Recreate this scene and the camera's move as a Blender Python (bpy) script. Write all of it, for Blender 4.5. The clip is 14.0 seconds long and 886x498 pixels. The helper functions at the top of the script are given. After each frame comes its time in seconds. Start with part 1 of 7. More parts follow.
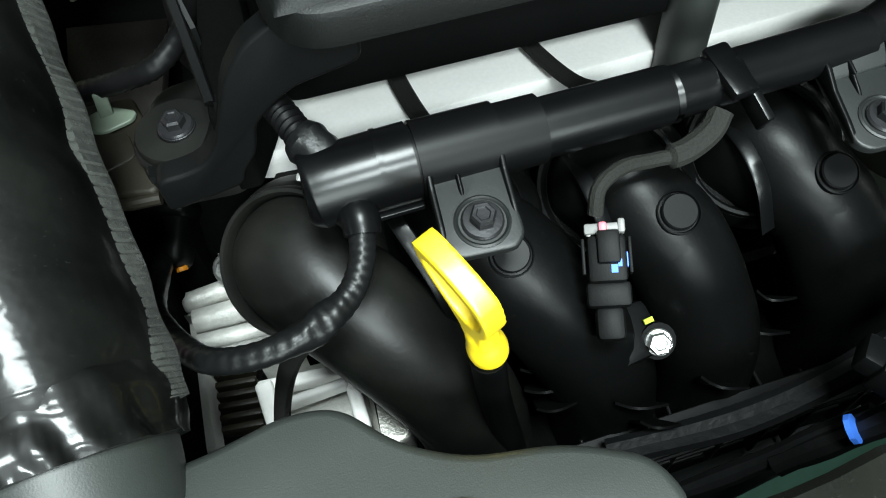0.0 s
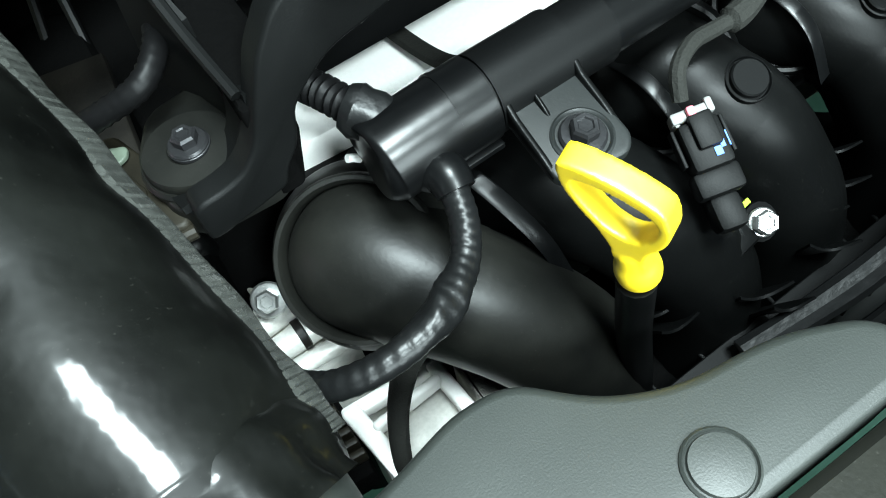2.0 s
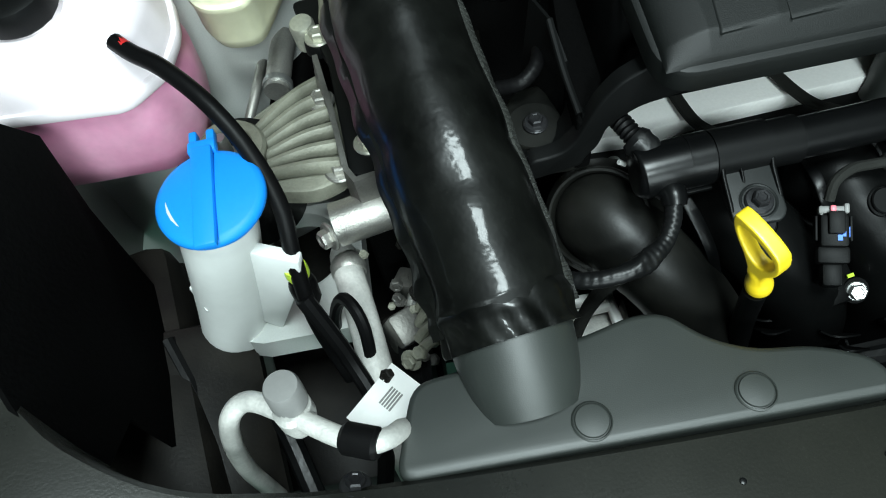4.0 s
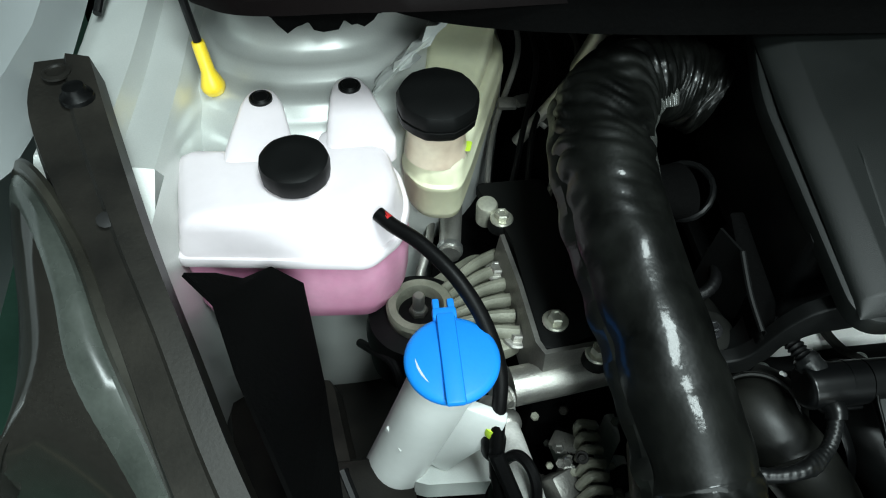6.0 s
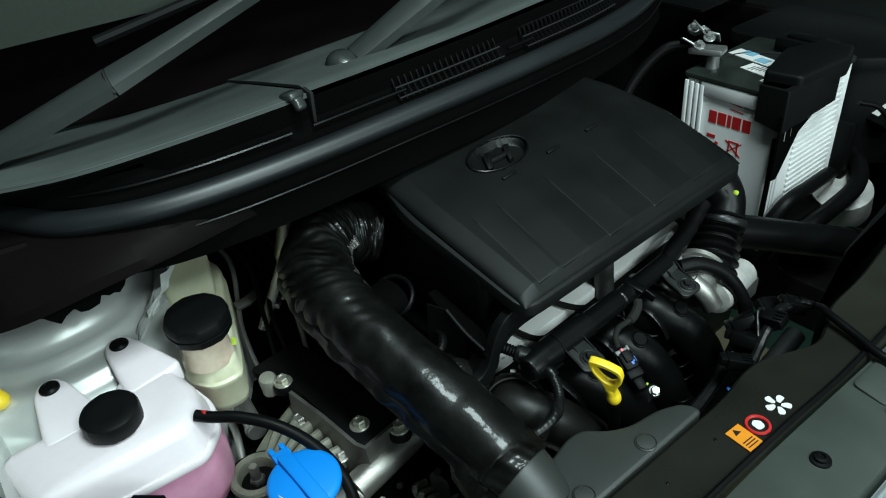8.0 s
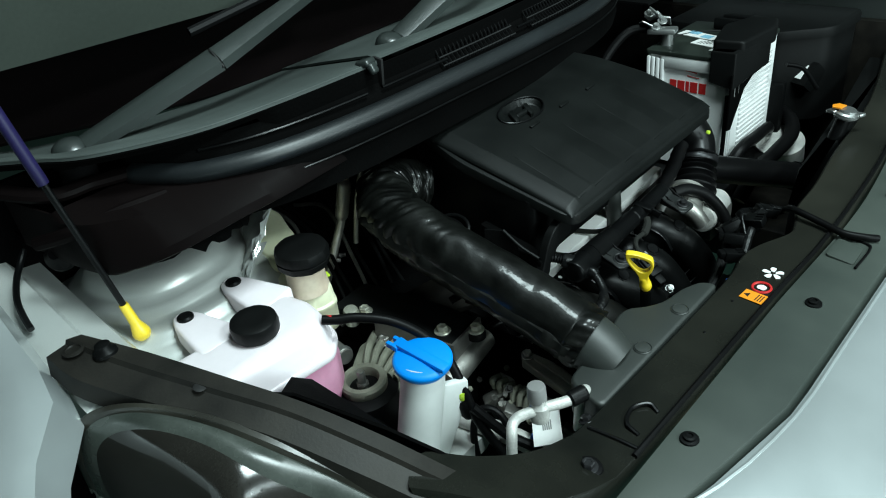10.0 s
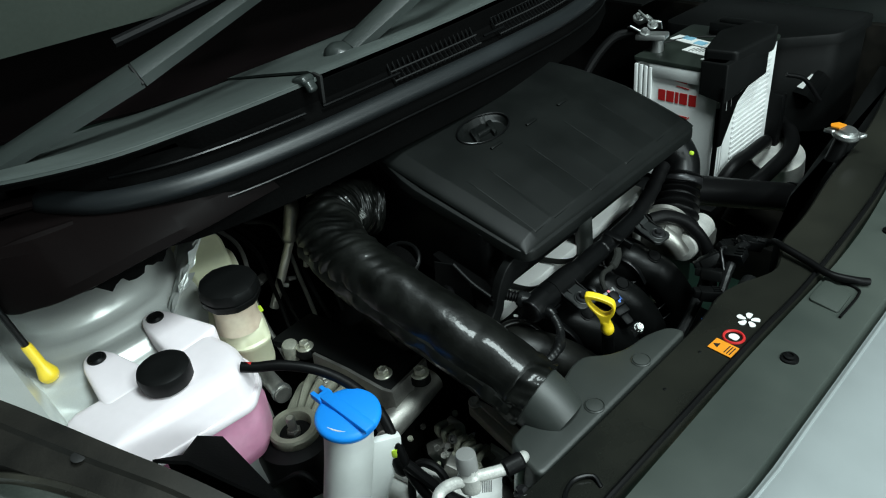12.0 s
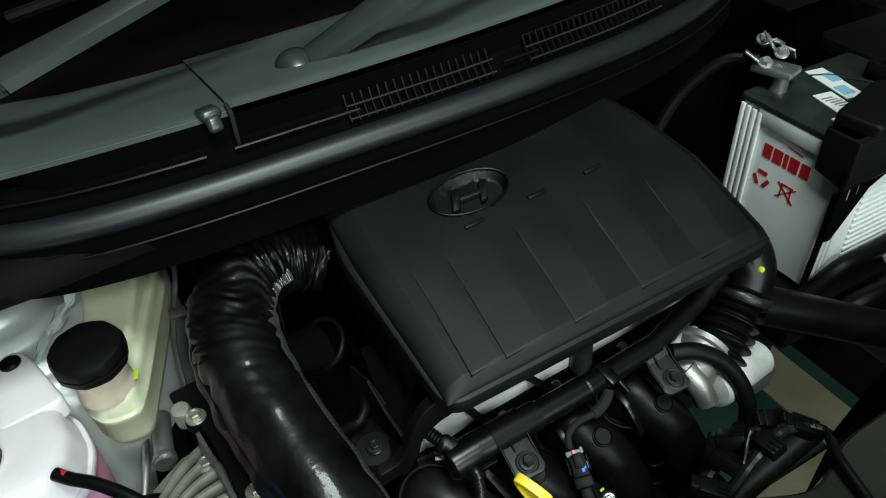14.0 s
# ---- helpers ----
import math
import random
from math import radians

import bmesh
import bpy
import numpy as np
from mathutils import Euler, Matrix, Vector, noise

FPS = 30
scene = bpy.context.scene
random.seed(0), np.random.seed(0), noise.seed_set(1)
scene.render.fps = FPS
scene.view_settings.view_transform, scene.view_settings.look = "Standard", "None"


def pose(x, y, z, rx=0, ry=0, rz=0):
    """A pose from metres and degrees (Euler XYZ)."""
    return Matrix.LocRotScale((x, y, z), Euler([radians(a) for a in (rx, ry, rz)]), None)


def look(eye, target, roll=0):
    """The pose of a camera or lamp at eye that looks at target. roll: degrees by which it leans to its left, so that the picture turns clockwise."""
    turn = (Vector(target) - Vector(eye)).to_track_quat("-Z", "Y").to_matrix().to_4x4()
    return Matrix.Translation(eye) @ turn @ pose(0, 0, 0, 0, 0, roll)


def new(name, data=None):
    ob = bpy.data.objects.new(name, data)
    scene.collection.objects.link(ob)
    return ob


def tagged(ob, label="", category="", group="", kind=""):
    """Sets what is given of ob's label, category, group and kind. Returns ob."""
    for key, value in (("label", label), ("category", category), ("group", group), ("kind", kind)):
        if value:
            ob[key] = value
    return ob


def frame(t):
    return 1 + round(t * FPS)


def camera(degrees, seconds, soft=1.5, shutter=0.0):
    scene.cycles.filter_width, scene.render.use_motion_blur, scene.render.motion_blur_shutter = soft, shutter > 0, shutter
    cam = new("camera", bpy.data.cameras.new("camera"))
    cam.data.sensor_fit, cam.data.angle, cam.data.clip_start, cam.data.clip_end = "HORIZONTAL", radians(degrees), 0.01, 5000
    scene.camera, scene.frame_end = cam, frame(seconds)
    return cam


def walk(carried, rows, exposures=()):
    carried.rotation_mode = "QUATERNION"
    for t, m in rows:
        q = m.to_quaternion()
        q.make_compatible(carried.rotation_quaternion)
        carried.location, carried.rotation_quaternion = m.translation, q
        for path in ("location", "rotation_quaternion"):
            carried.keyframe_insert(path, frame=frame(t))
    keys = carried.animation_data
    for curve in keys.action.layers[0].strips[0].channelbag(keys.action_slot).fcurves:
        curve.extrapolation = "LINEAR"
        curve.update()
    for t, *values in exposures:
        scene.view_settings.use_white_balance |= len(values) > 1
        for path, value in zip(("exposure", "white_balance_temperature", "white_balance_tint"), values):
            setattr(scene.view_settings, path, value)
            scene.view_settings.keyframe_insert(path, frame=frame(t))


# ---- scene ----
cam = camera(63.5, 14.0, soft=1.1)
PATH = [
    (0, (0.012, -0.014, 1.027), (0.237, 1.099, -0.619), -4.5),
    (0.5, (-0.041, 0.024, 0.978), (0.224, 1.104, -0.685), -10.8),
    (1, (-0.063, 0.033, 0.976), (0.289, 1.086, -0.688), -13.3),
    (1.5, (-0.061, 0.023, 0.978), (0.348, 1.061, -0.682), -13.2),
    (2, (-0.048, 0.018, 0.994), (0.378, 1.046, -0.668), -13.0),
    (2.5, (-0.051, 0.002, 1.016), (0.328, 1.02, -0.664), -13.3),
    (3, (-0.052, -0.01, 1.049), (0.219, 1.007, -0.651), -13.1),
    (3.5, (-0.068, -0.026, 1.09), (0.032, 0.981, -0.635), -13.3),
    (3.7, (-0.09, -0.044, 1.13), (-0.067, 0.973, -0.592), -13.9),
    (5.8, (-0.255, -0.104, 1.223), (-0.149, 1.192, -0.297), 4.7),
    (6, (-0.284, -0.063, 1.248), (-0.14, 1.238, -0.264), 2.7),
    (6.5, (-0.331, -0.07, 1.28), (0.148, 1.325, -0.071), 0.1),
    (7, (-0.292, -0.091, 1.327), (0.476, 1.256, 0.063), -4.0),
    (7.5, (-0.297, -0.144, 1.35), (0.551, 1.209, 0.147), -5.6),
    (8, (-0.361, -0.221, 1.344), (0.582, 1.124, 0.203), -6.8),
    (8.5, (-0.45, -0.231, 1.353), (0.592, 1.08, 0.259), -7.6),
    (9, (-0.562, -0.232, 1.344), (0.538, 1.052, 0.276), -8.0),
    (9.2, (-0.59, -0.243, 1.341), (0.521, 1.036, 0.277), -8.1),
    (11.3, (-0.624, -0.271, 1.334), (0.564, 0.943, 0.278), -7.3),
    (11.5, (-0.595, -0.264, 1.337), (0.568, 0.968, 0.274), -7.5),
    (12, (-0.486, -0.259, 1.338), (0.605, 1.009, 0.242), -7.8),
    (12.5, (-0.403, -0.266, 1.336), (0.603, 1.023, 0.185), -8.3),
    (13, (-0.338, -0.245, 1.344), (0.574, 1.058, 0.132), -8.1),
    (13.5, (-0.265, -0.197, 1.353), (0.523, 1.123, 0.074), -6.8),
    (14, (-0.145, -0.152, 1.366), (0.515, 1.216, 0.065), -4.9),
]
EXPOSURES = [
    (0, 0.36, 6500, 13), (0.5, 1.15, 6250, 10), (1.0, 1.32, 6200, 10), (2.0, 1.02, 6250, 10), (2.6, 0.7, 6400, 10), (3.2, 0.24, 6350, 10), (3.7, -0.24, 6300, 10),
    (5.8, -0.5, 6350, 10), (6.5, -0.64, 6450, 10), (7.0, -0.9, 6350, 10), (8.0, -0.9, 6200, 6), (9.2, -0.6, 6100, 3), (11.3, -0.64, 6250, 8), (12.5, -0.86, 6400, 9), (14, -0.98, 6500, 7)]
walk(cam, [(t, look(eye, target, roll)) for t, eye, target, roll in PATH], EXPOSURES)

# ---- world and light ----
world = bpy.data.worlds.new("world")
scene.world = world
world.use_nodes = True
world.node_tree.nodes["Background"].inputs[0].default_value = (0.5, 0.55, 0.6, 1)
world.node_tree.nodes["Background"].inputs[1].default_value = 0.005


def panel_lamp(x, y, z, length, width, watts, turn):
    lamp = bpy.data.lights.new("lamp", "AREA")
    lamp.shape, lamp.size, lamp.size_y, lamp.energy = "RECTANGLE", length, width, watts
    lamp.color = (0.86, 1.0, 0.98)
    ob = new("panel_light_lamp", lamp)
    ob.matrix_world = pose(x, y, z, 0, 0, turn)


PANELS = [(0.08, -0.46, 2.95, 0.6, 0.6, 78, 0), (0.15, -2.0, 2.95, 0.6, 0.6, 105, 0)]
for row in PANELS:
    panel_lamp(*row)
# daylight added through an unseen window, to light the bay from ahead of the car
day = bpy.data.lights.new("daylight", "AREA")
day.shape, day.size, day.size_y, day.energy = "RECTANGLE", 3.0, 1.5, 135
day.color = (0.86, 1.0, 0.98)
new("added_daylight", day).matrix_world = pose(0.2, -3.24, 1.75, 86, 0, 0)


# ---- materials ----
def material(name, color, rough=0.5, metal=0.0, vary=0.25, scale=8.0, grain=400.0, bump=0.05, coat=0.0, spec=0.5, wear=None, rough_vary=0.12, sub=0.0, dust=0.0, coat_rough=0.08):
    """A surface with a broad stain, a fine grain and a relief. wear: a second colour in blotches."""
    m = bpy.data.materials.new(name)
    m.use_nodes = True
    nt = m.node_tree
    b = nt.nodes["Principled BSDF"]
    b.inputs["Metallic"].default_value = metal
    b.inputs["Coat Weight"].default_value = coat
    b.inputs["Coat Roughness"].default_value = coat_rough
    b.inputs["Specular IOR Level"].default_value = spec
    if sub:
        b.inputs["Subsurface Weight"].default_value = sub
        b.inputs["Subsurface Radius"].default_value = (0.02, 0.02, 0.02)
        b.inputs["Subsurface Scale"].default_value = 0.5
    co = nt.nodes.new("ShaderNodeTexCoord")
    broad, fine = nt.nodes.new("ShaderNodeTexNoise"), nt.nodes.new("ShaderNodeTexNoise")
    broad.inputs["Scale"].default_value, broad.inputs["Detail"].default_value = scale, 6
    fine.inputs["Scale"].default_value, fine.inputs["Detail"].default_value = grain, 3
    for n in (broad, fine):
        nt.links.new(co.outputs["Object"], n.inputs["Vector"])
    ramp = nt.nodes.new("ShaderNodeMapRange")
    ramp.inputs["From Min"].default_value, ramp.inputs["From Max"].default_value = 0.3, 0.7
    nt.links.new(broad.outputs["Fac"], ramp.inputs["Value"])
    mix = nt.nodes.new("ShaderNodeMix")
    mix.data_type = "RGBA"
    lo = [c * (1 - vary) for c in color]
    hi = wear if wear else [min(1, c * (1 + vary)) for c in color]
    mix.inputs[6].default_value, mix.inputs[7].default_value = (*lo, 1), (*hi, 1)
    nt.links.new(ramp.outputs[0], mix.inputs[0])
    mix2 = nt.nodes.new("ShaderNodeMix")
    mix2.data_type, mix2.blend_type = "RGBA", "MULTIPLY"
    mix2.inputs[0].default_value = min(1, vary * 1.5)
    nt.links.new(mix.outputs[2], mix2.inputs[6])
    g = nt.nodes.new("ShaderNodeMapRange")
    g.inputs["To Min"].default_value, g.inputs["To Max"].default_value = 0.5, 1.5
    nt.links.new(fine.outputs["Fac"], g.inputs["Value"])
    nt.links.new(g.outputs[0], mix2.inputs[7])
    last = mix2.outputs[2]
    if dust:
        speck = nt.nodes.new("ShaderNodeTexNoise")
        speck.inputs["Scale"].default_value, speck.inputs["Detail"].default_value = 900, 5
        nt.links.new(co.outputs["Object"], speck.inputs["Vector"])
        pick = nt.nodes.new("ShaderNodeMapRange")
        pick.inputs["From Min"].default_value, pick.inputs["From Max"].default_value = 0.66, 0.80
        pick.inputs["To Max"].default_value = dust
        nt.links.new(speck.outputs["Fac"], pick.inputs["Value"])
        film = nt.nodes.new("ShaderNodeMix")
        film.data_type = "RGBA"
        film.inputs[7].default_value = (0.2, 0.195, 0.17, 1)
        nt.links.new(pick.outputs[0], film.inputs[0])
        nt.links.new(last, film.inputs[6])
        last = film.outputs[2]
    nt.links.new(last, b.inputs["Base Color"])
    r = nt.nodes.new("ShaderNodeMapRange")
    r.inputs["To Min"].default_value, r.inputs["To Max"].default_value = max(0.03, rough - rough_vary), min(1, rough + rough_vary)
    nt.links.new(broad.outputs["Fac"], r.inputs["Value"])
    nt.links.new(r.outputs[0], b.inputs["Roughness"])
    bp = nt.nodes.new("ShaderNodeBump")
    bp.inputs["Strength"].default_value, bp.inputs["Distance"].default_value = bump, 0.001
    nt.links.new(fine.outputs["Fac"], bp.inputs["Height"])
    nt.links.new(bp.outputs[0], b.inputs["Normal"])
    nt.links.new(bp.outputs[0], b.inputs["Coat Normal"])
    return m


M_BLACK = material("black_plastic", (0.0028, 0.0030, 0.0031), 0.42, bump=0.03, grain=900, spec=0.15, rough_vary=0.08, dust=0.05)
M_RUNNER = material("dusty_black_plastic", (0.0026, 0.0028, 0.0028), 0.36, bump=0.05, grain=700, spec=0.13, rough_vary=0.12, dust=0.08)
M_GLOSS = material("gloss_black_plastic", (0.0028, 0.0030, 0.0032), 0.3, bump=0.05, grain=250, spec=0.3, rough_vary=0.08, dust=0.04)
M_MATTE = material("grained_black_plastic", (0.0040, 0.0043, 0.0043), 0.5, bump=0.08, grain=1500, spec=0.13, dust=0.03)
M_DUCT = material("grey_grained_plastic", (0.021, 0.0255, 0.0232), 0.5, bump=0.09, grain=1600, wear=(0.0295, 0.0340, 0.0302), spec=0.75, dust=0.14, rough_vary=0.06)
M_COVER = material("engine_cover_plastic", (0.0026, 0.0034, 0.0032), 0.46, bump=0.12, grain=1500, scale=12, wear=(0.0046, 0.0056, 0.0052), spec=0.27, dust=0.08)
M_RUBBER = material("black_rubber", (0.0034, 0.0034, 0.0036), 0.42, bump=0.1, grain=300, spec=0.12, dust=0.05)
M_PIPE = material("dull_alloy_pipe", (0.56, 0.54, 0.48), 0.34, metal=0.65, bump=0.08, grain=600, dust=0.05)
M_VINYL = material("black_vinyl_sleeve", (0.0016, 0.0018, 0.0016), 0.43, bump=0.75, grain=52, scale=26, rough_vary=0.24, wear=(0.0054, 0.0059, 0.0050), spec=0.18, coat=0.30, coat_rough=0.12, dust=0.07)
M_SEAM = material("welded_vinyl_seam", (0.045, 0.047, 0.043), 0.24, bump=0.6, grain=220, spec=1.0, coat=0.6, coat_rough=0.1)
M_TAPE = material("vinyl_tape", (0.0052, 0.0055, 0.0057), 0.36, bump=0.45, grain=160, spec=0.28, dust=0.08)
M_CLOTH = material("grey_cloth_tape", (0.021, 0.0215, 0.0195), 0.75, bump=0.5, grain=900, spec=0.08)
M_DUSTY = material("dusty_black_steel", (0.006, 0.0058, 0.0055), 0.45, bump=0.15, wear=(0.015, 0.0135, 0.0112), scale=24, spec=0.15, dust=0.2)
M_ALU = material("cast_aluminium", (0.42, 0.41, 0.38), 0.42, metal=0.85, bump=0.35, grain=700, wear=(0.55, 0.54, 0.5), scale=25)
M_ALUDARK = material("dull_aluminium", (0.2, 0.195, 0.18), 0.5, metal=0.8, bump=0.3, grain=500, scale=30)
M_WHITEALU = material("bright_head_cover", (0.90, 0.89, 0.87), 0.4, vary=0.08, bump=0.2, grain=500, wear=(0.88, 0.87, 0.84))
M_CAST = material("pale_cast_metal", (0.58, 0.58, 0.55), 0.42, metal=0.15, bump=0.4, grain=450, wear=(0.7, 0.69, 0.65), scale=40)
M_STEEL = material("zinc_steel", (0.48, 0.49, 0.48), 0.36, metal=0.9, bump=0.15, grain=800)
M_DARKBOLT = material("dark_steel_bolt", (0.03, 0.03, 0.032), 0.35, metal=0.6, bump=0.1, grain=800, spec=0.4)
M_PAINT = material("silver_car_paint", (0.47, 0.505, 0.51), 0.32, metal=0.5, vary=0.08, grain=3000, bump=0.02, coat=0.7, rough_vary=0.05)
M_SHEET = material("silver_body_sheet", (0.6, 0.63, 0.61), 0.32, metal=0.35, vary=0.12, scale=6, bump=0.06, grain=900, wear=(0.68, 0.69, 0.66), dust=0.04)
M_YELLOW = material("yellow_plastic", (0.95, 0.68, 0.014), 0.42, vary=0.05, bump=0.04, spec=1.0, coat=0.5, coat_rough=0.3)
M_BLUE = material("blue_plastic", (0.012, 0.25, 0.82), 0.5, vary=0.06, bump=0.08, spec=0.3)
M_TANK = material("white_translucent_tank", (0.80, 0.73, 0.76), 0.38, vary=0.04, bump=0.05, grain=150, sub=0.3)
M_PINK = material("pink_coolant_in_tank", (0.72, 0.22, 0.42), 0.35, vary=0.12, bump=0.05, grain=150, sub=0.3, wear=(0.78, 0.4, 0.55), scale=14)
M_BRAKE = material("yellowed_tank_plastic", (0.76, 0.77, 0.56), 0.4, vary=0.12, bump=0.08, grain=120, sub=0.3, wear=(0.74, 0.72, 0.5), scale=12)
M_FLUID = material("fluid_tinted_plastic", (0.66, 0.52, 0.40), 0.4, vary=0.12, bump=0.05, grain=120, sub=0.3, wear=(0.72, 0.64, 0.5), scale=30)
M_NECK = material("milky_filler_plastic", (0.72, 0.74, 0.72), 0.4, vary=0.06, bump=0.05, grain=120, sub=0.3)
M_BATT = material("pale_grey_battery_case", (0.80, 0.81, 0.80), 0.45, vary=0.06, bump=0.06, grain=300)
M_RED = material("red_print", (0.55, 0.02, 0.02), 0.5, vary=0.15)
M_ORANGE = material("orange_print", (0.8, 0.28, 0.01), 0.5, vary=0.1)
M_PAPER = material("white_label", (0.8, 0.8, 0.78), 0.5, vary=0.05)
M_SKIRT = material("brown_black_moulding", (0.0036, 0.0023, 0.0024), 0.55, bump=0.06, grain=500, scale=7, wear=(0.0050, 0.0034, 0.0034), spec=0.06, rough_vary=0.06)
M_INK = material("black_ink", (0.02, 0.02, 0.02), 0.5, spec=0.1)
M_LENSEDGE = material("pale_lens_border", (0.04, 0.047, 0.041), 0.26, vary=0.3, scale=20, bump=0.03, spec=0.5, wear=(0.062, 0.07, 0.062))
M_BRACKET = material("dusty_brown_bracket", (0.0088, 0.0074, 0.0050), 0.5, vary=0.3, scale=22, bump=0.15, grain=400, spec=0.25, wear=(0.018, 0.0155, 0.0100), dust=0.12)
M_LAMPGLASS = material("smoked_headlamp_cover", (0.016, 0.015, 0.013), 0.14, vary=0.3, scale=7, bump=0.02, spec=0.5)
M_SKY = material("pale_blue_print", (0.25, 0.5, 0.65), 0.4, vary=0.1)
M_SEAL = material("bonnet_seal_rubber", (0.008, 0.0098, 0.011), 0.42, bump=0.08, grain=300, rough_vary=0.04, spec=0.6, dust=0.04)
M_VIOLET = material("violet_blue_sleeve", (0.012, 0.008, 0.06), 0.5, bump=0.06)
M_COWL = material("cowl_plastic", (0.060, 0.070, 0.066), 0.5, bump=0.1, grain=1500, spec=0.2, dust=0.06)
M_WIPER = material("satin_wiper_paint", (0.024, 0.029, 0.0275), 0.30, bump=0.08, grain=900, spec=0.6, coat=0.3)
M_COPPER = material("copper_winding", (0.30, 0.12, 0.06), 0.45, metal=0.6)
# black foam; also near-black for surfaces in gaps, in place of shade
M_FOAM_SHADE = material("black_foam_and_shade", (0.0018, 0.0018, 0.0018), 0.9, bump=0.6, grain=300, spec=0.03)
M_FLOOR = material("green_epoxy_floor", (0.03, 0.08, 0.055), 0.35, vary=0.25, scale=3, grain=60, wear=(0.045, 0.1, 0.075))
M_STRIPE = material("tan_floor_paint", (0.42, 0.37, 0.24), 0.5, vary=0.2, scale=5)
M_WALL = material("dim_wall_paint", (0.12, 0.13, 0.122), 0.7, vary=0.08, scale=2, grain=80)
M_SLAM = material("dusty_gloss_panel", (0.0065, 0.0072, 0.0064), 0.28, bump=0.06, grain=600, scale=5, wear=(0.022, 0.0222, 0.0172), rough_vary=0.1, spec=0.3, dust=0.14)
M_MESH = material("black_lattice_plastic", (0.012, 0.0135, 0.013), 0.45, bump=0.05, grain=900, spec=0.2)
M_FRIT = material("printed_glass_border", (0.0045, 0.003, 0.0032), 0.12, vary=0.1, scale=4, bump=0.01, spec=0.25)
M_FILM = material("creased_silver_sheet", (0.68, 0.71, 0.69), 0.24, metal=0.3, vary=0.15, scale=20, bump=0.15, grain=120, wear=(0.72, 0.74, 0.71))
M_LAMPRIM = material("dusty_lamp_rim", (0.014, 0.013, 0.0105), 0.3, vary=0.3, scale=16, bump=0.06, grain=400, spec=0.5, wear=(0.035, 0.034, 0.027))
M_LINER = material("dull_bonnet_underside", (0.05, 0.06, 0.05), 0.5, vary=0.2, scale=3, bump=0.05, grain=200)
M_ARM = material("oily_cast_arm", (0.18, 0.18, 0.14), 0.45, metal=0.2, bump=0.3, grain=500, wear=(0.27, 0.27, 0.215), scale=30)
# dusty black lid, lightened grey-green for the light on its flat top
M_LIDTOP = material("lit_dusty_battery_lid", (0.012, 0.016, 0.013), 0.42, vary=0.3, scale=20, bump=0.06, grain=700, spec=0.35, wear=(0.022, 0.028, 0.023), dust=0.1)
M_CLIP = material("grey_green_clip", (0.10, 0.125, 0.095), 0.45, vary=0.2, scale=30)
M_CAPDUST = material("dusty_cap_plastic", (0.0046, 0.0049, 0.0046), 0.42, bump=0.06, grain=500, scale=30, spec=0.26, wear=(0.0085, 0.0086, 0.0072), rough_vary=0.14, dust=0.1)
M_PLATE = material("grey_sheen_plastic", (0.0105, 0.0120, 0.0118), 0.45, bump=0.05, grain=900, spec=0.55, rough_vary=0.06, dust=0.08)
M_NOSE = material("grey_green_grained_panel", (0.040, 0.050, 0.044), 0.5, bump=0.12, grain=1800, wear=(0.054, 0.064, 0.055), spec=0.4, dust=0.12)
M_WING = material("dusty_black_bracket", (0.0105, 0.0100, 0.0088), 0.48, vary=0.3, scale=16, bump=0.12, grain=400, spec=0.25, wear=(0.021, 0.0192, 0.0158), dust=0.12)
M_HOODBOLT = material("pale_cadmium_bolt", (0.5, 0.5, 0.42), 0.4, metal=0.7)
M_PINKPLUG = material("pink_plug_lock", (0.85, 0.2, 0.25), 0.4, vary=0.05)
M_GREYPLUG = material("grey_plug", (0.21, 0.21, 0.205), 0.45, vary=0.1)
M_GREEN = material("green_clip", (0.5, 0.7, 0.05), 0.4, vary=0.1)
M_LABELBLUE = material("blue_paint_mark", (0.05, 0.2, 0.8), 0.5, vary=0.1)

M_GLASS = bpy.data.materials.new("dark_windscreen")
M_GLASS.use_nodes = True
_b = M_GLASS.node_tree.nodes["Principled BSDF"]
_b.inputs["Base Color"].default_value = (0.006, 0.006, 0.006, 1)
_b.inputs["Roughness"].default_value = 0.06
_b.inputs["Coat Weight"].default_value = 0.4


# ---- mesh tools ----
def thing(name, base, label, category, group="", kind=""):
    ob = new(name)
    ob.location = base
    ob.empty_display_size = 0.02
    return tagged(ob, label, category, group, kind)


def root_of(ob):
    while ob.parent:
        ob = ob.parent
    return ob


def finish(ob, bm, mat, origin, smooth=35):
    bmesh.ops.remove_doubles(bm, verts=bm.verts, dist=1e-6)
    bmesh.ops.recalc_face_normals(bm, faces=bm.faces)
    lim = radians(smooth)
    for e in bm.edges:
        e.smooth = len(e.link_faces) == 2 and e.calc_face_angle(4) < lim
    for f in bm.faces:
        f.smooth = True
    bmesh.ops.translate(bm, verts=bm.verts, vec=-Vector(origin))
    bm.to_mesh(ob.data)
    bm.free()
    ob.data.materials.append(mat)


def part(name, bm, mat, parent, label="", smooth=35):
    """One mesh, drawn in world coordinates, as a part of a thing or of a part."""
    me = bpy.data.meshes.new(name)
    ob = new(name, me)
    ob.parent = parent
    finish(ob, bm, mat, root_of(parent).location, smooth)
    return tagged(ob, label)


def solid(name, bm, mat, base, label, category, group="", kind="", smooth=35):
    """A thing that is one mesh."""
    ob = new(name, bpy.data.meshes.new(name))
    ob.location = base
    finish(ob, bm, mat, base, smooth)
    return tagged(ob, label, category, group, kind)


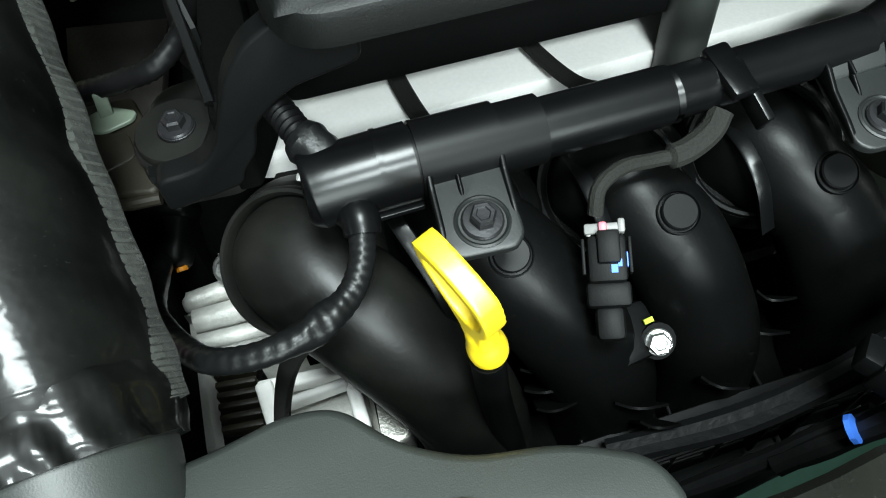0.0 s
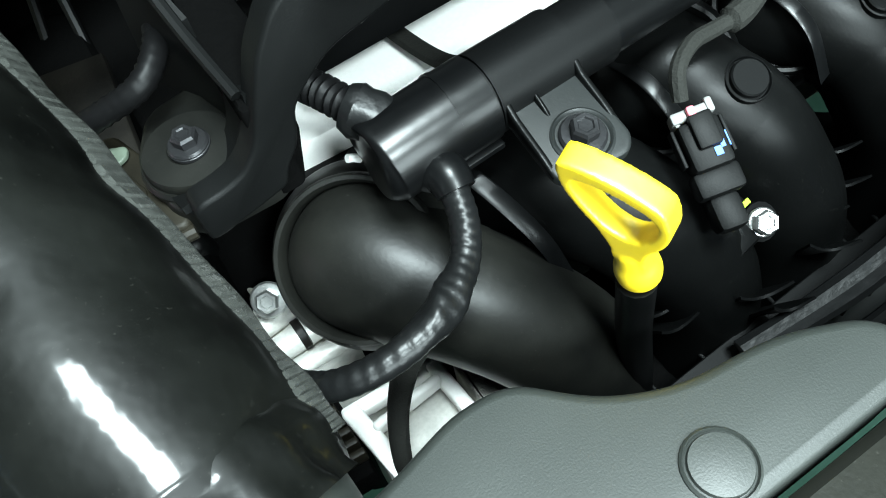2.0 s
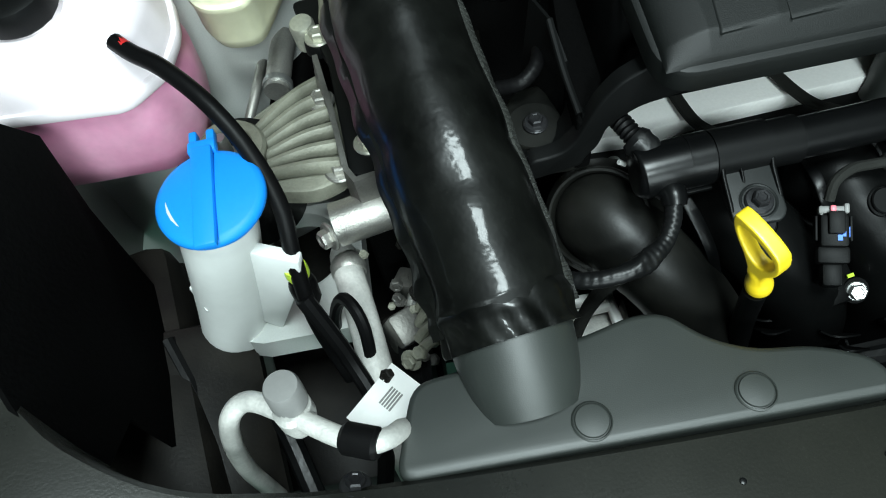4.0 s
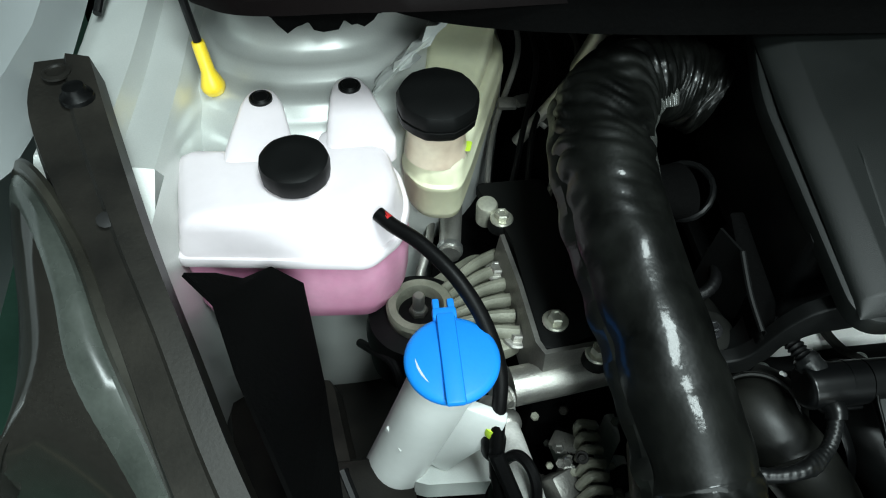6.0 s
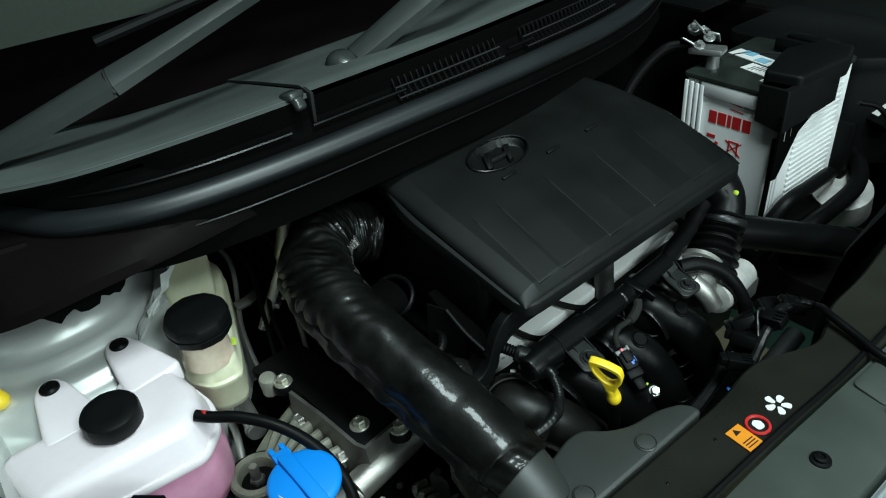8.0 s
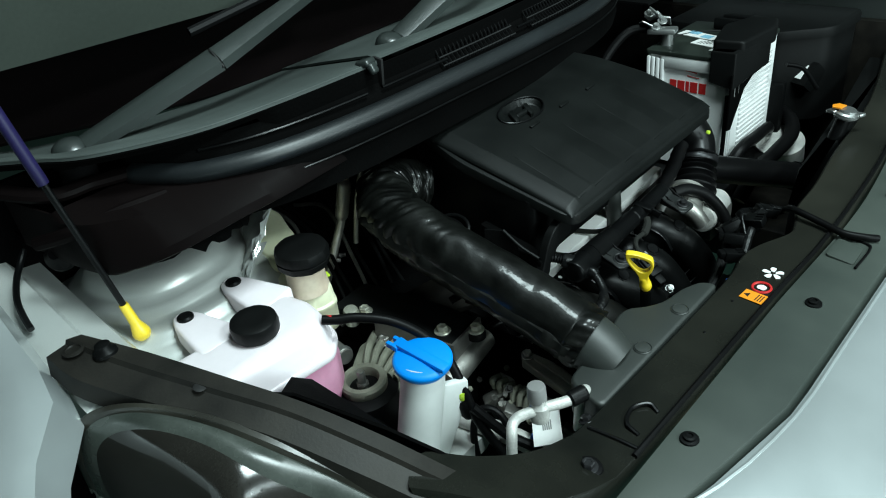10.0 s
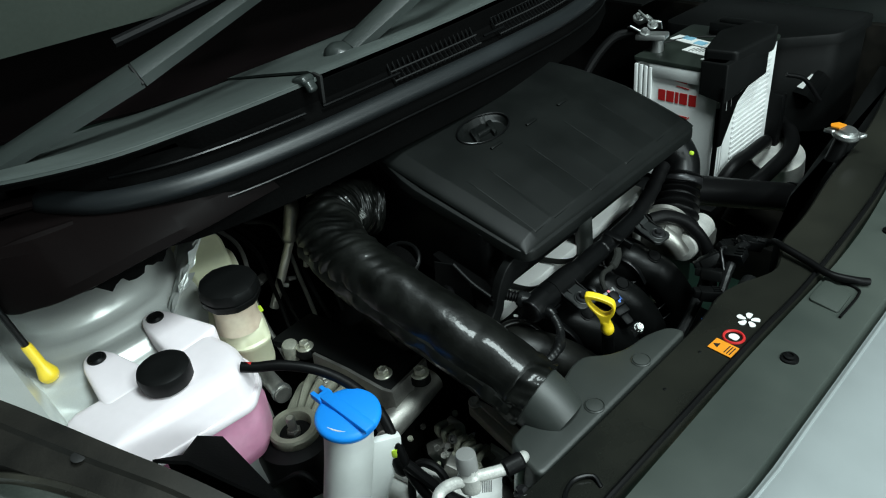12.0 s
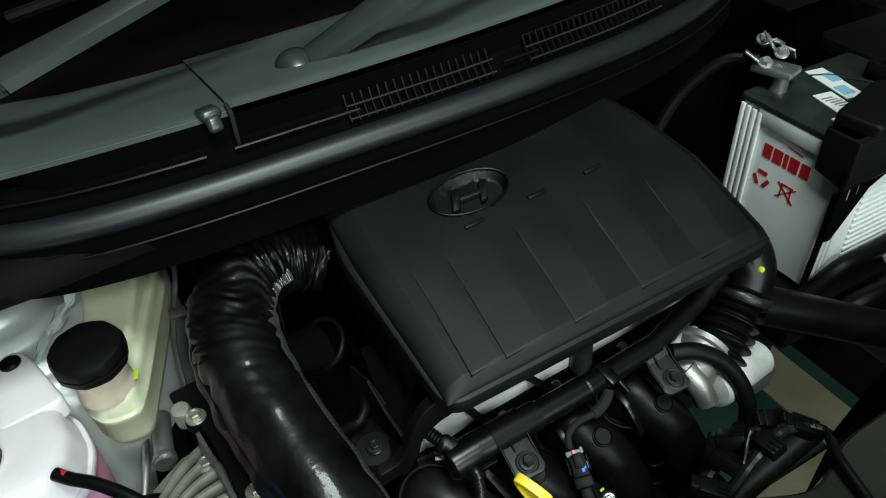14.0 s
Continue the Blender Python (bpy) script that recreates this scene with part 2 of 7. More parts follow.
def spline(pts, n=8):
    """Points of a smooth line through pts."""
    p = [Vector(q) for q in pts]
    if len(p) < 3:
        return [p[0].lerp(p[-1], i / n) for i in range(n + 1)]
    p = [2 * p[0] - p[1], *p, 2 * p[-1] - p[-2]]
    out = []
    for i in range(1, len(p) - 2):
        a, b, c, d = p[i - 1:i + 3]
        for k in range(n):
            t = k / n
            out.append(0.5 * (2 * b + (c - a) * t + (2 * a - 5 * b + 4 * c - d) * t * t + (3 * b - a - 3 * c + d) * t ** 3))
    return out + [p[-2].copy()]


def tube(bm, pts, r, seg=14, n=8, caps=True, squash=1.0, wrinkle=None):
    """A round bar along a smooth line; r: metres, or a function of 0..1 along it; wrinkle(u, angle) adds to r."""
    line = spline(pts, n)
    tan = [(line[min(i + 1, len(line) - 1)] - line[max(i - 1, 0)]).normalized() for i in range(len(line))]
    side = tan[0].orthogonal().normalized()
    if abs(tan[0].z) < 0.9:
        side = tan[0].cross(Vector((0, 0, 1))).normalized()
    rings = []
    for i, (p, t) in enumerate(zip(line, tan)):
        side = (side - t * side.dot(t)).normalized()
        up = t.cross(side)
        u = i / (len(line) - 1)
        rad = r(u) if callable(r) else r
        ring = []
        for k in range(seg):
            a = 2 * math.pi * k / seg
            q = rad + (wrinkle(u, a) if wrinkle else 0)
            ring.append(bm.verts.new(p + q * (math.cos(a) * side + squash * math.sin(a) * up)))
        rings.append(ring)
    for a, b in zip(rings, rings[1:]):
        for k in range(seg):
            bm.faces.new((a[k], a[(k + 1) % seg], b[(k + 1) % seg], b[k]))
    if caps:
        bm.faces.new(rings[0])
        bm.faces.new(rings[-1])
    return bm


def lathe(bm, profile, at, axis=(0, 0, 1), seg=24, stretch=None, wave=None):
    """Turns (radius, height) pairs about an axis through at."""
    z = Vector(axis).normalized()
    x = Vector((1, 0, 0)) if abs(z.x) < 0.9 else Vector((0, 1, 0))
    x = (x - z * x.dot(z)).normalized()
    y = z.cross(x)
    at = Vector(at)
    rings = []
    for r, h in profile:
        ring = []
        for k in range(seg):
            a = 2 * math.pi * k / seg
            q = r * (1 + (wave(a) if wave else 0))
            ring.append(bm.verts.new(at + z * h + q * (math.cos(a) * x + math.sin(a) * y)))
        rings.append(ring)
    for a, b in zip(rings, rings[1:]):
        for k in range(seg):
            bm.faces.new((a[k], a[(k + 1) % seg], b[(k + 1) % seg], b[k]))
    bm.faces.new(rings[0])
    bm.faces.new(rings[-1])
    return bm


def box(bm, at, size, turn=(0, 0, 0), bevel=0.002, seg=2):
    """A box with rounded edges; turn in degrees."""
    tmp = bmesh.new()
    bmesh.ops.create_cube(tmp, size=1)
    bmesh.ops.scale(tmp, vec=size, verts=tmp.verts)
    if bevel:
        bmesh.ops.bevel(tmp, geom=tmp.edges[:], offset=min(bevel, min(size) * 0.45), segments=seg, affect="EDGES", profile=0.5)
    bmesh.ops.transform(tmp, matrix=pose(*at, *turn), verts=tmp.verts)
    return join(bm, tmp)


def join(bm, tmp):
    tmp.verts.index_update()
    vs = [bm.verts.new(v.co) for v in tmp.verts]
    for f in tmp.faces:
        try:
            bm.faces.new([vs[v.index] for v in f.verts])
        except ValueError:
            pass
    tmp.free()
    return bm


def slab(bm, poly, low, high, bevel=0.002, seg=2, m=None):
    """A flat outline (x, y) raised from low to high, each a height or a function of x, y."""
    tmp = bmesh.new()
    fl = low if callable(low) else (lambda x, y: low)
    fh = high if callable(high) else (lambda x, y: high)
    a = [tmp.verts.new((x, y, fl(x, y))) for x, y in poly]
    b = [tmp.verts.new((x, y, fh(x, y))) for x, y in poly]
    tmp.faces.new(a)
    top = tmp.faces.new(b)
    for k in range(len(poly)):
        j = (k + 1) % len(poly)
        tmp.faces.new((a[k], a[j], b[j], b[k]))
    bmesh.ops.recalc_face_normals(tmp, faces=tmp.faces)
    if bevel:
        bmesh.ops.bevel(tmp, geom=list(top.edges), offset=bevel, segments=seg, affect="EDGES", profile=0.5)
    if m:
        bmesh.ops.transform(tmp, matrix=m, verts=tmp.verts)
    return join(bm, tmp)


def rounded(poly, r, n=5):
    """An outline with its corners rounded."""
    out = []
    k = len(poly)
    for i in range(k):
        p, a, b = Vector(poly[i]), Vector(poly[i - 1]), Vector(poly[(i + 1) % k])
        d = min(r, (a - p).length * 0.45, (b - p).length * 0.45)
        s, e = p + (a - p).normalized() * d, p + (b - p).normalized() * d
        for j in range(n + 1):
            t = j / n
            q = (1 - t) ** 2 * s + 2 * t * (1 - t) * p + t * t * e
            out.append((q.x, q.y))
    return out


def sheet(bm, rows, thick=0.0):
    """A skin over rows of points; thick gives it a second side, below."""
    grid = [[bm.verts.new(p) for p in row] for row in rows]
    for a, b in zip(grid, grid[1:]):
        for k in range(len(a) - 1):
            bm.faces.new((a[k], a[k + 1], b[k + 1], b[k]))
    if thick:
        bmesh.ops.recalc_face_normals(bm, faces=bm.faces)
        bmesh.ops.solidify(bm, geom=bm.faces[:], thickness=thick)
    return bm


def bolt(parent, at, axis=(0, 0, 1), size=0.010, mat=None, washer=True, name="bolt", label=""):
    """A flanged hexagon bolt with a dished head."""
    bm = bmesh.new()
    r = size / math.sqrt(3)
    if washer:
        lathe(bm, [(r * 1.55, 0), (r * 1.6, size * 0.1), (r * 1.45, size * 0.2), (r * 0.5, size * 0.25)], at, axis, 20)
    lathe(bm, [(r, size * 0.1), (r * 1.02, size * 0.62), (r * 0.86, size * 0.75), (r * 0.6, size * 0.74), (r * 0.5, size * 0.68), (0.0, size * 0.67)], at, axis, 6)
    return part(name, bm, mat or M_STEEL, parent, label, smooth=25)


# ---- garage ----
bm = bmesh.new()
box(bm, (0, 0, -0.05), (9, 9, 0.1), bevel=0)
floor = solid("floor", bm, M_FLOOR, (0, 0, 0), "green epoxy-coated garage floor", "floor", kind="structure")
for n, (cx, cy, sx, sy) in enumerate([(0.66, 0.232, 0.9, 0.06), (0.985, 0.36, 0.12, 0.5), (0.75, -1.0, 0.12, 2.4), (-2.0, -1.0, 0.12, 6)]):
    bm = bmesh.new()
    box(bm, (cx, cy, 0.002), (sx, sy, 0.004), bevel=0)
    solid("floor_line", bm, M_STRIPE, (cx, cy, 0), "tan painted line on the green floor", "floor marking", kind="structure")
for name, at, size in (("wall_north", (0, 4.6, 1.6), (9.4, 0.2, 3.2)), 
                       ("wall_east", (4.6, 0, 1.6), (0.2, 9, 3.2)), ("wall_west", (-4.6, 0, 1.6), (0.2, 9, 3.2))):
    bm = bmesh.new()
    box(bm, at, size, bevel=0)
    solid(name, bm, M_WALL, at, "plain dim painted garage wall", "wall", kind="structure")
# unseen wall ahead of the car, with a wide window added for the daylight
south = thing("wall_south", (0.2, -3.35, 0), "plain dim painted garage wall with an added wide window", "wall", kind="structure")
for at_, size in (((0, -3.35, 0.49), (9.2, 0.2, 0.98)), ((0, -3.35, 2.86), (9.2, 0.2, 0.68)), ((-2.95, -3.35, 1.75), (3.3, 0.2, 1.54)), ((3.15, -3.35, 1.75), (2.9, 0.2, 1.54))):
    bm = bmesh.new()
    box(bm, at_, size, bevel=0)
    part("masonry", bm, M_WALL, south)
win = thing("added_window", (0.2, -3.3, 0.98), "wide unseen window with a white frame, added for light from ahead", "window", kind="structure")
for at_, size in (((0.2, -3.34, 1.00), (3.0, 0.06, 0.04)), ((0.2, -3.34, 2.50), (3.0, 0.06, 0.04)), ((-1.28, -3.34, 1.75), (0.04, 0.06, 1.46)), ((1.68, -3.34, 1.75), (0.04, 0.06, 1.46)), ((-0.3, -3.34, 1.75), (0.03, 0.05, 1.46)), ((0.7, -3.34, 1.75), (0.03, 0.05, 1.46))):
    bm = bmesh.new()
    box(bm, at_, size, bevel=0.004)
    part("frame", bm, M_PAPER, win)
bm = bmesh.new()
box(bm, (0, 0, 3.25), (9.4, 9.4, 0.1), bevel=0)
solid("ceiling", bm, M_WALL, (0, 0, 3.2), "plain dim garage ceiling", "ceiling", kind="structure")
for x, y, z, length, width, watts, turn in PANELS:
    t = thing("ceiling_light", (x, y, 3.2), "white square panel light hung below the ceiling", "ceiling light", "panel lights on the ceiling")
    bm = bmesh.new()
    box(bm, (x, y, 3.0), (length + 0.03, width + 0.03, 0.06), (0, 0, turn), 0.01)
    part("housing", bm, M_PAPER, t)
    for s in (-0.2, 0.2):
        bm = bmesh.new()
        d = Vector((math.cos(radians(turn)), math.sin(radians(turn)), 0)) * s
        lathe(bm, [(0.006, 0), (0.006, 0.18)], (x + d.x, y + d.y, 3.02), seg=8)
        part("hanger", bm, M_STEEL, t)

# ---- car body ----
car = thing("car_body", (0, 0.6, 0.3), "silver car body with its bonnet raised", "car")


def strip(pts, w0, w1, z_off=0.0):
    """Left and right edges of a band along pts in plan."""
    p = spline(pts, 6)
    rows = []
    for i, q in enumerate(p):
        t = (p[min(i + 1, len(p) - 1)] - p[max(i - 1, 0)]).normalized()
        nrm = Vector((-t.y, t.x, 0))
        rows.append([q + nrm * w0 + Vector((0, 0, z_off)), q + nrm * w1 + Vector((0, 0, z_off))])
    return rows


# outer wing of the car's right side
bm = bmesh.new()
rows = []
for y in np.linspace(1.3, 0.04, 24):
    e = -0.555 - 0.02 * max(0, (0.5 - y)) * 2 if y > 0.3 else -0.575 - (0.3 - y) * 0.25
    z = 0.955 + 0.11 * min(1, max(0, y - 0.42) / 0.5) - 0.08 * max(0, 0.36 - y)
    e -= 0.03 * min(1, max(0, 0.34 - y) / 0.12)
    rows.append([(e + 0.03, y, z - 0.045), (e + 0.018, y, z - 0.006), (e, y, z), (e - 0.04, y, z - 0.006), (e - 0.1, y, z - 0.03), (e - 0.16, y, z - 0.09), (e - 0.2, y, z - 0.2), (e - 0.21, y, z - 0.45)])
sheet(bm, rows, 0.004)
part("fender", bm, M_PAINT, car, "silver painted front wing")

# inner wing: sheet between the wing's flange and the strut tower
bm = bmesh.new()
rows = []
for y in np.linspace(0.95, 0.16, 24):
    k = 0.03 * min(1, max(0, y - 0.45) / 0.3) - 0.8 * max(0, 0.33 - y)
    rows.append([(-0.53, y, 0.905 + k), (-0.505, y, 0.912 + k), (-0.485, y, 0.908 + k), (-0.478, y, 0.893 + k), (-0.452, y, 0.889 + k), (-0.447, y, 0.882), (-0.44, y, 0.86), (-0.436, y, 0.78), (-0.43, y, 0.55)])
sheet(bm, rows, 0.003)
part("inner_wing", bm, M_SHEET, car, "bare silver inner wing panel")
# strut tower with its stepped rings
bm = bmesh.new()
sx, sy = -0.345, 0.56
prof = [(0.185, -0.4), (0.18, -0.05), (0.172, -0.025), (0.160, -0.013), (0.150, -0.010), (0.144, -0.006), (0.139, 0.001), (0.131, 0.004), (0.121, 0.005), (0.115, 0.009), (0.110, 0.016), (0.103, 0.0185), (0.093, 0.0195), (0.088, 0.025), (0.084, 0.034), (0.075, 0.0385), (0.055, 0.04)]
lathe(bm, prof, (sx, sy, 0.868), seg=72, wave=lambda a: 0.03 * math.sin(2 * a + 0.6) + 0.018 * math.sin(5 * a))
part("strut_tower", bm, M_SHEET, car, "domed silver strut tower", smooth=89)
bm = bmesh.new()
lathe(bm, [(0.052, 0.032), (0.05, 0.06), (0.03, 0.07), (0.012, 0.071)], (sx, sy, 0.868), seg=28, wave=lambda a: 0.05 * math.sin(a * 7))
part("strut_mount", bm, M_FOAM_SHADE, car, "black rubber strut mount")

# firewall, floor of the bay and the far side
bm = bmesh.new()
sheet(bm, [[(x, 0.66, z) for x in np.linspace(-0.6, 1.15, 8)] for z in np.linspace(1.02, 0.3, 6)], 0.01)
part("firewall", bm, M_FOAM_SHADE, car, "black insulated firewall")
bm = bmesh.new()
rows = [[(1.02, y, 0.86), (1.0, y, 0.86), (0.99, y, 0.8), (0.98, y, 0.35)] for y in np.linspace(0.95, -0.05, 10)]
sheet(bm, rows, 0.006)
part("inner_wing", bm, M_DUSTY, car)
bm = bmesh.new()
rows = [[(1.02 + 0.03 * s, y, 0.9 + 0.02 * y), (1.06, y, 0.92 + 0.05 * y), (1.12, y, 0.91 + 0.05 * y), (1.2, y, 0.86 + 0.05 * y), (1.24, y, 0.7)] for s, y in zip(np.linspace(1, 0, 14), np.linspace(1.2, -0.03, 14))]
sheet(bm, rows, 0.004)
part("fender", bm, M_PAINT, car, "silver painted front wing")
# chassis rail coloured dark, for the shade low in the bay
bm = bmesh.new()
box(bm, (-0.30, 0.36, 0.45), (0.28, 0.5, 0.08), bevel=0.01)
part("chassis_rail", bm, M_DUSTY, car)
# side member plate with a round hole below the engine mount
bm = bmesh.new()
rows = []
for k in range(41):
    t = 2 * math.pi * k / 40
    c, s_ = math.cos(t), math.sin(t)
    q = 0.046 / max(abs(c), abs(s_), 0.75)
    rows.append([(-0.232 + 0.034 * c, 0.243 + 0.034 * s_, 0.672), (-0.232 + 0.035 * c, 0.243 + 0.035 * s_, 0.690), (-0.232 + 0.038 * c, 0.243 + 0.038 * s_, 0.692), (-0.228 + q * c, 0.225 + q * 1.25 * s_, 0.692), (-0.228 + q * 1.02 * c, 0.225 + q * 1.28 * s_, 0.67)])
sheet(bm, rows, 0.002)
part("side_member", bm, M_SHEET, car, "pale side member plate with a round hole")
# far rail and apron, dark in place of that same shade
bm = bmesh.new()
box(bm, (0.82, 0.3, 0.45), (0.2, 0.7, 0.1), bevel=0.01)
part("chassis_rail", bm, M_DUSTY, car)
bm = bmesh.new()
box(bm, (-0.36, 0.15, 0.6), (0.1, 0.24, 0.2), (0, 0, 12), 0.02)
box(bm, (-0.31, 0.12, 0.66), (0.09, 0.16, 0.05), (12, 20, 12), 0.015)
part("apron", bm, M_DUSTY, car)

# raised bonnet
bonnet = thing("bonnet", (0.25, 0.62, 1.15), "raised silver bonnet with a dull grey-green underside", "bonnet")
for nm, off, mat in (("skin", 0.0, M_PAINT), ("liner", -0.03, M_LINER)):
    bm = bmesh.new()
    rows = []
    for u in np.linspace(0, 1, 10):
        hw = 0.74 - 0.14 * u ** 2
        rows.append([(0.25 + hw * v, 0.62 - 0.29 * u + off * 0.9 + 0.06 * (1 - u) * v * v, 1.152 + 0.86 * u + off * 0.3) for v in np.linspace(-1, 1, 13)])
    sheet(bm, rows, 0.006)
    part(nm, bm, mat, bonnet)

# ---- front end ----
# upper panel over the radiator, gloss black
front = thing("slam_panel", (0, 0, 0.7), "gloss black radiator support panel across the nose", "car panel")
bm = bmesh.new()
edge_rear = spline([(-0.37, 0.085, 0), (-0.345, 0.09, 0), (-0.315, 0.06, 0), (-0.27, 0.035, 0), (-0.21, 0.028, 0), (-0.1, 0.0225, 0), (0.1, 0.021, 0), (0.165, 0.027, 0), (0.20, 0.022, 0), (0.25, 0.001, 0), (0.285, 0.006, 0), (0.32, 0.018, 0), (0.39, 0.02, 0), (0.5, 0.031, 0), (0.7, 0.045, 0), (0.98, 0.10, 0)], 5)
edge_fore = spline([(-0.385, 0.065, 0), (-0.365, 0.04, 0), (-0.335, 0.0, 0), (-0.29, -0.025, 0), (-0.23, -0.035, 0), (-0.1, -0.039, 0), (0.1, -0.041, 0), (0.165, -0.042, 0), (0.20, -0.043, 0), (0.25, -0.045, 0), (0.285, -0.047, 0), (0.32, -0.047, 0), (0.39, -0.044, 0), (0.5, -0.038, 0), (0.7, -0.012, 0), (0.98, 0.045, 0)], 5)


def slam_z(x):
    return 0.80 + max(0, -0.23 - x) * 0.4 + max(0, x - 0.3) * 0.05


rows = []
for p, q in zip(edge_rear, edge_fore):
    z, y = slam_z(q.x), Vector((p.x, p.y))
    rows.append([(p.x, p.y + 0.002, z - 0.05), (p.x, p.y + 0.001, z - 0.004), (p.x, p.y - 0.002, z - 0.0005), (p.x * 0.5 + q.x * 0.5, (p.y + q.y) / 2, z), (q.x, q.y + 0.002, z - 0.0005), (q.x, q.y, z - 0.004), (q.x, q.y, z - 0.03)])
sheet(bm, rows, 0.002)
part("panel", bm, M_SLAM, front)
bm = bmesh.new()
tube(bm, [(-0.2, -0.034, 0.8005), (0.1, -0.037, 0.8005), (0.26, -0.041, 0.8005), (0.5, -0.033, 0.8105), (0.68, -0.009, 0.82)], 0.0032, 8)
part("bead", bm, M_RUBBER, front)
for x in (0.0, 0.07):
    bm = bmesh.new()
    lathe(bm, [(0.0018, 0), (0.0016, 0.0006), (0.001, 0.0008)], (x, -0.004, 0.8), seg=10)
    part("pip", bm, M_GLOSS, front)
bm = bmesh.new()
tube(bm, [(-0.175, -0.024, 0.8), (-0.17, -0.008, 0.803), (-0.15, -0.002, 0.803), (-0.135, -0.012, 0.803), (-0.138, -0.024, 0.8)], 0.0022, 8)
tube(bm, [(-0.195, 0.02, 0.8), (-0.192, -0.01, 0.801), (-0.19, -0.034, 0.8)], 0.002, 8)
part("rib", bm, M_GLOSS, front)
bolt(front, (-0.24, -0.010, 0.805), (0, 0, 1), 0.011, M_DARKBOLT)
bm = bmesh.new()
lathe(bm, [(0.014, 0), (0.013, 0.003), (0.009, 0.004)], (-0.24, -0.010, 0.803), seg=18)
part("washer", bm, M_RUBBER, front)
bolt(front, (-0.185, 0.028, 0.795), (0.2, 0.4, 1), 0.009, M_DARKBOLT)
# front cross wall that drops to the radiator
bm = bmesh.new()
box(bm, (0.36, 0.0, 0.55), (1.15, 0.012, 0.46), bevel=0.003)
part("radiator", bm, M_MATTE, front)

# grained filler panel ahead of the slam panel
sight = thing("grille_cover", (0.1, -0.08, 0.75), "dark grey grained cover panel ahead of the bonnet latch", "car panel")
bm = bmesh.new()
xs = np.linspace(-0.27, 1.0, 36)


def nose(x):
    return -0.119 + 0.022 * max(0, -0.05 - x) / 0.13 + 0.30 * max(0, x - 0.40) ** 1.6


def seam_y(x):
    return -0.0445 - 0.006 * min(1, max(0, (x - 0.1) / 0.2)) + 0.16 * max(0, x - 0.36) ** 1.4


rows = [[(x, seam_y(x), 0.797 + 0.05 * max(0, x - 0.3)), (x, (seam_y(x) + nose(x)) / 2, 0.7985 + 0.05 * max(0, x - 0.3)), (x, nose(x) + 0.004, 0.793 + 0.05 * max(0, x - 0.3)), (x, nose(x), 0.787 + 0.05 * max(0, x - 0.3)), (x, nose(x) - 0.002, 0.76)] for x in xs]
sheet(bm, rows, 0.004)
part("panel", bm, M_NOSE, sight)
for x, y in ((0.117, -0.078), (-0.150, -0.063), (0.404, -0.078), (0.66, -0.03)):
    bm = bmesh.new()
    z = 0.7985 + 0.05 * max(0, x - 0.3)
    lathe(bm, [(0.0095, -0.001), (0.009, 0.0015), (0.0062, 0.002), (0.006, 0.0045), (0.0035, 0.005), (0.003, 0.0035)], (x, y, z), seg=18)
    part("push_clip", bm, M_BLACK, sight, "round black push clip")
# sunk latch cable hatch with its dark surround
bm = bmesh.new()
tube(bm, [(0.210, -0.092, 0.7995), (0.258, -0.093, 0.7995), (0.271, -0.086, 0.7995), (0.276, -0.052, 0.7995)], 0.0016, 8, 8)
part("hatch_groove", bm, M_RUBBER, sight)
bm = bmesh.new()
slab(bm, rounded([(0.215, -0.088), (0.258, -0.087), (0.268, -0.054), (0.222, -0.053)], 0.006), 0.797, 0.8005, 0.001)
part("hatch", bm, M_NOSE, sight)
# rubber-covered latch cable over the panel
lc = thing("latch_cable", (0.28, -0.03, 0.80), "black rubber-covered latch cable across the slam panel", "cable")
bm = bmesh.new()
tube(bm, [(0.318, 0.034, 0.790), (0.300, 0.020, 0.806), (0.288, 0.004, 0.811), (0.279, -0.028, 0.8085), (0.269, -0.058, 0.8075), (0.276, -0.082, 0.8055), (0.287, -0.094, 0.802)], 0.0046, 12, 8)
part("sleeve", bm, M_RUBBER, lc)
# silver bumper skin
bm = bmesh.new()
rows = []
for x in np.linspace(-0.42, 1.15, 40):
    n = nose(x) - 0.004 + (0.6 * max(0, -0.2 - x) ** 1.3)
    zz = 0.79 + 0.05 * max(0, x - 0.3)
    rows.append([(x, n + 0.003, zz - 0.02), (x, n, zz), (x, n - 0.01, zz + 0.0015), (x, n - 0.05, zz - 0.006), (x, n - 0.1, zz - 0.025), (x, n - 0.14, zz - 0.07), (x, n - 0.165, zz - 0.16), (x, n - 0.17, zz - 0.3)])
sheet(bm, rows, 0.003)
bumper = thing("front_bumper", (0.3, -0.2, 0.5), "silver painted front bumper skin", "bumper")
part("skin", bm, M_PAINT, bumper)
bm = bmesh.new()
tube(bm, [(r[1][0], r[1][1] - 0.004, r[1][2] + 0.0004) for r in rows[::3]], 0.0022, 8, 3)
part("rolled_edge", bm, M_PAINT, bumper)
# black wing bracket with its bolts
brk = thing("wing_bracket", (-0.46, 0.25, 0.85), "dusty black bracket along the wing above the headlamp", "bracket")
bm = bmesh.new()
inner = [(-0.494, 0.392, 0.944), (-0.465, 0.32, 0.938), (-0.43, 0.235, 0.924), (-0.40, 0.17, 0.908), (-0.37, 0.105, 0.882), (-0.335, 0.045, 0.842), (-0.30, 0.01, 0.812)]
outer = [(-0.530, 0.386, 0.944), (-0.522, 0.335, 0.936), (-0.480, 0.250, 0.918), (-0.441, 0.176, 0.902), (-0.405, 0.098, 0.872), (-0.370, 0.036, 0.836), (-0.33, -0.012, 0.806)]
a, b = spline(inner, 5), spline(outer, 5)
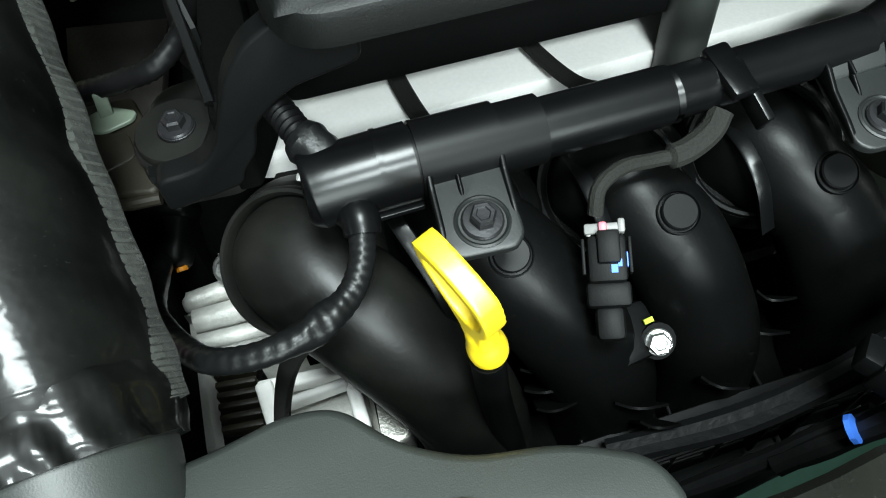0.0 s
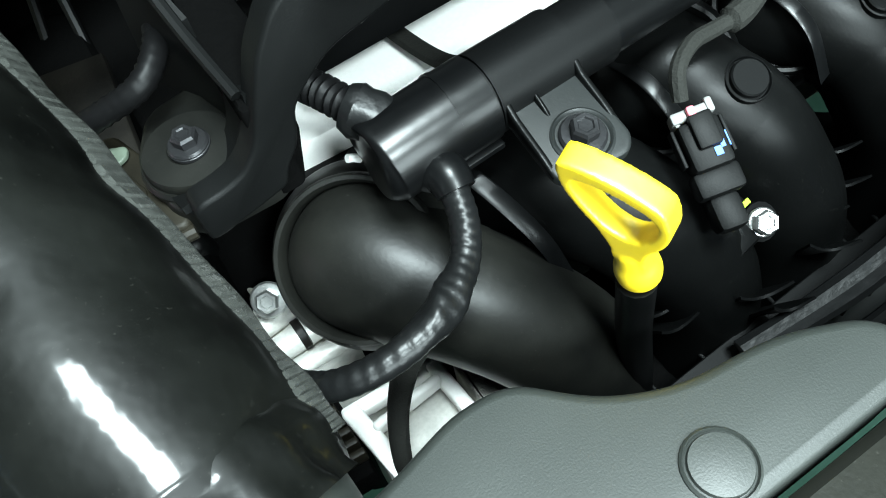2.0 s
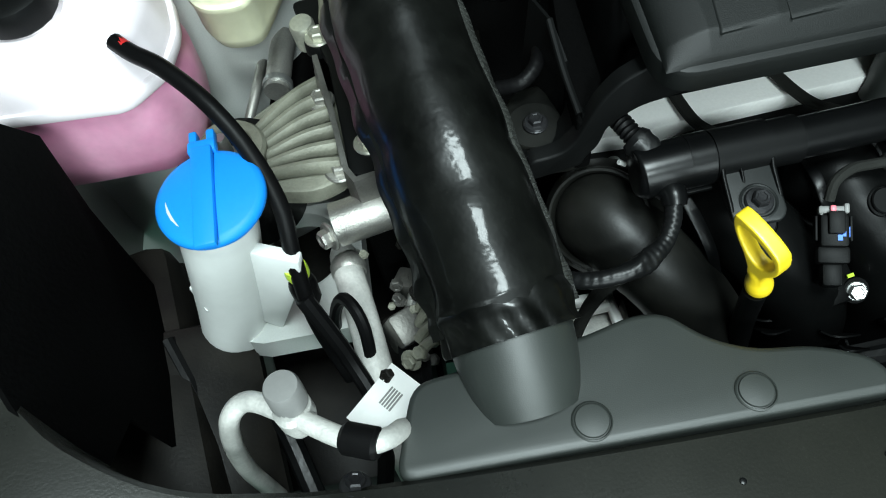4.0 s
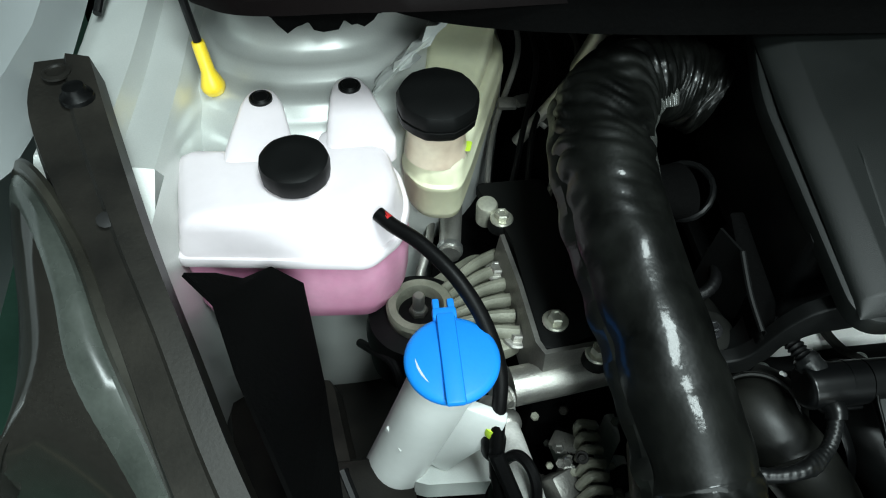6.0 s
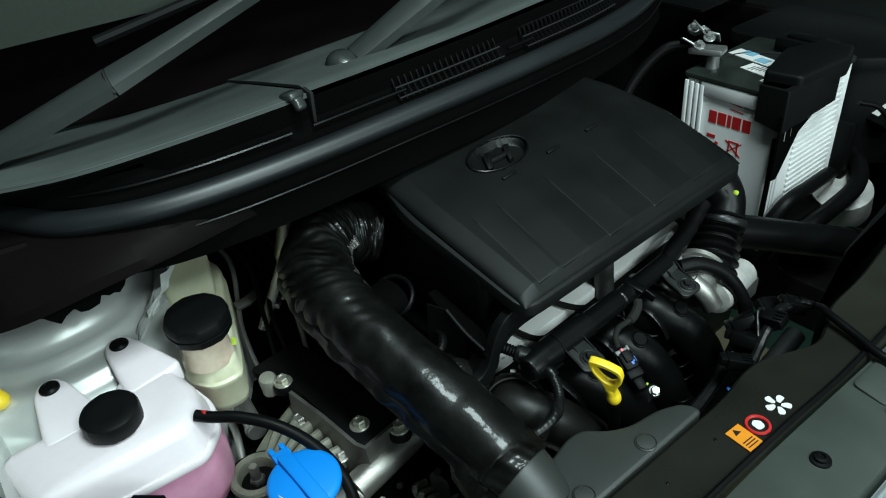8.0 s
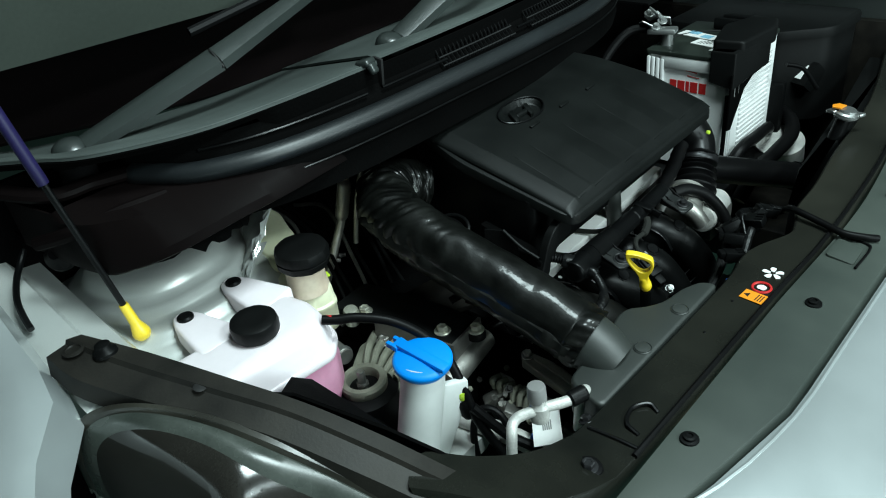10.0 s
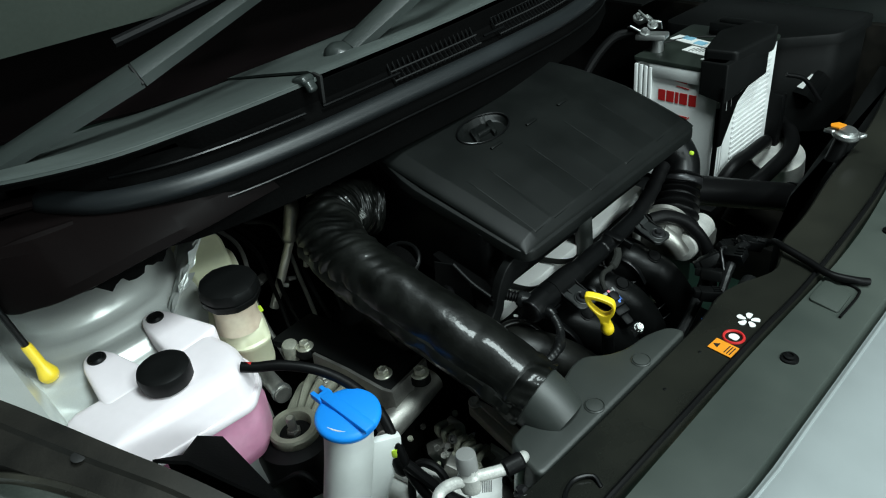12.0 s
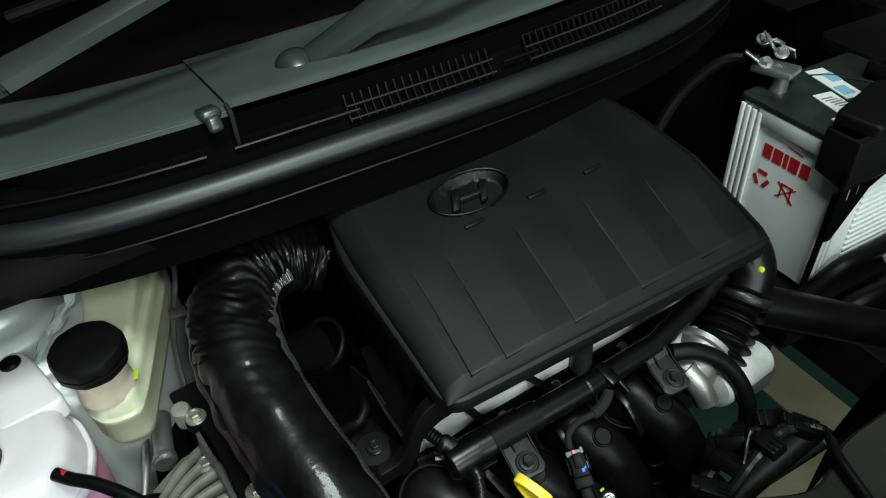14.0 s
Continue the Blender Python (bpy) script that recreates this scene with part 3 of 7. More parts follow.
rows = [[(p.x + 0.004, p.y, p.z - 0.022), tuple(p), tuple(p.lerp(q, 0.40) + Vector((0, 0, 0.0045))), tuple(p.lerp(q, 0.46) + Vector((0, 0, 0.0005))), tuple(q), (q.x - 0.004, q.y, q.z - 0.02)] for p, q in zip(a, b)]
sheet(bm, rows, 0.003)
part("plate", bm, M_WING, brk)
bm = bmesh.new()
lathe(bm, [(0.010, 0.0), (0.0098, 0.0015), (0.007, 0.0022), (0.0062, 0.0008), (0.002, 0.0006)], (-0.510, 0.370, 0.9455), seg=20)
part("rivet", bm, M_WING, brk)
bm = bmesh.new()
lathe(bm, [(0.0115, 0), (0.011, 0.003), (0.008, 0.006), (0.007, 0.010), (0.003, 0.011)], (-0.491, 0.346, 0.942), seg=16)
part("push_clip", bm, M_BLACK, brk)
bm = bmesh.new()
lathe(bm, [(0.006, 0), (0.005, 0.0006)], (-0.455, 0.247, 0.9265), (0.15, -0.2, 1), seg=12)
part("hole", bm, M_INK, brk)
# ragged skirt below the bracket
bm = bmesh.new()
rows = [[(-0.412, 0.225, 0.90), (-0.40, 0.243, 0.877), (-0.40, 0.235, 0.8), (-0.395, 0.23, 0.6)],
        [(-0.392, 0.205, 0.895), (-0.385, 0.248, 0.864), (-0.385, 0.24, 0.8), (-0.38, 0.23, 0.6)],
        [(-0.375, 0.16, 0.886), (-0.366, 0.254, 0.868), (-0.366, 0.245, 0.8), (-0.36, 0.23, 0.6)],
        [(-0.355, 0.12, 0.872), (-0.346, 0.252, 0.851), (-0.346, 0.24, 0.79), (-0.34, 0.22, 0.6)],
        [(-0.335, 0.08, 0.852), (-0.334, 0.20, 0.80), (-0.334, 0.19, 0.76), (-0.33, 0.18, 0.6)],
        [(-0.31, 0.03, 0.82), (-0.322, 0.10, 0.76), (-0.32, 0.10, 0.7), (-0.318, 0.10, 0.6)]]
sheet(bm, rows, 0.003)
part("skirt", bm, M_FOAM_SHADE, brk, "torn black plastic splash skirt")

# headlamp between bracket and bumper
lamp = thing("headlamp", (-0.5, 0.15, 0.75), "dark glossy headlamp under the wing bracket", "headlamp")
# the lamp's rounded crown runs along the bracket and turns down at its outer end
CROWN = [(-0.556, 0.318, 0.835), (-0.553, 0.322, 0.872), (-0.544, 0.322, 0.900), (-0.526, 0.306, 0.918), (-0.501, 0.275, 0.924), (-0.472, 0.230, 0.917), (-0.448, 0.180, 0.903), (-0.420, 0.126, 0.876), (-0.392, 0.070, 0.842), (-0.36, 0.02, 0.804)]
mid = Vector((-0.52, 0.13, 0.80))


def lamp_band(steps):
    rows = []
    for p in spline(CROWN, 6):
        d = (mid - p)
        d.z = 0
        d.normalize()
        rows.append([tuple(p + d * f + Vector((0, 0, h))) for f, h in steps])
    return rows


bm = bmesh.new()
sheet(bm, lamp_band([(-0.012, -0.012), (-0.010, -0.003), (-0.005, 0.0), (0.001, -0.001), (0.004, -0.006)]), 0.002)
part("rim", bm, M_LAMPRIM, lamp, "rounded dark rim of the lamp")
bm = bmesh.new()
sheet(bm, lamp_band([(0.003, -0.006), (0.006, -0.0035), (0.013, -0.003), (0.021, -0.006), (0.027, -0.012)]), 0.002)
part("lens_border", bm, M_LENSEDGE, lamp, "pale grey-green moulded lens border")
bm = bmesh.new()
sheet(bm, lamp_band([(0.024, -0.010), (0.034, -0.013), (0.055, -0.026), (0.085, -0.055), (0.12, -0.11)]), 0.003)
part("lens", bm, M_LAMPGLASS, lamp, "smoked glossy lens")

# ---- cowl and windscreen ----
cowl = thing("cowl", (0, 0.5, 1.0), "black grained cowl panel below the windscreen", "cowl panel")
LIP = [(-0.56, 0.72, 1.06), (-0.475, 0.60, 1.066), (-0.437, 0.539, 1.07), (-0.396, 0.484, 1.071), (-0.306, 0.431, 1.073), (-0.212, 0.412, 1.075), (-0.088, 0.405, 1.076), (0.045, 0.404, 1.076), (0.2, 0.412, 1.075), (0.4, 0.44, 1.072), (0.6, 0.5, 1.066), (0.75, 0.58, 1.06)]
lip = spline(LIP, 5)
LX, LY, LZ = [p.x for p in lip], [p.y for p in lip], [p.z for p in lip]


def lip_y(x):
    return float(np.interp(x, LX, LY))

bm = bmesh.new()
rows, wall = [], []
for p in lip:
    d = float(np.interp(p.x, [-0.55, -0.43, -0.31, -0.15, 0.0, 0.1, 0.3, 0.5, 0.9], [0.87, 0.76, 0.69, 0.625, 0.635, 0.645, 0.665, 0.70, 0.80])) - p.y
    d = max(d, 0.03)
    rows.append([(p.x, p.y + 0.001, p.z - 0.004), (p.x, p.y + 0.0015, p.z - 0.001), (p.x, p.y + 0.004, p.z), (p.x, p.y + 0.012, p.z + 0.001), (p.x, p.y + d * 0.5, p.z - 0.2 * d * 0.5 + 0.002), (p.x, p.y + d, p.z - 0.2 * d)])
    hang = 0.05 if p.x > -0.22 else 0.012
    wall.append([(p.x, p.y + 0.010, p.z - hang), (p.x, p.y + 0.005, p.z - hang * 0.5), (p.x, p.y + 0.003, p.z - 0.0045)])
join_at = min(range(len(rows)), key=lambda k: abs(rows[k][0][0] + 0.066))
sheet(bm, rows[:join_at + 1], 0.003)
part("top_panel", bm, M_COWL, cowl)
bm = bmesh.new()
sheet(bm, [[(x, y + 0.007 * (k < 5), z + 0.003) for k, (x, y, z) in enumerate(r)] for r in rows[join_at:]], 0.003)
part("top_panel", bm, M_COWL, cowl)
# drop of the lip, near-black as the shade under the edge
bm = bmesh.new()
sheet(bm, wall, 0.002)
part("lip_wall", bm, M_FOAM_SHADE, cowl, "wall below the lip, coloured near-black for its shade")
# pale worn edge of the lip
bm = bmesh.new()
tube(bm, [Vector(r[2]) + Vector((0, -0.0015, -0.0005)) for r in rows[6:join_at + 1]], 0.0011, 6, 1)
part("lip_edge", bm, M_COWL, cowl)
# channel between lip and seal, its shade put into a near-black colour
SEALC = [(-0.352, 0.510, 1.024), (-0.346, 0.495, 1.025), (-0.316, 0.450, 1.024), (-0.278, 0.418, 1.026), (-0.235, 0.398, 1.027), (-0.17, 0.386, 1.027), (-0.08, 0.380, 1.027), (0.022, 0.379, 1.027), (0.133, 0.380, 1.026), (0.25, 0.387, 1.024), (0.377, 0.404, 1.02), (0.5, 0.44, 1.015), (0.62, 0.5, 1.01)]
sealc = spline(SEALC, 8)
bm = bmesh.new()
rows = []
for p in spline(SEALC, 8):
    ly = lip_y(p.x)
    gap = max(0.02, ly - p.y)
    ly = p.y + gap
    rows.append([(p.x, p.y - 0.008, p.z - 0.06), (p.x, p.y - 0.006, p.z - 0.012), (p.x, p.y + 0.008, p.z - 0.006), (p.x, p.y + 0.014, p.z + 0.004), (p.x, (p.y + ly) / 2 + 0.006, p.z + 0.006), (p.x, ly + 0.002, p.z + 0.018), (p.x, ly + 0.006, p.z + 0.03)])
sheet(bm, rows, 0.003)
part("channel", bm, M_FOAM_SHADE, cowl)
for xa, xb in ((-0.30, -0.098), (-0.070, 0.038), (0.196, 0.238)):
    bm = bmesh.new()
    tube(bm, [Vector((p.x, p.y + 0.019, p.z + 0.018)) for p in sealc if xa <= p.x <= xb + 0.012], 0.0017, 6, 1)
    part("bead", bm, M_GLOSS, cowl, "thin moulded bead")


def vent_point(x, u):
    """A place on the sloping vent face: u from the seal's side (0) to the lip (1)."""
    py = float(np.interp(x, [q.x for q in sealc], [q.y for q in sealc]))
    pz = float(np.interp(x, [q.x for q in sealc], [q.z for q in sealc]))
    return Vector((x, py + 0.014 + u * (lip_y(x) - py - 0.008), pz + 0.010 + 0.026 * u))


# two louvred vents: thin upright ribs crossed by bars
for xa, xb in ((0.038, 0.196), (0.238, 0.44)):
    for x in np.arange(xa, xb, 0.0085):
        bm = bmesh.new()
        a_, b_ = vent_point(x, 0.0), vent_point(x, 1.0)
        tube(bm, [a_, a_.lerp(b_, 0.5) - Vector((0, 0, 0.003)), b_], lambda u: 0.0008 + 0.0007 * (u > 0.7), 6, 4)
        part("rib", bm, M_BLACK, cowl)
    for u in (0.12, 0.5, 0.88):
        bm = bmesh.new()
        tube(bm, [vent_point(x, u) + Vector((0, 0, -0.0012)) for x in np.linspace(xa, xb, 20)], 0.0011, 5, 1)
        part("vent_bar", bm, M_INK, cowl)
# perforated air inlet in the top panel
bm = bmesh.new()
MESH_X = np.arange(0.080, 0.50, 0.0082)
for j in range(10):
    pts = []
    for x in np.linspace(0.080, 0.50, 16):
        q = min(lip, key=lambda v: abs(v.x - x))
        pts.append((x, lip_y(x) + 0.019 + j * 0.0079, q.z + 0.0015 - j * 0.0016))
    tube(bm, pts, 0.0014, 5, 1)
for x in MESH_X:
    q = min(lip, key=lambda v: abs(v.x - x))
    tube(bm, [(x, lip_y(x) + 0.017, q.z + 0.0015), (x + 0.004, lip_y(x) + 0.091, q.z - 0.0132)], 0.0014, 5, 1)
part("vent_mesh", bm, M_MESH, cowl, "black lattice air inlet")
# flat black sheet below the lattice, drawn for the shade in its holes
bm = bmesh.new()
rows = []
for x in np.linspace(0.078, 0.504, 14):
    q = min(lip, key=lambda v: abs(v.x - x))
    rows.append([(x, lip_y(x) + 0.016, q.z + 0.0006), (x + 0.004, lip_y(x) + 0.093, q.z - 0.0142)])
sheet(bm, rows, 0.001)
part("vent_shade_sheet", bm, M_INK, cowl)
# clip on the lip
bm = bmesh.new()
box(bm, (-0.079, 0.410, 1.0775), (0.019, 0.022, 0.010), (-14, 0, 8), 0.0045, 3)
box(bm, (-0.078, 0.399, 1.072), (0.013, 0.010, 0.014), (-30, 0, 8), 0.004, 3)
part("lip_clip", bm, M_WIPER, cowl, "small grey-black clip on the lip")
bm = bmesh.new()
box(bm, (-0.0625, 0.408, 1.062), (0.004, 0.016, 0.036), (8, 0, 0), 0.001)
part("panel_joint", bm, M_INK, cowl)
# skirt below the seal, with a torn foam pad behind it
bm = bmesh.new()
rows = []
side = spline([(-0.462, 0.60, 0.96), (-0.436, 0.468, 0.955), (-0.41, 0.425, 0.962), (-0.372, 0.392, 0.975), (-0.309, 0.376, 0.986), (-0.242, 0.376, 0.987), (-0.168, 0.381, 0.988), (-0.068, 0.388, 0.988), (0.04, 0.392, 0.988), (0.22, 0.395, 0.987), (0.4, 0.42, 0.98), (0.65, 0.52, 0.97)], 6)
for p in side:
    sy = float(np.interp(p.x, [q.x for q in sealc], [q.y for q in sealc]))
    sy = max(sy, p.y + 0.006)
    rows.append([(p.x, sy + 0.004, 1.016), (p.x, p.y * 0.7 + sy * 0.3, 1.008), (p.x, p.y, p.z + 0.010), (p.x, p.y - 0.001, p.z + 0.003), (p.x, p.y + 0.004, p.z), (p.x, p.y + 0.06, p.z - 0.001), (p.x, p.y + 0.26, p.z + 0.002)])
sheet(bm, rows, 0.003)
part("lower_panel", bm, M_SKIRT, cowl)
bm = bmesh.new()
rows = []
for i, x in enumerate(np.linspace(-0.372, -0.285, 22)):
    j = 0.002 * math.sin(i * 0.9) + 0.0015 * math.sin(i * 2.3) - 0.010 * math.sin(math.pi * i / 21)
    rows.append([(x, 0.405, 0.987), (x, 0.40 + 0.004 * math.sin(i), 0.975 + j), (x, 0.42, 0.970 + j), (x, 0.45, 0.985)])
sheet(bm, rows, 0.004)
part("foam_edge", bm, M_FOAM_SHADE, cowl, "ragged black foam edge")
# outer end moulding
bm = bmesh.new()
tube(bm, [(-0.49, 0.66, 1.03), (-0.438, 0.543, 1.026), (-0.391, 0.526, 1.026), (-0.352, 0.508, 1.027)], 0.012, 10, 6, squash=0.6)
tube(bm, [(-0.47, 0.52, 0.99), (-0.44, 0.485, 1.0), (-0.39, 0.465, 1.008), (-0.345, 0.455, 1.008)], 0.008, 10, 6)
part("end_moulding", bm, M_SKIRT, cowl)
bm = bmesh.new()
lathe(bm, [(0.019, 0), (0.018, 0.006), (0.012, 0.012), (0.007, 0.018)], (-0.445, 0.555, 0.95), (-0.5, -0.6, 0.6), seg=20)
part("grommet", bm, M_RUBBER, cowl, "round black grommet")

# bonnet seal along the cowl
seal = thing("bonnet_seal", (0, 0.38, 1.0), "long black rubber bonnet seal with a soft sheen", "rubber seal")
bm = bmesh.new()
tube(bm, [p + Vector((0, -0.002, 0)) for p in sealc], 0.0135, 16, 1, squash=0.85)
part("bulb", bm, M_SEAL, seal)
bm = bmesh.new()
rows = [[(p.x, p.y - 0.010, p.z - 0.008), (p.x, p.y - 0.0135, p.z - 0.017), (p.x, p.y - 0.012, p.z - 0.024), (p.x, p.y - 0.004, p.z - 0.026)] for p in sealc]
sheet(bm, rows, 0.0015)
part("flap", bm, M_FOAM_SHADE, seal)
bm = bmesh.new()
tube(bm, [Vector((p.x, p.y - 0.0145, p.z - 0.0225)) for p in sealc], 0.0013, 6, 1)
part("flap_edge", bm, M_GLOSS, seal, "thin shiny edge of the flap")

# windscreen and its lower black band
bm = bmesh.new()
rows = []
for x in np.linspace(-0.75, 0.95, 22):
    c = float(np.interp(x, [-0.75, -0.55, -0.43, -0.31, -0.15, 0.0, 0.1, 0.3, 0.5, 0.95], [0.98, 0.862, 0.752, 0.682, 0.617, 0.627, 0.637, 0.657, 0.692, 0.82]))
    rows.append([(x, c, 1.034), (x, c + 0.03, 1.050), (x, c + 0.155, 1.118), (x, c + 0.4, 1.25), (x, c + 0.8, 1.46)])
ws = thing("windscreen", (0.1, 0.7, 1.1), "dark sloping windscreen with a black printed border", "windscreen")
sheet(bm, [r[:3] for r in rows], 0.005)
part("printed_border", bm, M_FRIT, ws, "black printed border of the glass")
bm = bmesh.new()
sheet(bm, [r[2:] for r in rows], 0.005)
part("pane", bm, M_GLASS, ws, "dim glass reflecting the garage")


def wiper(pivot, elbow, tip, blade):
    w = thing("windscreen_wiper", pivot, "black windscreen wiper arm resting on the cowl", "wiper", "windscreen wipers")
    pv, el, tp = Vector(pivot), Vector(elbow), Vector(tip)
    bm = bmesh.new()
    lathe(bm, [(0.02, -0.03), (0.02, -0.004), (0.024, -0.002), (0.024, 0.004)], pv + Vector((0, 0, -0.006)), (0, -0.25, 1), 24)
    part("boot", bm, M_RUBBER, w)
    bm = bmesh.new()
    lathe(bm, [(0.021, -0.004), (0.0215, 0.004), (0.0200, 0.0095), (0.0160, 0.0145), (0.0095, 0.0175), (0.003, 0.0185), (0.0, 0.0185)], pv, (0, -0.25, 1), 32)
    part("pivot_cap", bm, M_WIPER, w, "domed satin pivot cap")
    bm = bmesh.new()
    d = (el - pv).normalized()
    s = d.cross(Vector((0, -0.3, 1))).normalized()
    n = s.cross(d)
    for a, b, w0, w1 in ((pv + d * 0.017, el, 0.017, 0.0215), (el + d * 0.002, tp, 0.021, 0.011)):
        rings = []
        for u in np.linspace(0, 1, 9):
            c, h = a.lerp(b, u), w0 + (w1 - w0) * u
            rings.append([c - s * h - n * 0.002, c - s * h * 0.86 + n * 0.006, c - s * h * 0.5 + n * 0.0098, c + n * 0.011, c + s * h * 0.5 + n * 0.0105, c + s * h * 0.86 + n * 0.008, c + s * h - n * 0.002])
        tmp = bmesh.new()
        sheet(tmp, rings, 0.002)
        join(bm, tmp)
    part("arm", bm, M_WIPER, w)
    bm = bmesh.new()
    tube(bm, [el - s * 0.021 + n * 0.002, el + n * 0.0115, el + s * 0.021 + n * 0.002], 0.0018, 6, 4)
    part("hinge_gap", bm, M_INK, w)
    bm = bmesh.new()
    tube(bm, blade, 0.006, 8, 8)
    part("blade", bm, M_RUBBER, w)
    return w


wiper((-0.391, 0.556, 1.052), (-0.215, 0.512, 1.110), (0.02, 0.545, 1.160), [(-0.2, 0.59, 1.13), (0.02, 0.565, 1.165), (0.3, 0.62, 1.18)])
wiper((0.020, 0.473, 1.061), (0.155, 0.446, 1.128), (0.37, 0.50, 1.20), [(0.1, 0.60, 1.14), (0.35, 0.55, 1.165), (0.6, 0.62, 1.17)])

# bonnet prop with its yellow foot
rod = thing("bonnet_prop", (-0.43, 0.444, 0.88), "thin black bonnet prop rod in a yellow plastic foot", "prop rod")
foot, up = Vector((-0.428, 0.447, 0.874)), Vector((-0.120, 0.110, 1)).normalized()
bm = bmesh.new()
tube(bm, [foot + up * 0.03, foot + up * 0.4, foot + up * 0.86], 0.0036, 10)
part("rod", bm, M_GLOSS, rod)
bm = bmesh.new()
lathe(bm, [(0.0075, -0.004), (0.0098, 0.0), (0.0102, 0.004), (0.0082, 0.010), (0.0058, 0.017), (0.0054, 0.04), (0.005, 0.043)], foot, up, 20)
part("foot", bm, M_YELLOW, rod)
bm = bmesh.new()
lathe(bm, [(0.0058, 0), (0.0062, 0.004), (0.0062, 0.11)], foot + up * 0.195, up, 12)
part("grip", bm, M_VIOLET, rod, "dark blue sleeve on the rod")
wire = thing("washer_hose", (-0.47, 0.55, 0.93), "thin black washer hose looping over the inner wing", "hose")
bm = bmesh.new()
tube(bm, [(-0.47, 0.60, 0.955), (-0.484, 0.586, 0.945), (-0.496, 0.567, 0.94), (-0.509, 0.534, 0.935), (-0.515, 0.505, 0.93), (-0.517, 0.485, 0.922)], 0.0036, 10)
part("tube", bm, M_GLOSS, wire)

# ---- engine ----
# block, its near-black colour standing in for shade deep in the bay
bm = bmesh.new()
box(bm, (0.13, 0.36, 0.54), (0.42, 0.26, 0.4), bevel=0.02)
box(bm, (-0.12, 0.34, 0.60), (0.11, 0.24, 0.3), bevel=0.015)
block = solid("engine_block", bm, M_FOAM_SHADE, (0.13, 0.36, 0.34), "engine block deep in the bay, coloured near-black for the shade there", "engine")

# cylinder head cover
head = thing("head_cover", (0.1, 0.25, 0.78), "bright cast head cover under the engine cover", "engine part")
bm = bmesh.new()
poly = rounded([(-0.046, 0.233), (-0.020, 0.2225), (0.02, 0.2205), (0.07, 0.227), (0.13, 0.230), (0.22, 0.235), (0.36, 0.245), (0.36, 0.34), (-0.006, 0.33), (-0.012, 0.255), (-0.044, 0.250)], 0.006)
slab(bm, poly, 0.770, 0.7875, 0.002, 2)
part("cover", bm, M_WHITEALU, head)
bm = bmesh.new()
slab(bm, rounded([(-0.028, 0.203), (0.05, 0.210), (0.12, 0.217), (0.37, 0.228), (0.37, 0.41), (-0.012, 0.40), (-0.012, 0.235)], 0.004), 0.763, 0.773, 0.002)
part("gasket_flange", bm, M_BLACK, head)
for x in (0.001, 0.083, 0.15, 0.24):
    bolt(head, (x, 0.2105 + 0.06 * x, 0.7725), (-0.3, -0.3, 1), 0.006, M_STEEL)
for x in (0.012, 0.140):
    bm = bmesh.new()
    tube(bm, [(x - 0.006, 0.268, 0.7905), (x + 0.012, 0.270, 0.7905)], 0.0024, 8)
    part("stud", bm, M_COPPER, head)
for pts in ([(0.040, 0.300, 0.800), (0.046, 0.2746, 0.794), (0.049, 0.245, 0.792), (0.0525, 0.215, 0.796), (0.054, 0.190, 0.812)], [(0.104, 0.300, 0.800), (0.1106, 0.2746, 0.794), (0.118, 0.245, 0.792), (0.126, 0.215, 0.796), (0.130, 0.190, 0.812)]):
    bm = bmesh.new()
    tube(bm, pts, 0.0046, 8, squash=0.6)
    part("breather_strap", bm, M_CLOTH, head, "dark strap over the head cover")
bm = bmesh.new()
lathe(bm, [(0.0135, 0.0), (0.0125, 0.004), (0.0120, 0.010), (0.0120, 0.085), (0.0, 0.085)], (0.187, 0.2275, 0.770), (0, 0.05, 1), 28)
part("filler_post", bm, M_DUCT, head, "dull grey upright pipe")
# cylinder head below, pale castings
chead = thing("cylinder_head", (-0.05, 0.19, 0.6), "pale cast aluminium cylinder head end", "engine part")
bm = bmesh.new()
slab(bm, rounded([(-0.108, 0.262), (-0.045, 0.272), (-0.02, 0.25), (-0.018, 0.186), (-0.09, 0.181), (-0.106, 0.215)], 0.008), 0.62, 0.694, 0.004, 3)
part("casting", bm, M_CAST, chead)
bm = bmesh.new()
slab(bm, rounded([(-0.063, 0.268), (-0.050, 0.270), (-0.049, 0.233), (-0.063, 0.229)], 0.003), 0.69, lambda x, y: 0.726 - 0.3 * (0.27 - y), 0.003, 3)
part("casting", bm, M_CAST, chead)
bm = bmesh.new()
slab(bm, rounded([(-0.100, 0.252), (-0.078, 0.262), (-0.07, 0.25), (-0.078, 0.232), (-0.096, 0.228)], 0.005), 0.69, 0.712, 0.004, 3)
part("casting", bm, M_CAST, chead)
for (xa, ya), (xb, yb), r in (((-0.084, 0.214), (-0.046, 0.219), 0.0058), ((-0.081, 0.2005), (-0.036, 0.202), 0.0068), ((-0.080, 0.1875), (-0.036, 0.1865), 0.0045)):
    bm = bmesh.new()
    tube(bm, [(xa, ya, 0.699), (xa + 0.004, ya, 0.699), (xb, yb, 0.699)], r, 16, 3)
    part("rib", bm, M_CAST, chead)
bm = bmesh.new()
lathe(bm, [(0.0, -0.002), (0.0078, -0.002), (0.0078, 0.0015), (0.0066, 0.0022), (0.0, 0.0022)], (-0.052, 0.2015, 0.700), (1, 0.03, 0), 20)
part("collar", bm, M_DUSTY, chead)
bm = bmesh.new()
slab(bm, rounded([(-0.106, 0.186), (-0.081, 0.180), (-0.078, 0.132), (-0.102, 0.128)], 0.003), 0.64, 0.690, 0.002)
part("end_plate", bm, M_WHITEALU, chead)
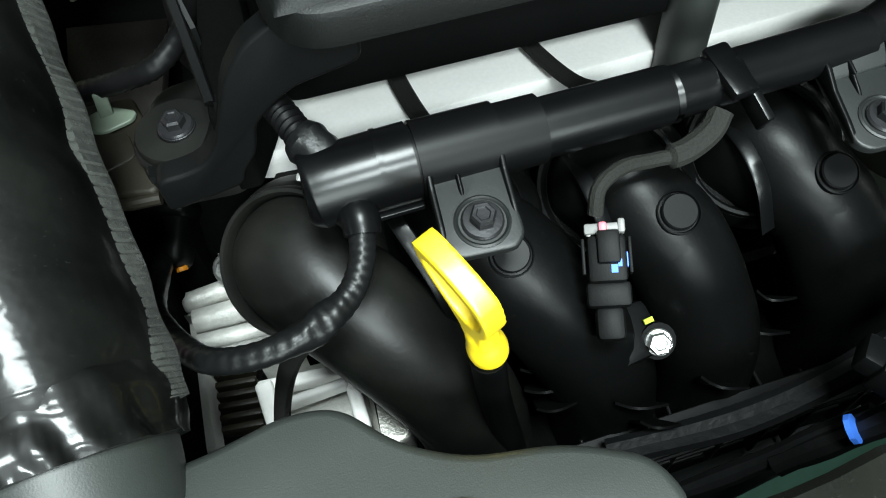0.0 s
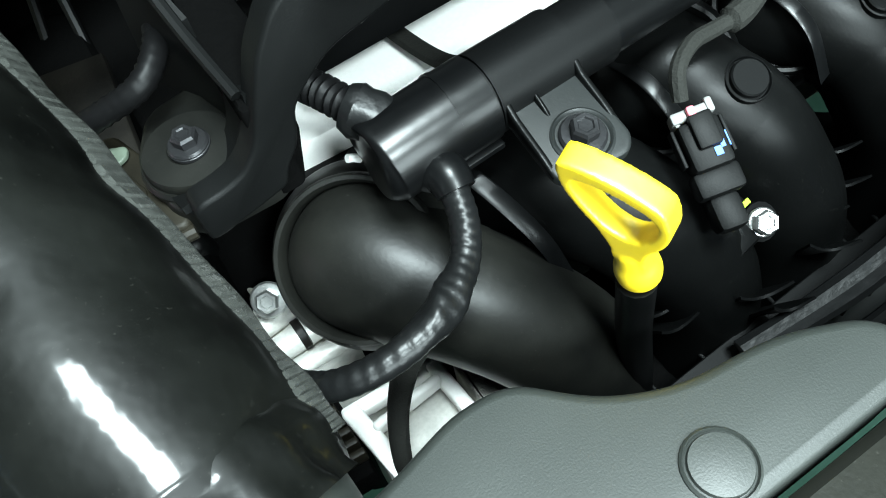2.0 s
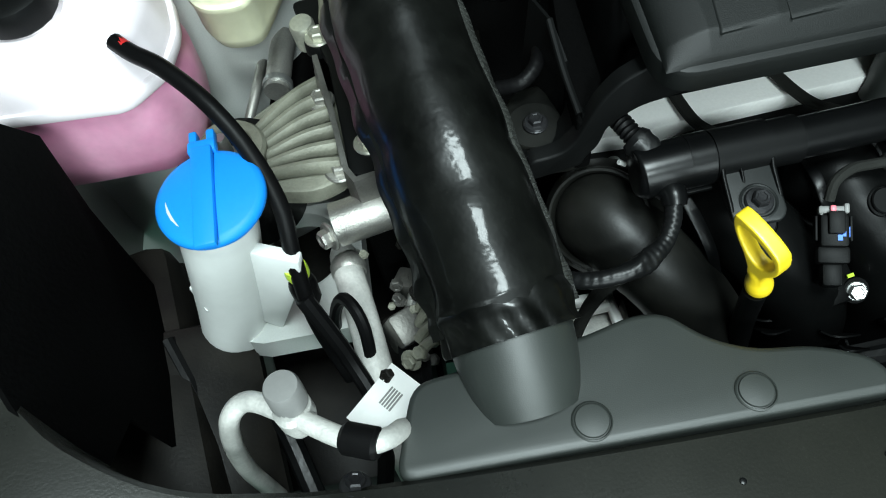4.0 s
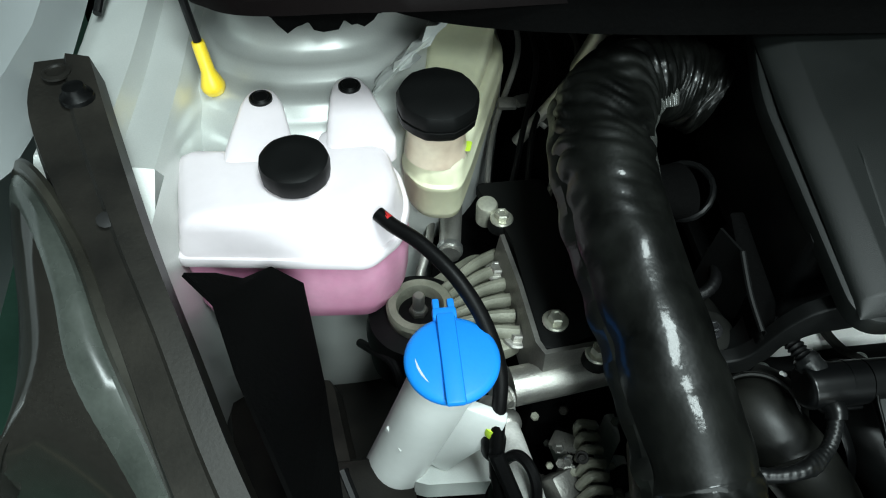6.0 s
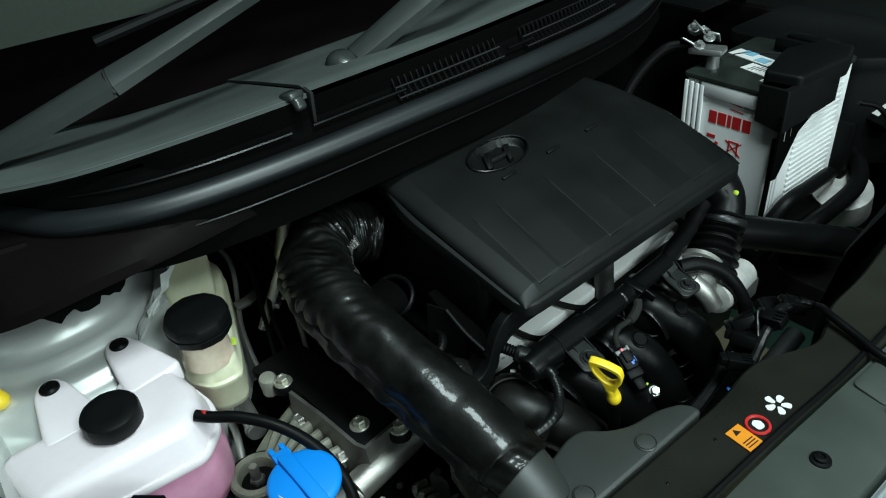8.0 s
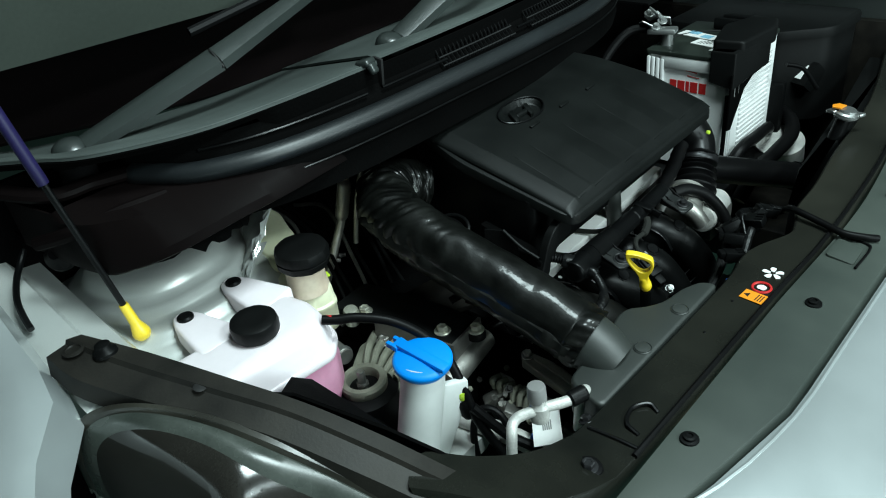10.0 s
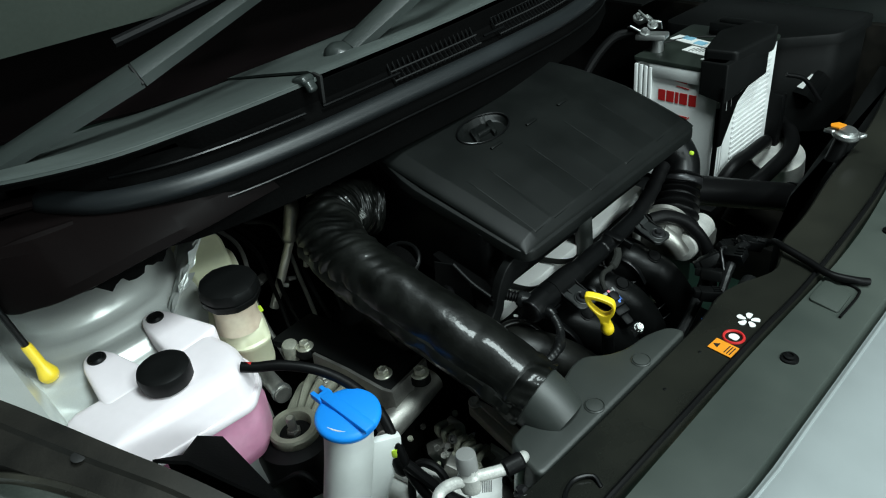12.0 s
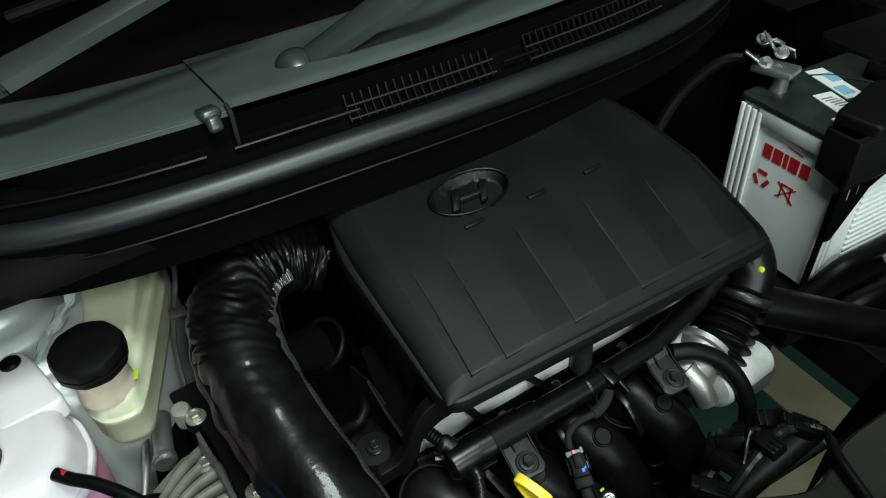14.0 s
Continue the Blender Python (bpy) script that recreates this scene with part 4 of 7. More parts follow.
bolt(chead, (-0.0560, 0.215, 0.7185), (-0.25, -0.6, 0.7), 0.0095, M_STEEL)
for i in range(6):
    bm = bmesh.new()
    box(bm, (-0.0675 + 0.0003 * i, 0.174 - 0.0062 * i, 0.680), (0.0215, 0.0036, 0.010), (0, 0, -5), 0.001)
    part("fin", bm, M_BRACKET, chead)
bm = bmesh.new()
box(bm, (-0.0675, 0.157, 0.664), (0.024, 0.044, 0.020), (0, 0, -3), 0.002)
part("fin_block", bm, M_FOAM_SHADE, chead)
alt = thing("alternator", (-0.03, 0.12, 0.6), "pale alternator casing with copper winding showing", "alternator")
bm = bmesh.new()
lathe(bm, [(0.02, 0), (0.05, 0.003), (0.053, 0.008), (0.053, 0.05), (0.04, 0.056)], (-0.055, 0.130, 0.622), (1, 0, 0), 36)
part("casing", bm, M_CAST, alt)
for k, ((xa, ya), (xb, yb), wd) in enumerate((((-0.056, 0.160), (-0.005, 0.1575), 0.007), ((-0.009, 0.158), (-0.0065, 0.122), 0.007), ((-0.052, 0.160), (-0.046, 0.120), 0.009), ((-0.047, 0.144), (-0.010, 0.1475), 0.0046))):
    bm = bmesh.new()
    mid, ln = Vector(((xa + xb) / 2, (ya + yb) / 2, 0.6835 + 0.0024 * k)), math.hypot(xb - xa, yb - ya)
    box(bm, mid, (ln, wd, 0.010), (0, 0, math.degrees(math.atan2(yb - ya, xb - xa))), 0.002, 3)
    part("end_frame", bm, M_WHITEALU, alt)
bm = bmesh.new()
slab(bm, rounded([(-0.001, 0.155), (0.020, 0.142), (0.016, 0.112), (-0.003, 0.108)], 0.005), 0.655, 0.688, 0.003, 3)
part("end_plate", bm, M_ALU, alt)
for k in range(8):
    bm = bmesh.new()
    x = -0.036 + 0.0026 * k
    tube(bm, [(x, 0.1445, 0.662), (x + 0.001, 0.141, 0.667), (x + 0.002, 0.131, 0.662)], 0.0012, 6, 4)
    part("winding", bm, M_COPPER, alt, "copper winding")

# intake manifold: four runners, flanges, bosses, plenum
man = thing("intake_manifold", (0.12, 0.13, 0.65), "satin black plastic intake manifold with four curved runners", "engine part")
XS = [0.0, 0.073, 0.148, 0.223]
for i, x in enumerate(XS):
    bm = bmesh.new()
    k4 = (1.0, 0.85, 0.42, 0.42)[i]
    rr = 0.0275 if i < 2 else 0.0255
    pts = [(x + 0.010, 0.205, 0.715), (x - 0.004, 0.184, 0.742), (x - 0.003, 0.164, 0.7545), (x + 0.008 * k4, 0.147, 0.752), (x + 0.026 * k4, 0.130, 0.734), (x + 0.044 * k4, 0.114, 0.70), (x + 0.052 * k4, 0.105, 0.62)]
    tube(bm, pts, rr, 28, 10)
    part("runner", bm, M_CAPDUST if i == 0 else M_RUNNER, man)
    bm = bmesh.new()
    d = Vector((-0.38, -0.5, 0.75)).normalized()
    lathe(bm, [(0.031, -0.03), (0.036, -0.014), (0.0385, -0.014), (0.0387, -0.006), (0.0380, -0.0045), (0.0345, 0.0035), (0.0335, 0.0045), (0.0318, 0.0045), (0.0308, 0.0035), (0.0290, -0.002)], (x - 0.0165, 0.1755, 0.7655), d, 64)
    part("flange", bm, M_CAPDUST if i == 0 else M_RUNNER, man)
    bm = bmesh.new()
    lathe(bm, [(0.0335, 0.002), (0.0332, 0.0085), (0.0322, 0.0098), (0.0306, 0.0098), (0.0296, 0.0080), (0.0290, 0.002)], (x - 0.0165, 0.1755, 0.7655), d, 56)
    part("cap_ring", bm, M_CAPDUST if i == 0 else M_RUNNER, man)
    bm = bmesh.new()
    c0, c2 = Vector((x - 0.0155, 0.1745, 0.7655)), Vector((x + 0.010 * k4, 0.1452, 0.7505))
    tq = Vector((0.62 * k4, -0.55, -0.42)).normalized()
    ax = d.cross(tq).normalized()
    rings = []
    for q in np.linspace(-0.15, 1, 26):
        q = float(q)
        w = max(0.0, q)
        c = c0 * (1 - w) ** 2 + (c0 + d * 0.004) * (2 * w * (1 - w)) + c2 * w * w + d * min(0.0, q) * 0.05
        n = (d * math.cos(w * math.pi / 2) + tq * math.sin(w * math.pi / 2)).normalized()
        o = n.cross(ax)
        r = 0.0304 - (0.0302 - rr) * w
        rings.append([bm.verts.new(c + r * (math.cos(g) * ax + math.sin(g) * o)) for g in np.linspace(0, 2 * math.pi, 56, endpoint=False)])
    for ra, rb in zip(rings, rings[1:]):
        for k in range(56):
            j = (k + 1) % 56
            bm.faces.new((ra[k], ra[j], rb[j], rb[k]))
    part("runner_elbow", bm, M_CAPDUST if i == 0 else M_RUNNER, man, smooth=60)
    if i == 0:
        continue
    bm = bmesh.new()
    nrm = Vector((-0.05, -0.45, 0.9))
    lathe(bm, [(0.0080, -0.008), (0.0080, 0.0003), (0.0074, 0.0009), (0.0, 0.0009)], (x - 0.001, 0.1415, 0.7815), nrm, 24)
    part("boss", bm, M_BLACK, man)
    bm = bmesh.new()
    lathe(bm, [(0.0098, -0.006), (0.0098, -0.0006), (0.0092, -0.0002), (0.0087, -0.0016)], (x - 0.001, 0.1415, 0.7812), nrm, 24)
    part("boss_rim", bm, M_BLACK, man)
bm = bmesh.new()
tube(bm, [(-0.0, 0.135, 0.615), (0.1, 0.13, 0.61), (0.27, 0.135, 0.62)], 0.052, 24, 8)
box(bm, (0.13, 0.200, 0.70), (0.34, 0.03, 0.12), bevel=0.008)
part("plenum", bm, M_FOAM_SHADE, man)
# clamping straps that run down between the runners
for k, pts in enumerate(([(0.031, 0.168, 0.787), (0.033, 0.162, 0.7865), (0.0395, 0.148, 0.7755), (0.045, 0.137, 0.762), (0.050, 0.130, 0.742)], [(0.1165, 0.190, 0.777), (0.117, 0.168, 0.780), (0.119, 0.150, 0.772), (0.123, 0.138, 0.757)], [(0.1915, 0.186, 0.778), (0.192, 0.168, 0.780), (0.194, 0.150, 0.772), (0.198, 0.138, 0.750)])):
    bm = bmesh.new()
    rows = []
    across = Vector((0.95, 0.25, 0.15)).normalized()
    for p in spline(pts, 6):
        p = p + Vector((-0.0022, -0.0012, 0.0030))
        rows.append([p - across * 0.0036, p - across * 0.0028 + Vector((0, 0, 0.0006)), p + across * 0.0028 + Vector((0, 0, 0.0006)), p + across * 0.0036])
    sheet(bm, rows, 0.0022)
    part("strap", bm, M_GLOSS, man)
# stiffening ribs
for i in range(11):
    x = 0.02 + 0.025 * i
    bm = bmesh.new()
    box(bm, (x, 0.09, 0.655 - 0.004 * (i % 3)), (0.002, 0.03, 0.05), (0, 0, -10 + 3 * (i % 4)), 0.0005, 1)
    part("rib", bm, M_BLACK, man)
for j in range(5):
    bm = bmesh.new()
    box(bm, (0.13, 0.078 + 0.003 * j, 0.69 - 0.02 * j), (0.27 - 0.02 * j, 0.018, 0.0022), (8, 0, 2), 0.0005, 1)
    part("rib", bm, M_BLACK, man)
# webs between the runners and the plenum
WEBS = [((0.105, 0.089), (0.127, 0.082)), ((0.148, 0.091), (0.166, 0.080)), ((0.180, 0.112), (0.199, 0.101)), ((0.070, 0.116), (0.087, 0.114)), ((0.069, 0.107), (0.090, 0.104)), ((0.072, 0.098), (0.090, 0.096)), ((0.112, 0.078), (0.128, 0.072)), ((0.160, 0.104), (0.176, 0.095)), ((0.196, 0.126), (0.212, 0.117))]
for k, ((xa, ya), (xb, yb)) in enumerate(WEBS):
    bm = bmesh.new()
    rows = []
    for u in np.linspace(0, 1, 7):
        p = Vector((xa + (xb - xa) * u, ya + (yb - ya) * u, 0.725 - 0.006 * math.sin(math.pi * u) - 0.003 * (k % 3)))
        q = Vector(((xa + xb) / 2 - 0.004 + 0.008 * u, (ya + yb) / 2 + 0.016, 0.690))
        rows.append([p, p.lerp(q, 0.5), q])
    sheet(bm, rows, 0.0012)
    part("web", bm, M_BLACK, man)
bm = bmesh.new()
tube(bm, [(0.131, 0.12, 0.72), (0.131, 0.1065, 0.736)], 0.0085, 16)
box(bm, (0.118, 0.115, 0.73), (0.03, 0.026, 0.02), (20, 0, 10), 0.004)
part("sensor_lug", bm, M_BLACK, man)
bolt(man, (0.1305, 0.1060, 0.7365), (-0.25, -0.55, 0.80), 0.0092, M_STEEL, washer=False, label="bright zinc flange bolt")

bm = bmesh.new()
lathe(bm, [(0.0062, 0.0), (0.0064, 0.0012), (0.0058, 0.0020), (0.004, 0.0022)], (0.1305, 0.1060, 0.7365), (-0.25, -0.55, 0.80), 24)
part("bolt_flange", bm, M_STEEL, man)
bm = bmesh.new()
box(bm, (0.1285, 0.1145, 0.7425), (0.0045, 0.0022, 0.001), (30, 0, 10), 0)
part("paint_mark", bm, M_GREEN, man, "yellow paint mark beside the bolt")

# pressure sensor and plug on the manifold
sen = thing("pressure_sensor", (0.11, 0.12, 0.76), "black sensor with a plugged-in connector and blue paint marks", "sensor")
R = (25, -8, -18)
K = 0.74
m = pose(0.1075, 0.1265, 0.783, *R)


def at(m, x, y, z):
    return tuple(m @ Vector((x, y, z)))


bm = bmesh.new()
box(bm, at(m, 0 * K, 0 * K, 0 * K), (0.021 * K, 0.026 * K, 0.016 * K), R, 0.002)
part("body", bm, M_MATTE, sen)
bm = bmesh.new()
box(bm, at(m, 0 * K, -0.019 * K, -0.003 * K), (0.024 * K, 0.014 * K, 0.014 * K), R, 0.002)
part("collar", bm, M_MATTE, sen)
bm = bmesh.new()
box(bm, at(m, 0.001 * K, 0.006 * K, 0.009 * K), (0.012 * K, 0.018 * K, 0.005 * K), R, 0.001)
part("lever", bm, M_MATTE, sen)
bm = bmesh.new()
box(bm, at(m, 0 * K, -0.034 * K, -0.01 * K), (0.016 * K, 0.02 * K, 0.018 * K), R, 0.003)
part("foot", bm, M_MATTE, sen)
for dx in (-0.0125, 0.0125):
    bm = bmesh.new()
    box(bm, at(m, dx * K, 0.002 * K, 0.0 * K), (0.002 * K, 0.02 * K, 0.008 * K), R, 0.0005)
    part("latch", bm, M_MATTE, sen)
bm = bmesh.new()
box(bm, at(m, -0.001 * K, 0.0165 * K, 0.004 * K), (0.021 * K, 0.006 * K, 0.007 * K), R, 0.001)
box(bm, at(m, -0.009 * K, 0.016 * K, 0.000 * K), (0.003 * K, 0.008 * K, 0.012 * K), R, 0.001)
box(bm, at(m, 0.0085 * K, 0.0175 * K, 0.004 * K), (0.004 * K, 0.008 * K, 0.009 * K), R, 0.001)
part("lock", bm, M_GREYPLUG, sen, "grey connector lock")
bm = bmesh.new()
box(bm, at(m, -0.0015 * K, 0.0165 * K, 0.0085 * K), (0.0045 * K, 0.0065 * K, 0.004 * K), R, 0.001)
part("pin", bm, M_PINKPLUG, sen, "pink locking pin")
bm = bmesh.new()
box(bm, at(m, 0.0035 * K, -0.006 * K, 0.0083 * K), (0.0035 * K, 0.0045 * K, 0.0006 * K), R, 0)
box(bm, at(m, 0.0065 * K, -0.003 * K, 0.0083 * K), (0.0022 * K, 0.004 * K, 0.0006 * K), R, 0)
box(bm, at(m, 0.0107 * K, -0.001 * K, 0.004 * K), (0.0006 * K, 0.008 * K, 0.004 * K), R, 0)
part("paint_mark", bm, M_LABELBLUE, sen, "blue paint mark")

# loom from the sensor to the wiring duct
loom = thing("sensor_loom", (0.15, 0.15, 0.78), "thin grey cloth-taped wiring loom", "cable")
bm = bmesh.new()
tube(bm, [(0.106, 0.140, 0.797), (0.109, 0.146, 0.806), (0.121, 0.152, 0.807), (0.136, 0.155, 0.803), (0.150, 0.156, 0.802), (0.163, 0.160, 0.806), (0.169, 0.165, 0.812)], lambda u: 0.0032 + (0.0022 if u > 0.6 else 0.0), 10)
part("cable", bm, M_CLOTH, loom)

# wiring duct on top
duct = thing("wiring_duct", (0.1, 0.17, 0.79), "long gloss-black wiring duct along the intake side", "wiring duct")
bm = bmesh.new()
tube(bm, [(-0.0035, 0.1695, 0.8155), (-0.002, 0.1695, 0.8155), (0.001, 0.1698, 0.8158), (0.008, 0.170, 0.8165), (0.025, 0.1705, 0.8175), (0.04, 0.171, 0.818)], lambda u: 0.004 + 0.0118 * (1 - max(0, 1 - u * 2.4) ** 2) ** 0.5, 28, 8)
part("end_cap", bm, M_GLOSS, duct)
bm = bmesh.new()
tube(bm, [(0.038, 0.171, 0.818), (0.092, 0.1725, 0.818)], 0.0142, 20, 3)
part("duct_half", bm, M_BLACK, duct)
bm = bmesh.new()
tube(bm, [(0.041, 0.1713, 0.818), (0.074, 0.1722, 0.818)], 0.0153, 24, 2)
part("sleeve", bm, M_BLACK, duct)
bm = bmesh.new()
tube(bm, [(0.09, 0.1725, 0.8175), (0.147, 0.175, 0.8175), (0.148, 0.175, 0.8175), (0.24, 0.181, 0.818)], lambda u: 0.0125 if u < 0.45 else 0.0112, 20, 4)
part("duct_half", bm, M_GLOSS, duct)
bm = bmesh.new()
tube(bm, [(0.026, 0.1708, 0.818), (0.028, 0.1708, 0.818)], 0.0158, 24, 1)
part("collar", bm, M_GLOSS, duct)
bm = bmesh.new()
tube(bm, [(0.238, 0.181, 0.818), (0.30, 0.196, 0.825), (0.345, 0.206, 0.842)], 0.0105, 16, 6, wrinkle=lambda u, a: 0.0008 * math.sin(u * 120))
part("hose_tail", bm, M_RUBBER, duct, "corrugated conduit")


def foot_plate(x, y, z, w):
    """A foot that hangs from the duct, walled at both sides, and takes a bolt."""
    mm = pose(x, y, z, 12, 0, -2)
    bm = bmesh.new()
    slab(bm, rounded([(-w / 2, 0.026), (-w / 2, -0.017), (-w / 2 + 0.005, -0.021), (w / 2 - 0.004, -0.021), (w / 2, -0.016), (w / 2, 0.026)], 0.004), -0.002, 0.002, 0.0012, 3, mm)
    slab(bm, rounded([(-w / 2, 0.012), (w / 2, 0.015), (w / 2, 0.028), (-w / 2, 0.028)], 0.003), 0.0005, lambda x, y: 0.0022 + 0.5 * max(0.0, y - 0.012), 0.0015, 3, mm)
    part("foot", bm, M_PLATE, duct)
    for dx, wide, y0, y1, h1 in ((-w / 2 + 0.0011, 0.0026, -0.016, 0.026, 0.0082), (-0.0035, 0.0020, 0.002, 0.022, 0.0064), (w / 2 - 0.0011, 0.0026, -0.010, 0.027, 0.0088)):
        bm = bmesh.new()
        side = [(y0, -0.001), (y1, -0.001), (y1, h1), (y1 - 0.010, h1 - 0.0006), (y0 + 0.55 * (y1 - y0), 0.0045), (y0 + 0.2 * (y1 - y0), 0.0030), (y0, 0.0014)]
        ends = [[bm.verts.new(at(mm, dx + s * wide / 2, y, h)) for y, h in side] for s in (-1, 1)]
        bm.faces.new(ends[0][::-1])
        bm.faces.new(ends[1])
        for k in range(len(side)):
            j = (k + 1) % len(side)
            bm.faces.new((ends[0][k], ends[0][j], ends[1][j], ends[1][k]))
        bmesh.ops.recalc_face_normals(bm, faces=bm.faces)
        bmesh.ops.bevel(bm, geom=bm.edges[:], offset=0.0009, segments=3, affect="EDGES", profile=0.5)
        part("rib", bm, M_RUNNER, duct)
    bm = bmesh.new()
    nrm = (mm.to_3x3() @ Vector((0, 0, 1)))
    lathe(bm, [(0.0108, -0.001), (0.0108, 0.0006), (0.0100, 0.0011), (0.0093, 0.0006), (0.0090, 0.0002), (0.0080, 0.0002), (0.0076, 0.0010), (0.0060, 0.0012)], at(mm, 0.001, -0.0085, 0.002), nrm, 36)
    part("washer", bm, M_PLATE, duct)
    bolt(duct, at(mm, 0.001, -0.0085, 0.0026), nrm, 0.0088, M_DARKBOLT)


foot_plate(0.0575, 0.146, 0.8145, 0.031)
foot_plate(0.230, 0.152, 0.8095, 0.031)
bm = bmesh.new()
box(bm, (0.172, 0.172, 0.826), (0.012, 0.026, 0.006), (10, 0, 8), 0.002)
box(bm, (0.178, 0.164, 0.82), (0.004, 0.03, 0.01), (20, 0, 8), 0.001)
part("clip", bm, M_GLOSS, duct)

bm = bmesh.new()
slab(bm, rounded([(0.022, 0.1555), (0.041, 0.1565), (0.041, 0.168), (0.022, 0.168)], 0.001), 0.8052, 0.8072, 0.0006)
part("flange_tab", bm, M_GLOSS, duct)
bm = bmesh.new()
tube(bm, [(-0.0055, 0.1885, 0.8045), (-0.003, 0.1885, 0.803), (-0.001, 0.1885, 0.801)], 0.0016, 10, 4)
part("clip_pin", bm, M_PAPER, duct, "small pale clip end")

# corrugated conduits at the duct's end
con = thing("taped_harness", (-0.02, 0.14, 0.75), "taped corrugated engine wiring harness", "wiring harness")
bm = bmesh.new()
tube(bm, [(0.008, 0.176, 0.824), (0.001, 0.186, 0.828), (-0.004, 0.199, 0.829), (-0.009, 0.212, 0.828), (-0.018, 0.232, 0.826)], 0.0058, 16, 24, wrinkle=lambda u, a: 0.0007 * math.sin(u * 110))
part("conduit", bm, M_RUBBER, con, "black corrugated conduit")
bm = bmesh.new()
lathe(bm, [(0.0082, -0.008), (0.0092, -0.004), (0.0088, 0.0), (0.0095, 0.003), (0.0078, 0.007)], (0.004, 0.182, 0.826), (-0.55, 0.75, 0.3), 32, wave=lambda a: 0.04 * math.sin(a * 5))
part("tape_wrap", bm, M_TAPE, con)
bm = bmesh.new()
tube(bm, [(0.013, 0.160, 0.812), (0.015, 0.153, 0.814), (0.0145, 0.147, 0.811)], lambda u: 0.0085 - 0.0015 * u, 14, 4)
part("spout", bm, M_GLOSS, con)
bm = bmesh.new()
tube(bm, [(0.0145, 0.149, 0.812), (0.012, 0.140, 0.806), (0.006, 0.131, 0.801), (-0.004, 0.1235, 0.799), (-0.018, 0.117, 0.799), (-0.035, 0.116, 0.797), (-0.050, 0.121, 0.793), (-0.060, 0.132, 0.786), (-0.070, 0.148, 0.778), (-0.080, 0.172, 0.762), (-0.083, 0.212, 0.740)], lambda u: 0.0051 + 0.0014 * math.exp(-((u - 0.33) / 0.07) ** 2), 18, 20, wrinkle=lambda u, a: 0.00012 * math.sin(u * 210 + a) + 0.0005 * math.exp(-((u - 0.34) / 0.09) ** 2) * math.sin(a * 3 + u * 50))
part("conduit", bm, M_TAPE, con)
bm = bmesh.new()
tube(bm, [(-0.002, 0.1245, 0.799), (-0.014, 0.124, 0.789), (-0.026, 0.127, 0.765), (-0.036, 0.127, 0.735), (-0.044, 0.122, 0.70), (-0.047, 0.118, 0.66)], 0.0055, 12, 8, squash=0.7)
part("branch", bm, M_CLOTH, con, "flat taped branch")
bm = bmesh.new()
box(bm, (-0.079, 0.229, 0.736), (0.020, 0.030, 0.020), (25, 0, -18), 0.005, 3)
box(bm, (-0.076, 0.242, 0.744), (0.026, 0.012, 0.026), (25, 0, -18), 0.006, 3)
part("plug", bm, M_BLACK, con, "black plug on the head")
bm = bmesh.new()
box(bm, (-0.0885, 0.2325, 0.745), (0.003, 0.009, 0.003), (25, 0, -18), 0.001)
part("plug_lock", bm, M_BLUE, con, "blue plug lock")
bm = bmesh.new()
tube(bm, [(-0.0775, 0.2175, 0.731), (-0.0770, 0.2135, 0.728)], 0.0030, 10, 2)
part("seal", bm, M_ORANGE, con, "orange plug seal")

# dipstick
dip = thing("dipstick", (0.05, 0.097, 0.6), "bright yellow dipstick handle on a black guide tube", "dipstick")
bm = bmesh.new()
tube(bm, [(0.0477, 0.0960, 0.7890), (0.051, 0.0955, 0.75), (0.060, 0.095, 0.69), (0.075, 0.1, 0.6)], 0.0068, 14)
part("guide_tube", bm, M_BLACK, dip)
bm = bmesh.new()
F0, T0 = Vector((0.0477, 0.0962, 0.7960)), Vector((0.0388, 0.1010, 0.8410))
ax = (T0 - F0).normalized()
w = Vector((0.0152, -0.0315, -0.0075))
w.normalize()
nn = ax.cross(w).normalized()
lathe(bm, [(0.0, -0.0078), (0.0030, -0.0074), (0.0056, -0.0062), (0.0073, -0.0030), (0.0077, 0.0008), (0.0073, 0.0042), (0.0064, 0.0072), (0.0060, 0.0100), (0.0056, 0.0130), (0.0030, 0.0160), (0.0, 0.0165)], F0, ax, 32)


def ring_band(outer, inner, half):
    n = len(outer)
    tmp = bmesh.new()
    V = [[tmp.verts.new(F0 + ax * q[1] + w * q[0] + nn * s) for q in loop] for loop in (outer, inner) for s in (-half, half)]
    for k in range(n):
        j = (k + 1) % n
        tmp.faces.new((V[0][k], V[0][j], V[1][j], V[1][k]))
        tmp.faces.new((V[2][k], V[3][k], V[3][j], V[2][j]))
        tmp.faces.new((V[0][k], V[2][k], V[2][j], V[0][j]))
        tmp.faces.new((V[1][k], V[1][j], V[3][j], V[3][k]))
    es = [e for e in tmp.edges if len(e.link_faces) == 2 and e.calc_face_angle() > 0.9]
    bmesh.ops.bevel(tmp, geom=es, offset=0.0022, segments=3, affect="EDGES", profile=0.5)
    return tmp


def bag(points, n=64):
    """A closed smooth outline through points, evenly spaced."""
    p = spline([*points[-2:], *points, *points[:2]], 16)[32:-32]
    d = [0.0]
    for u, v in zip(p, p[1:]):
        d.append(d[-1] + (v - u).length)
    return [tuple(p[max(0, min(len(p) - 1, int(np.searchsorted(d, d[-1] * k / n))))][:2]) for k in range(n)]


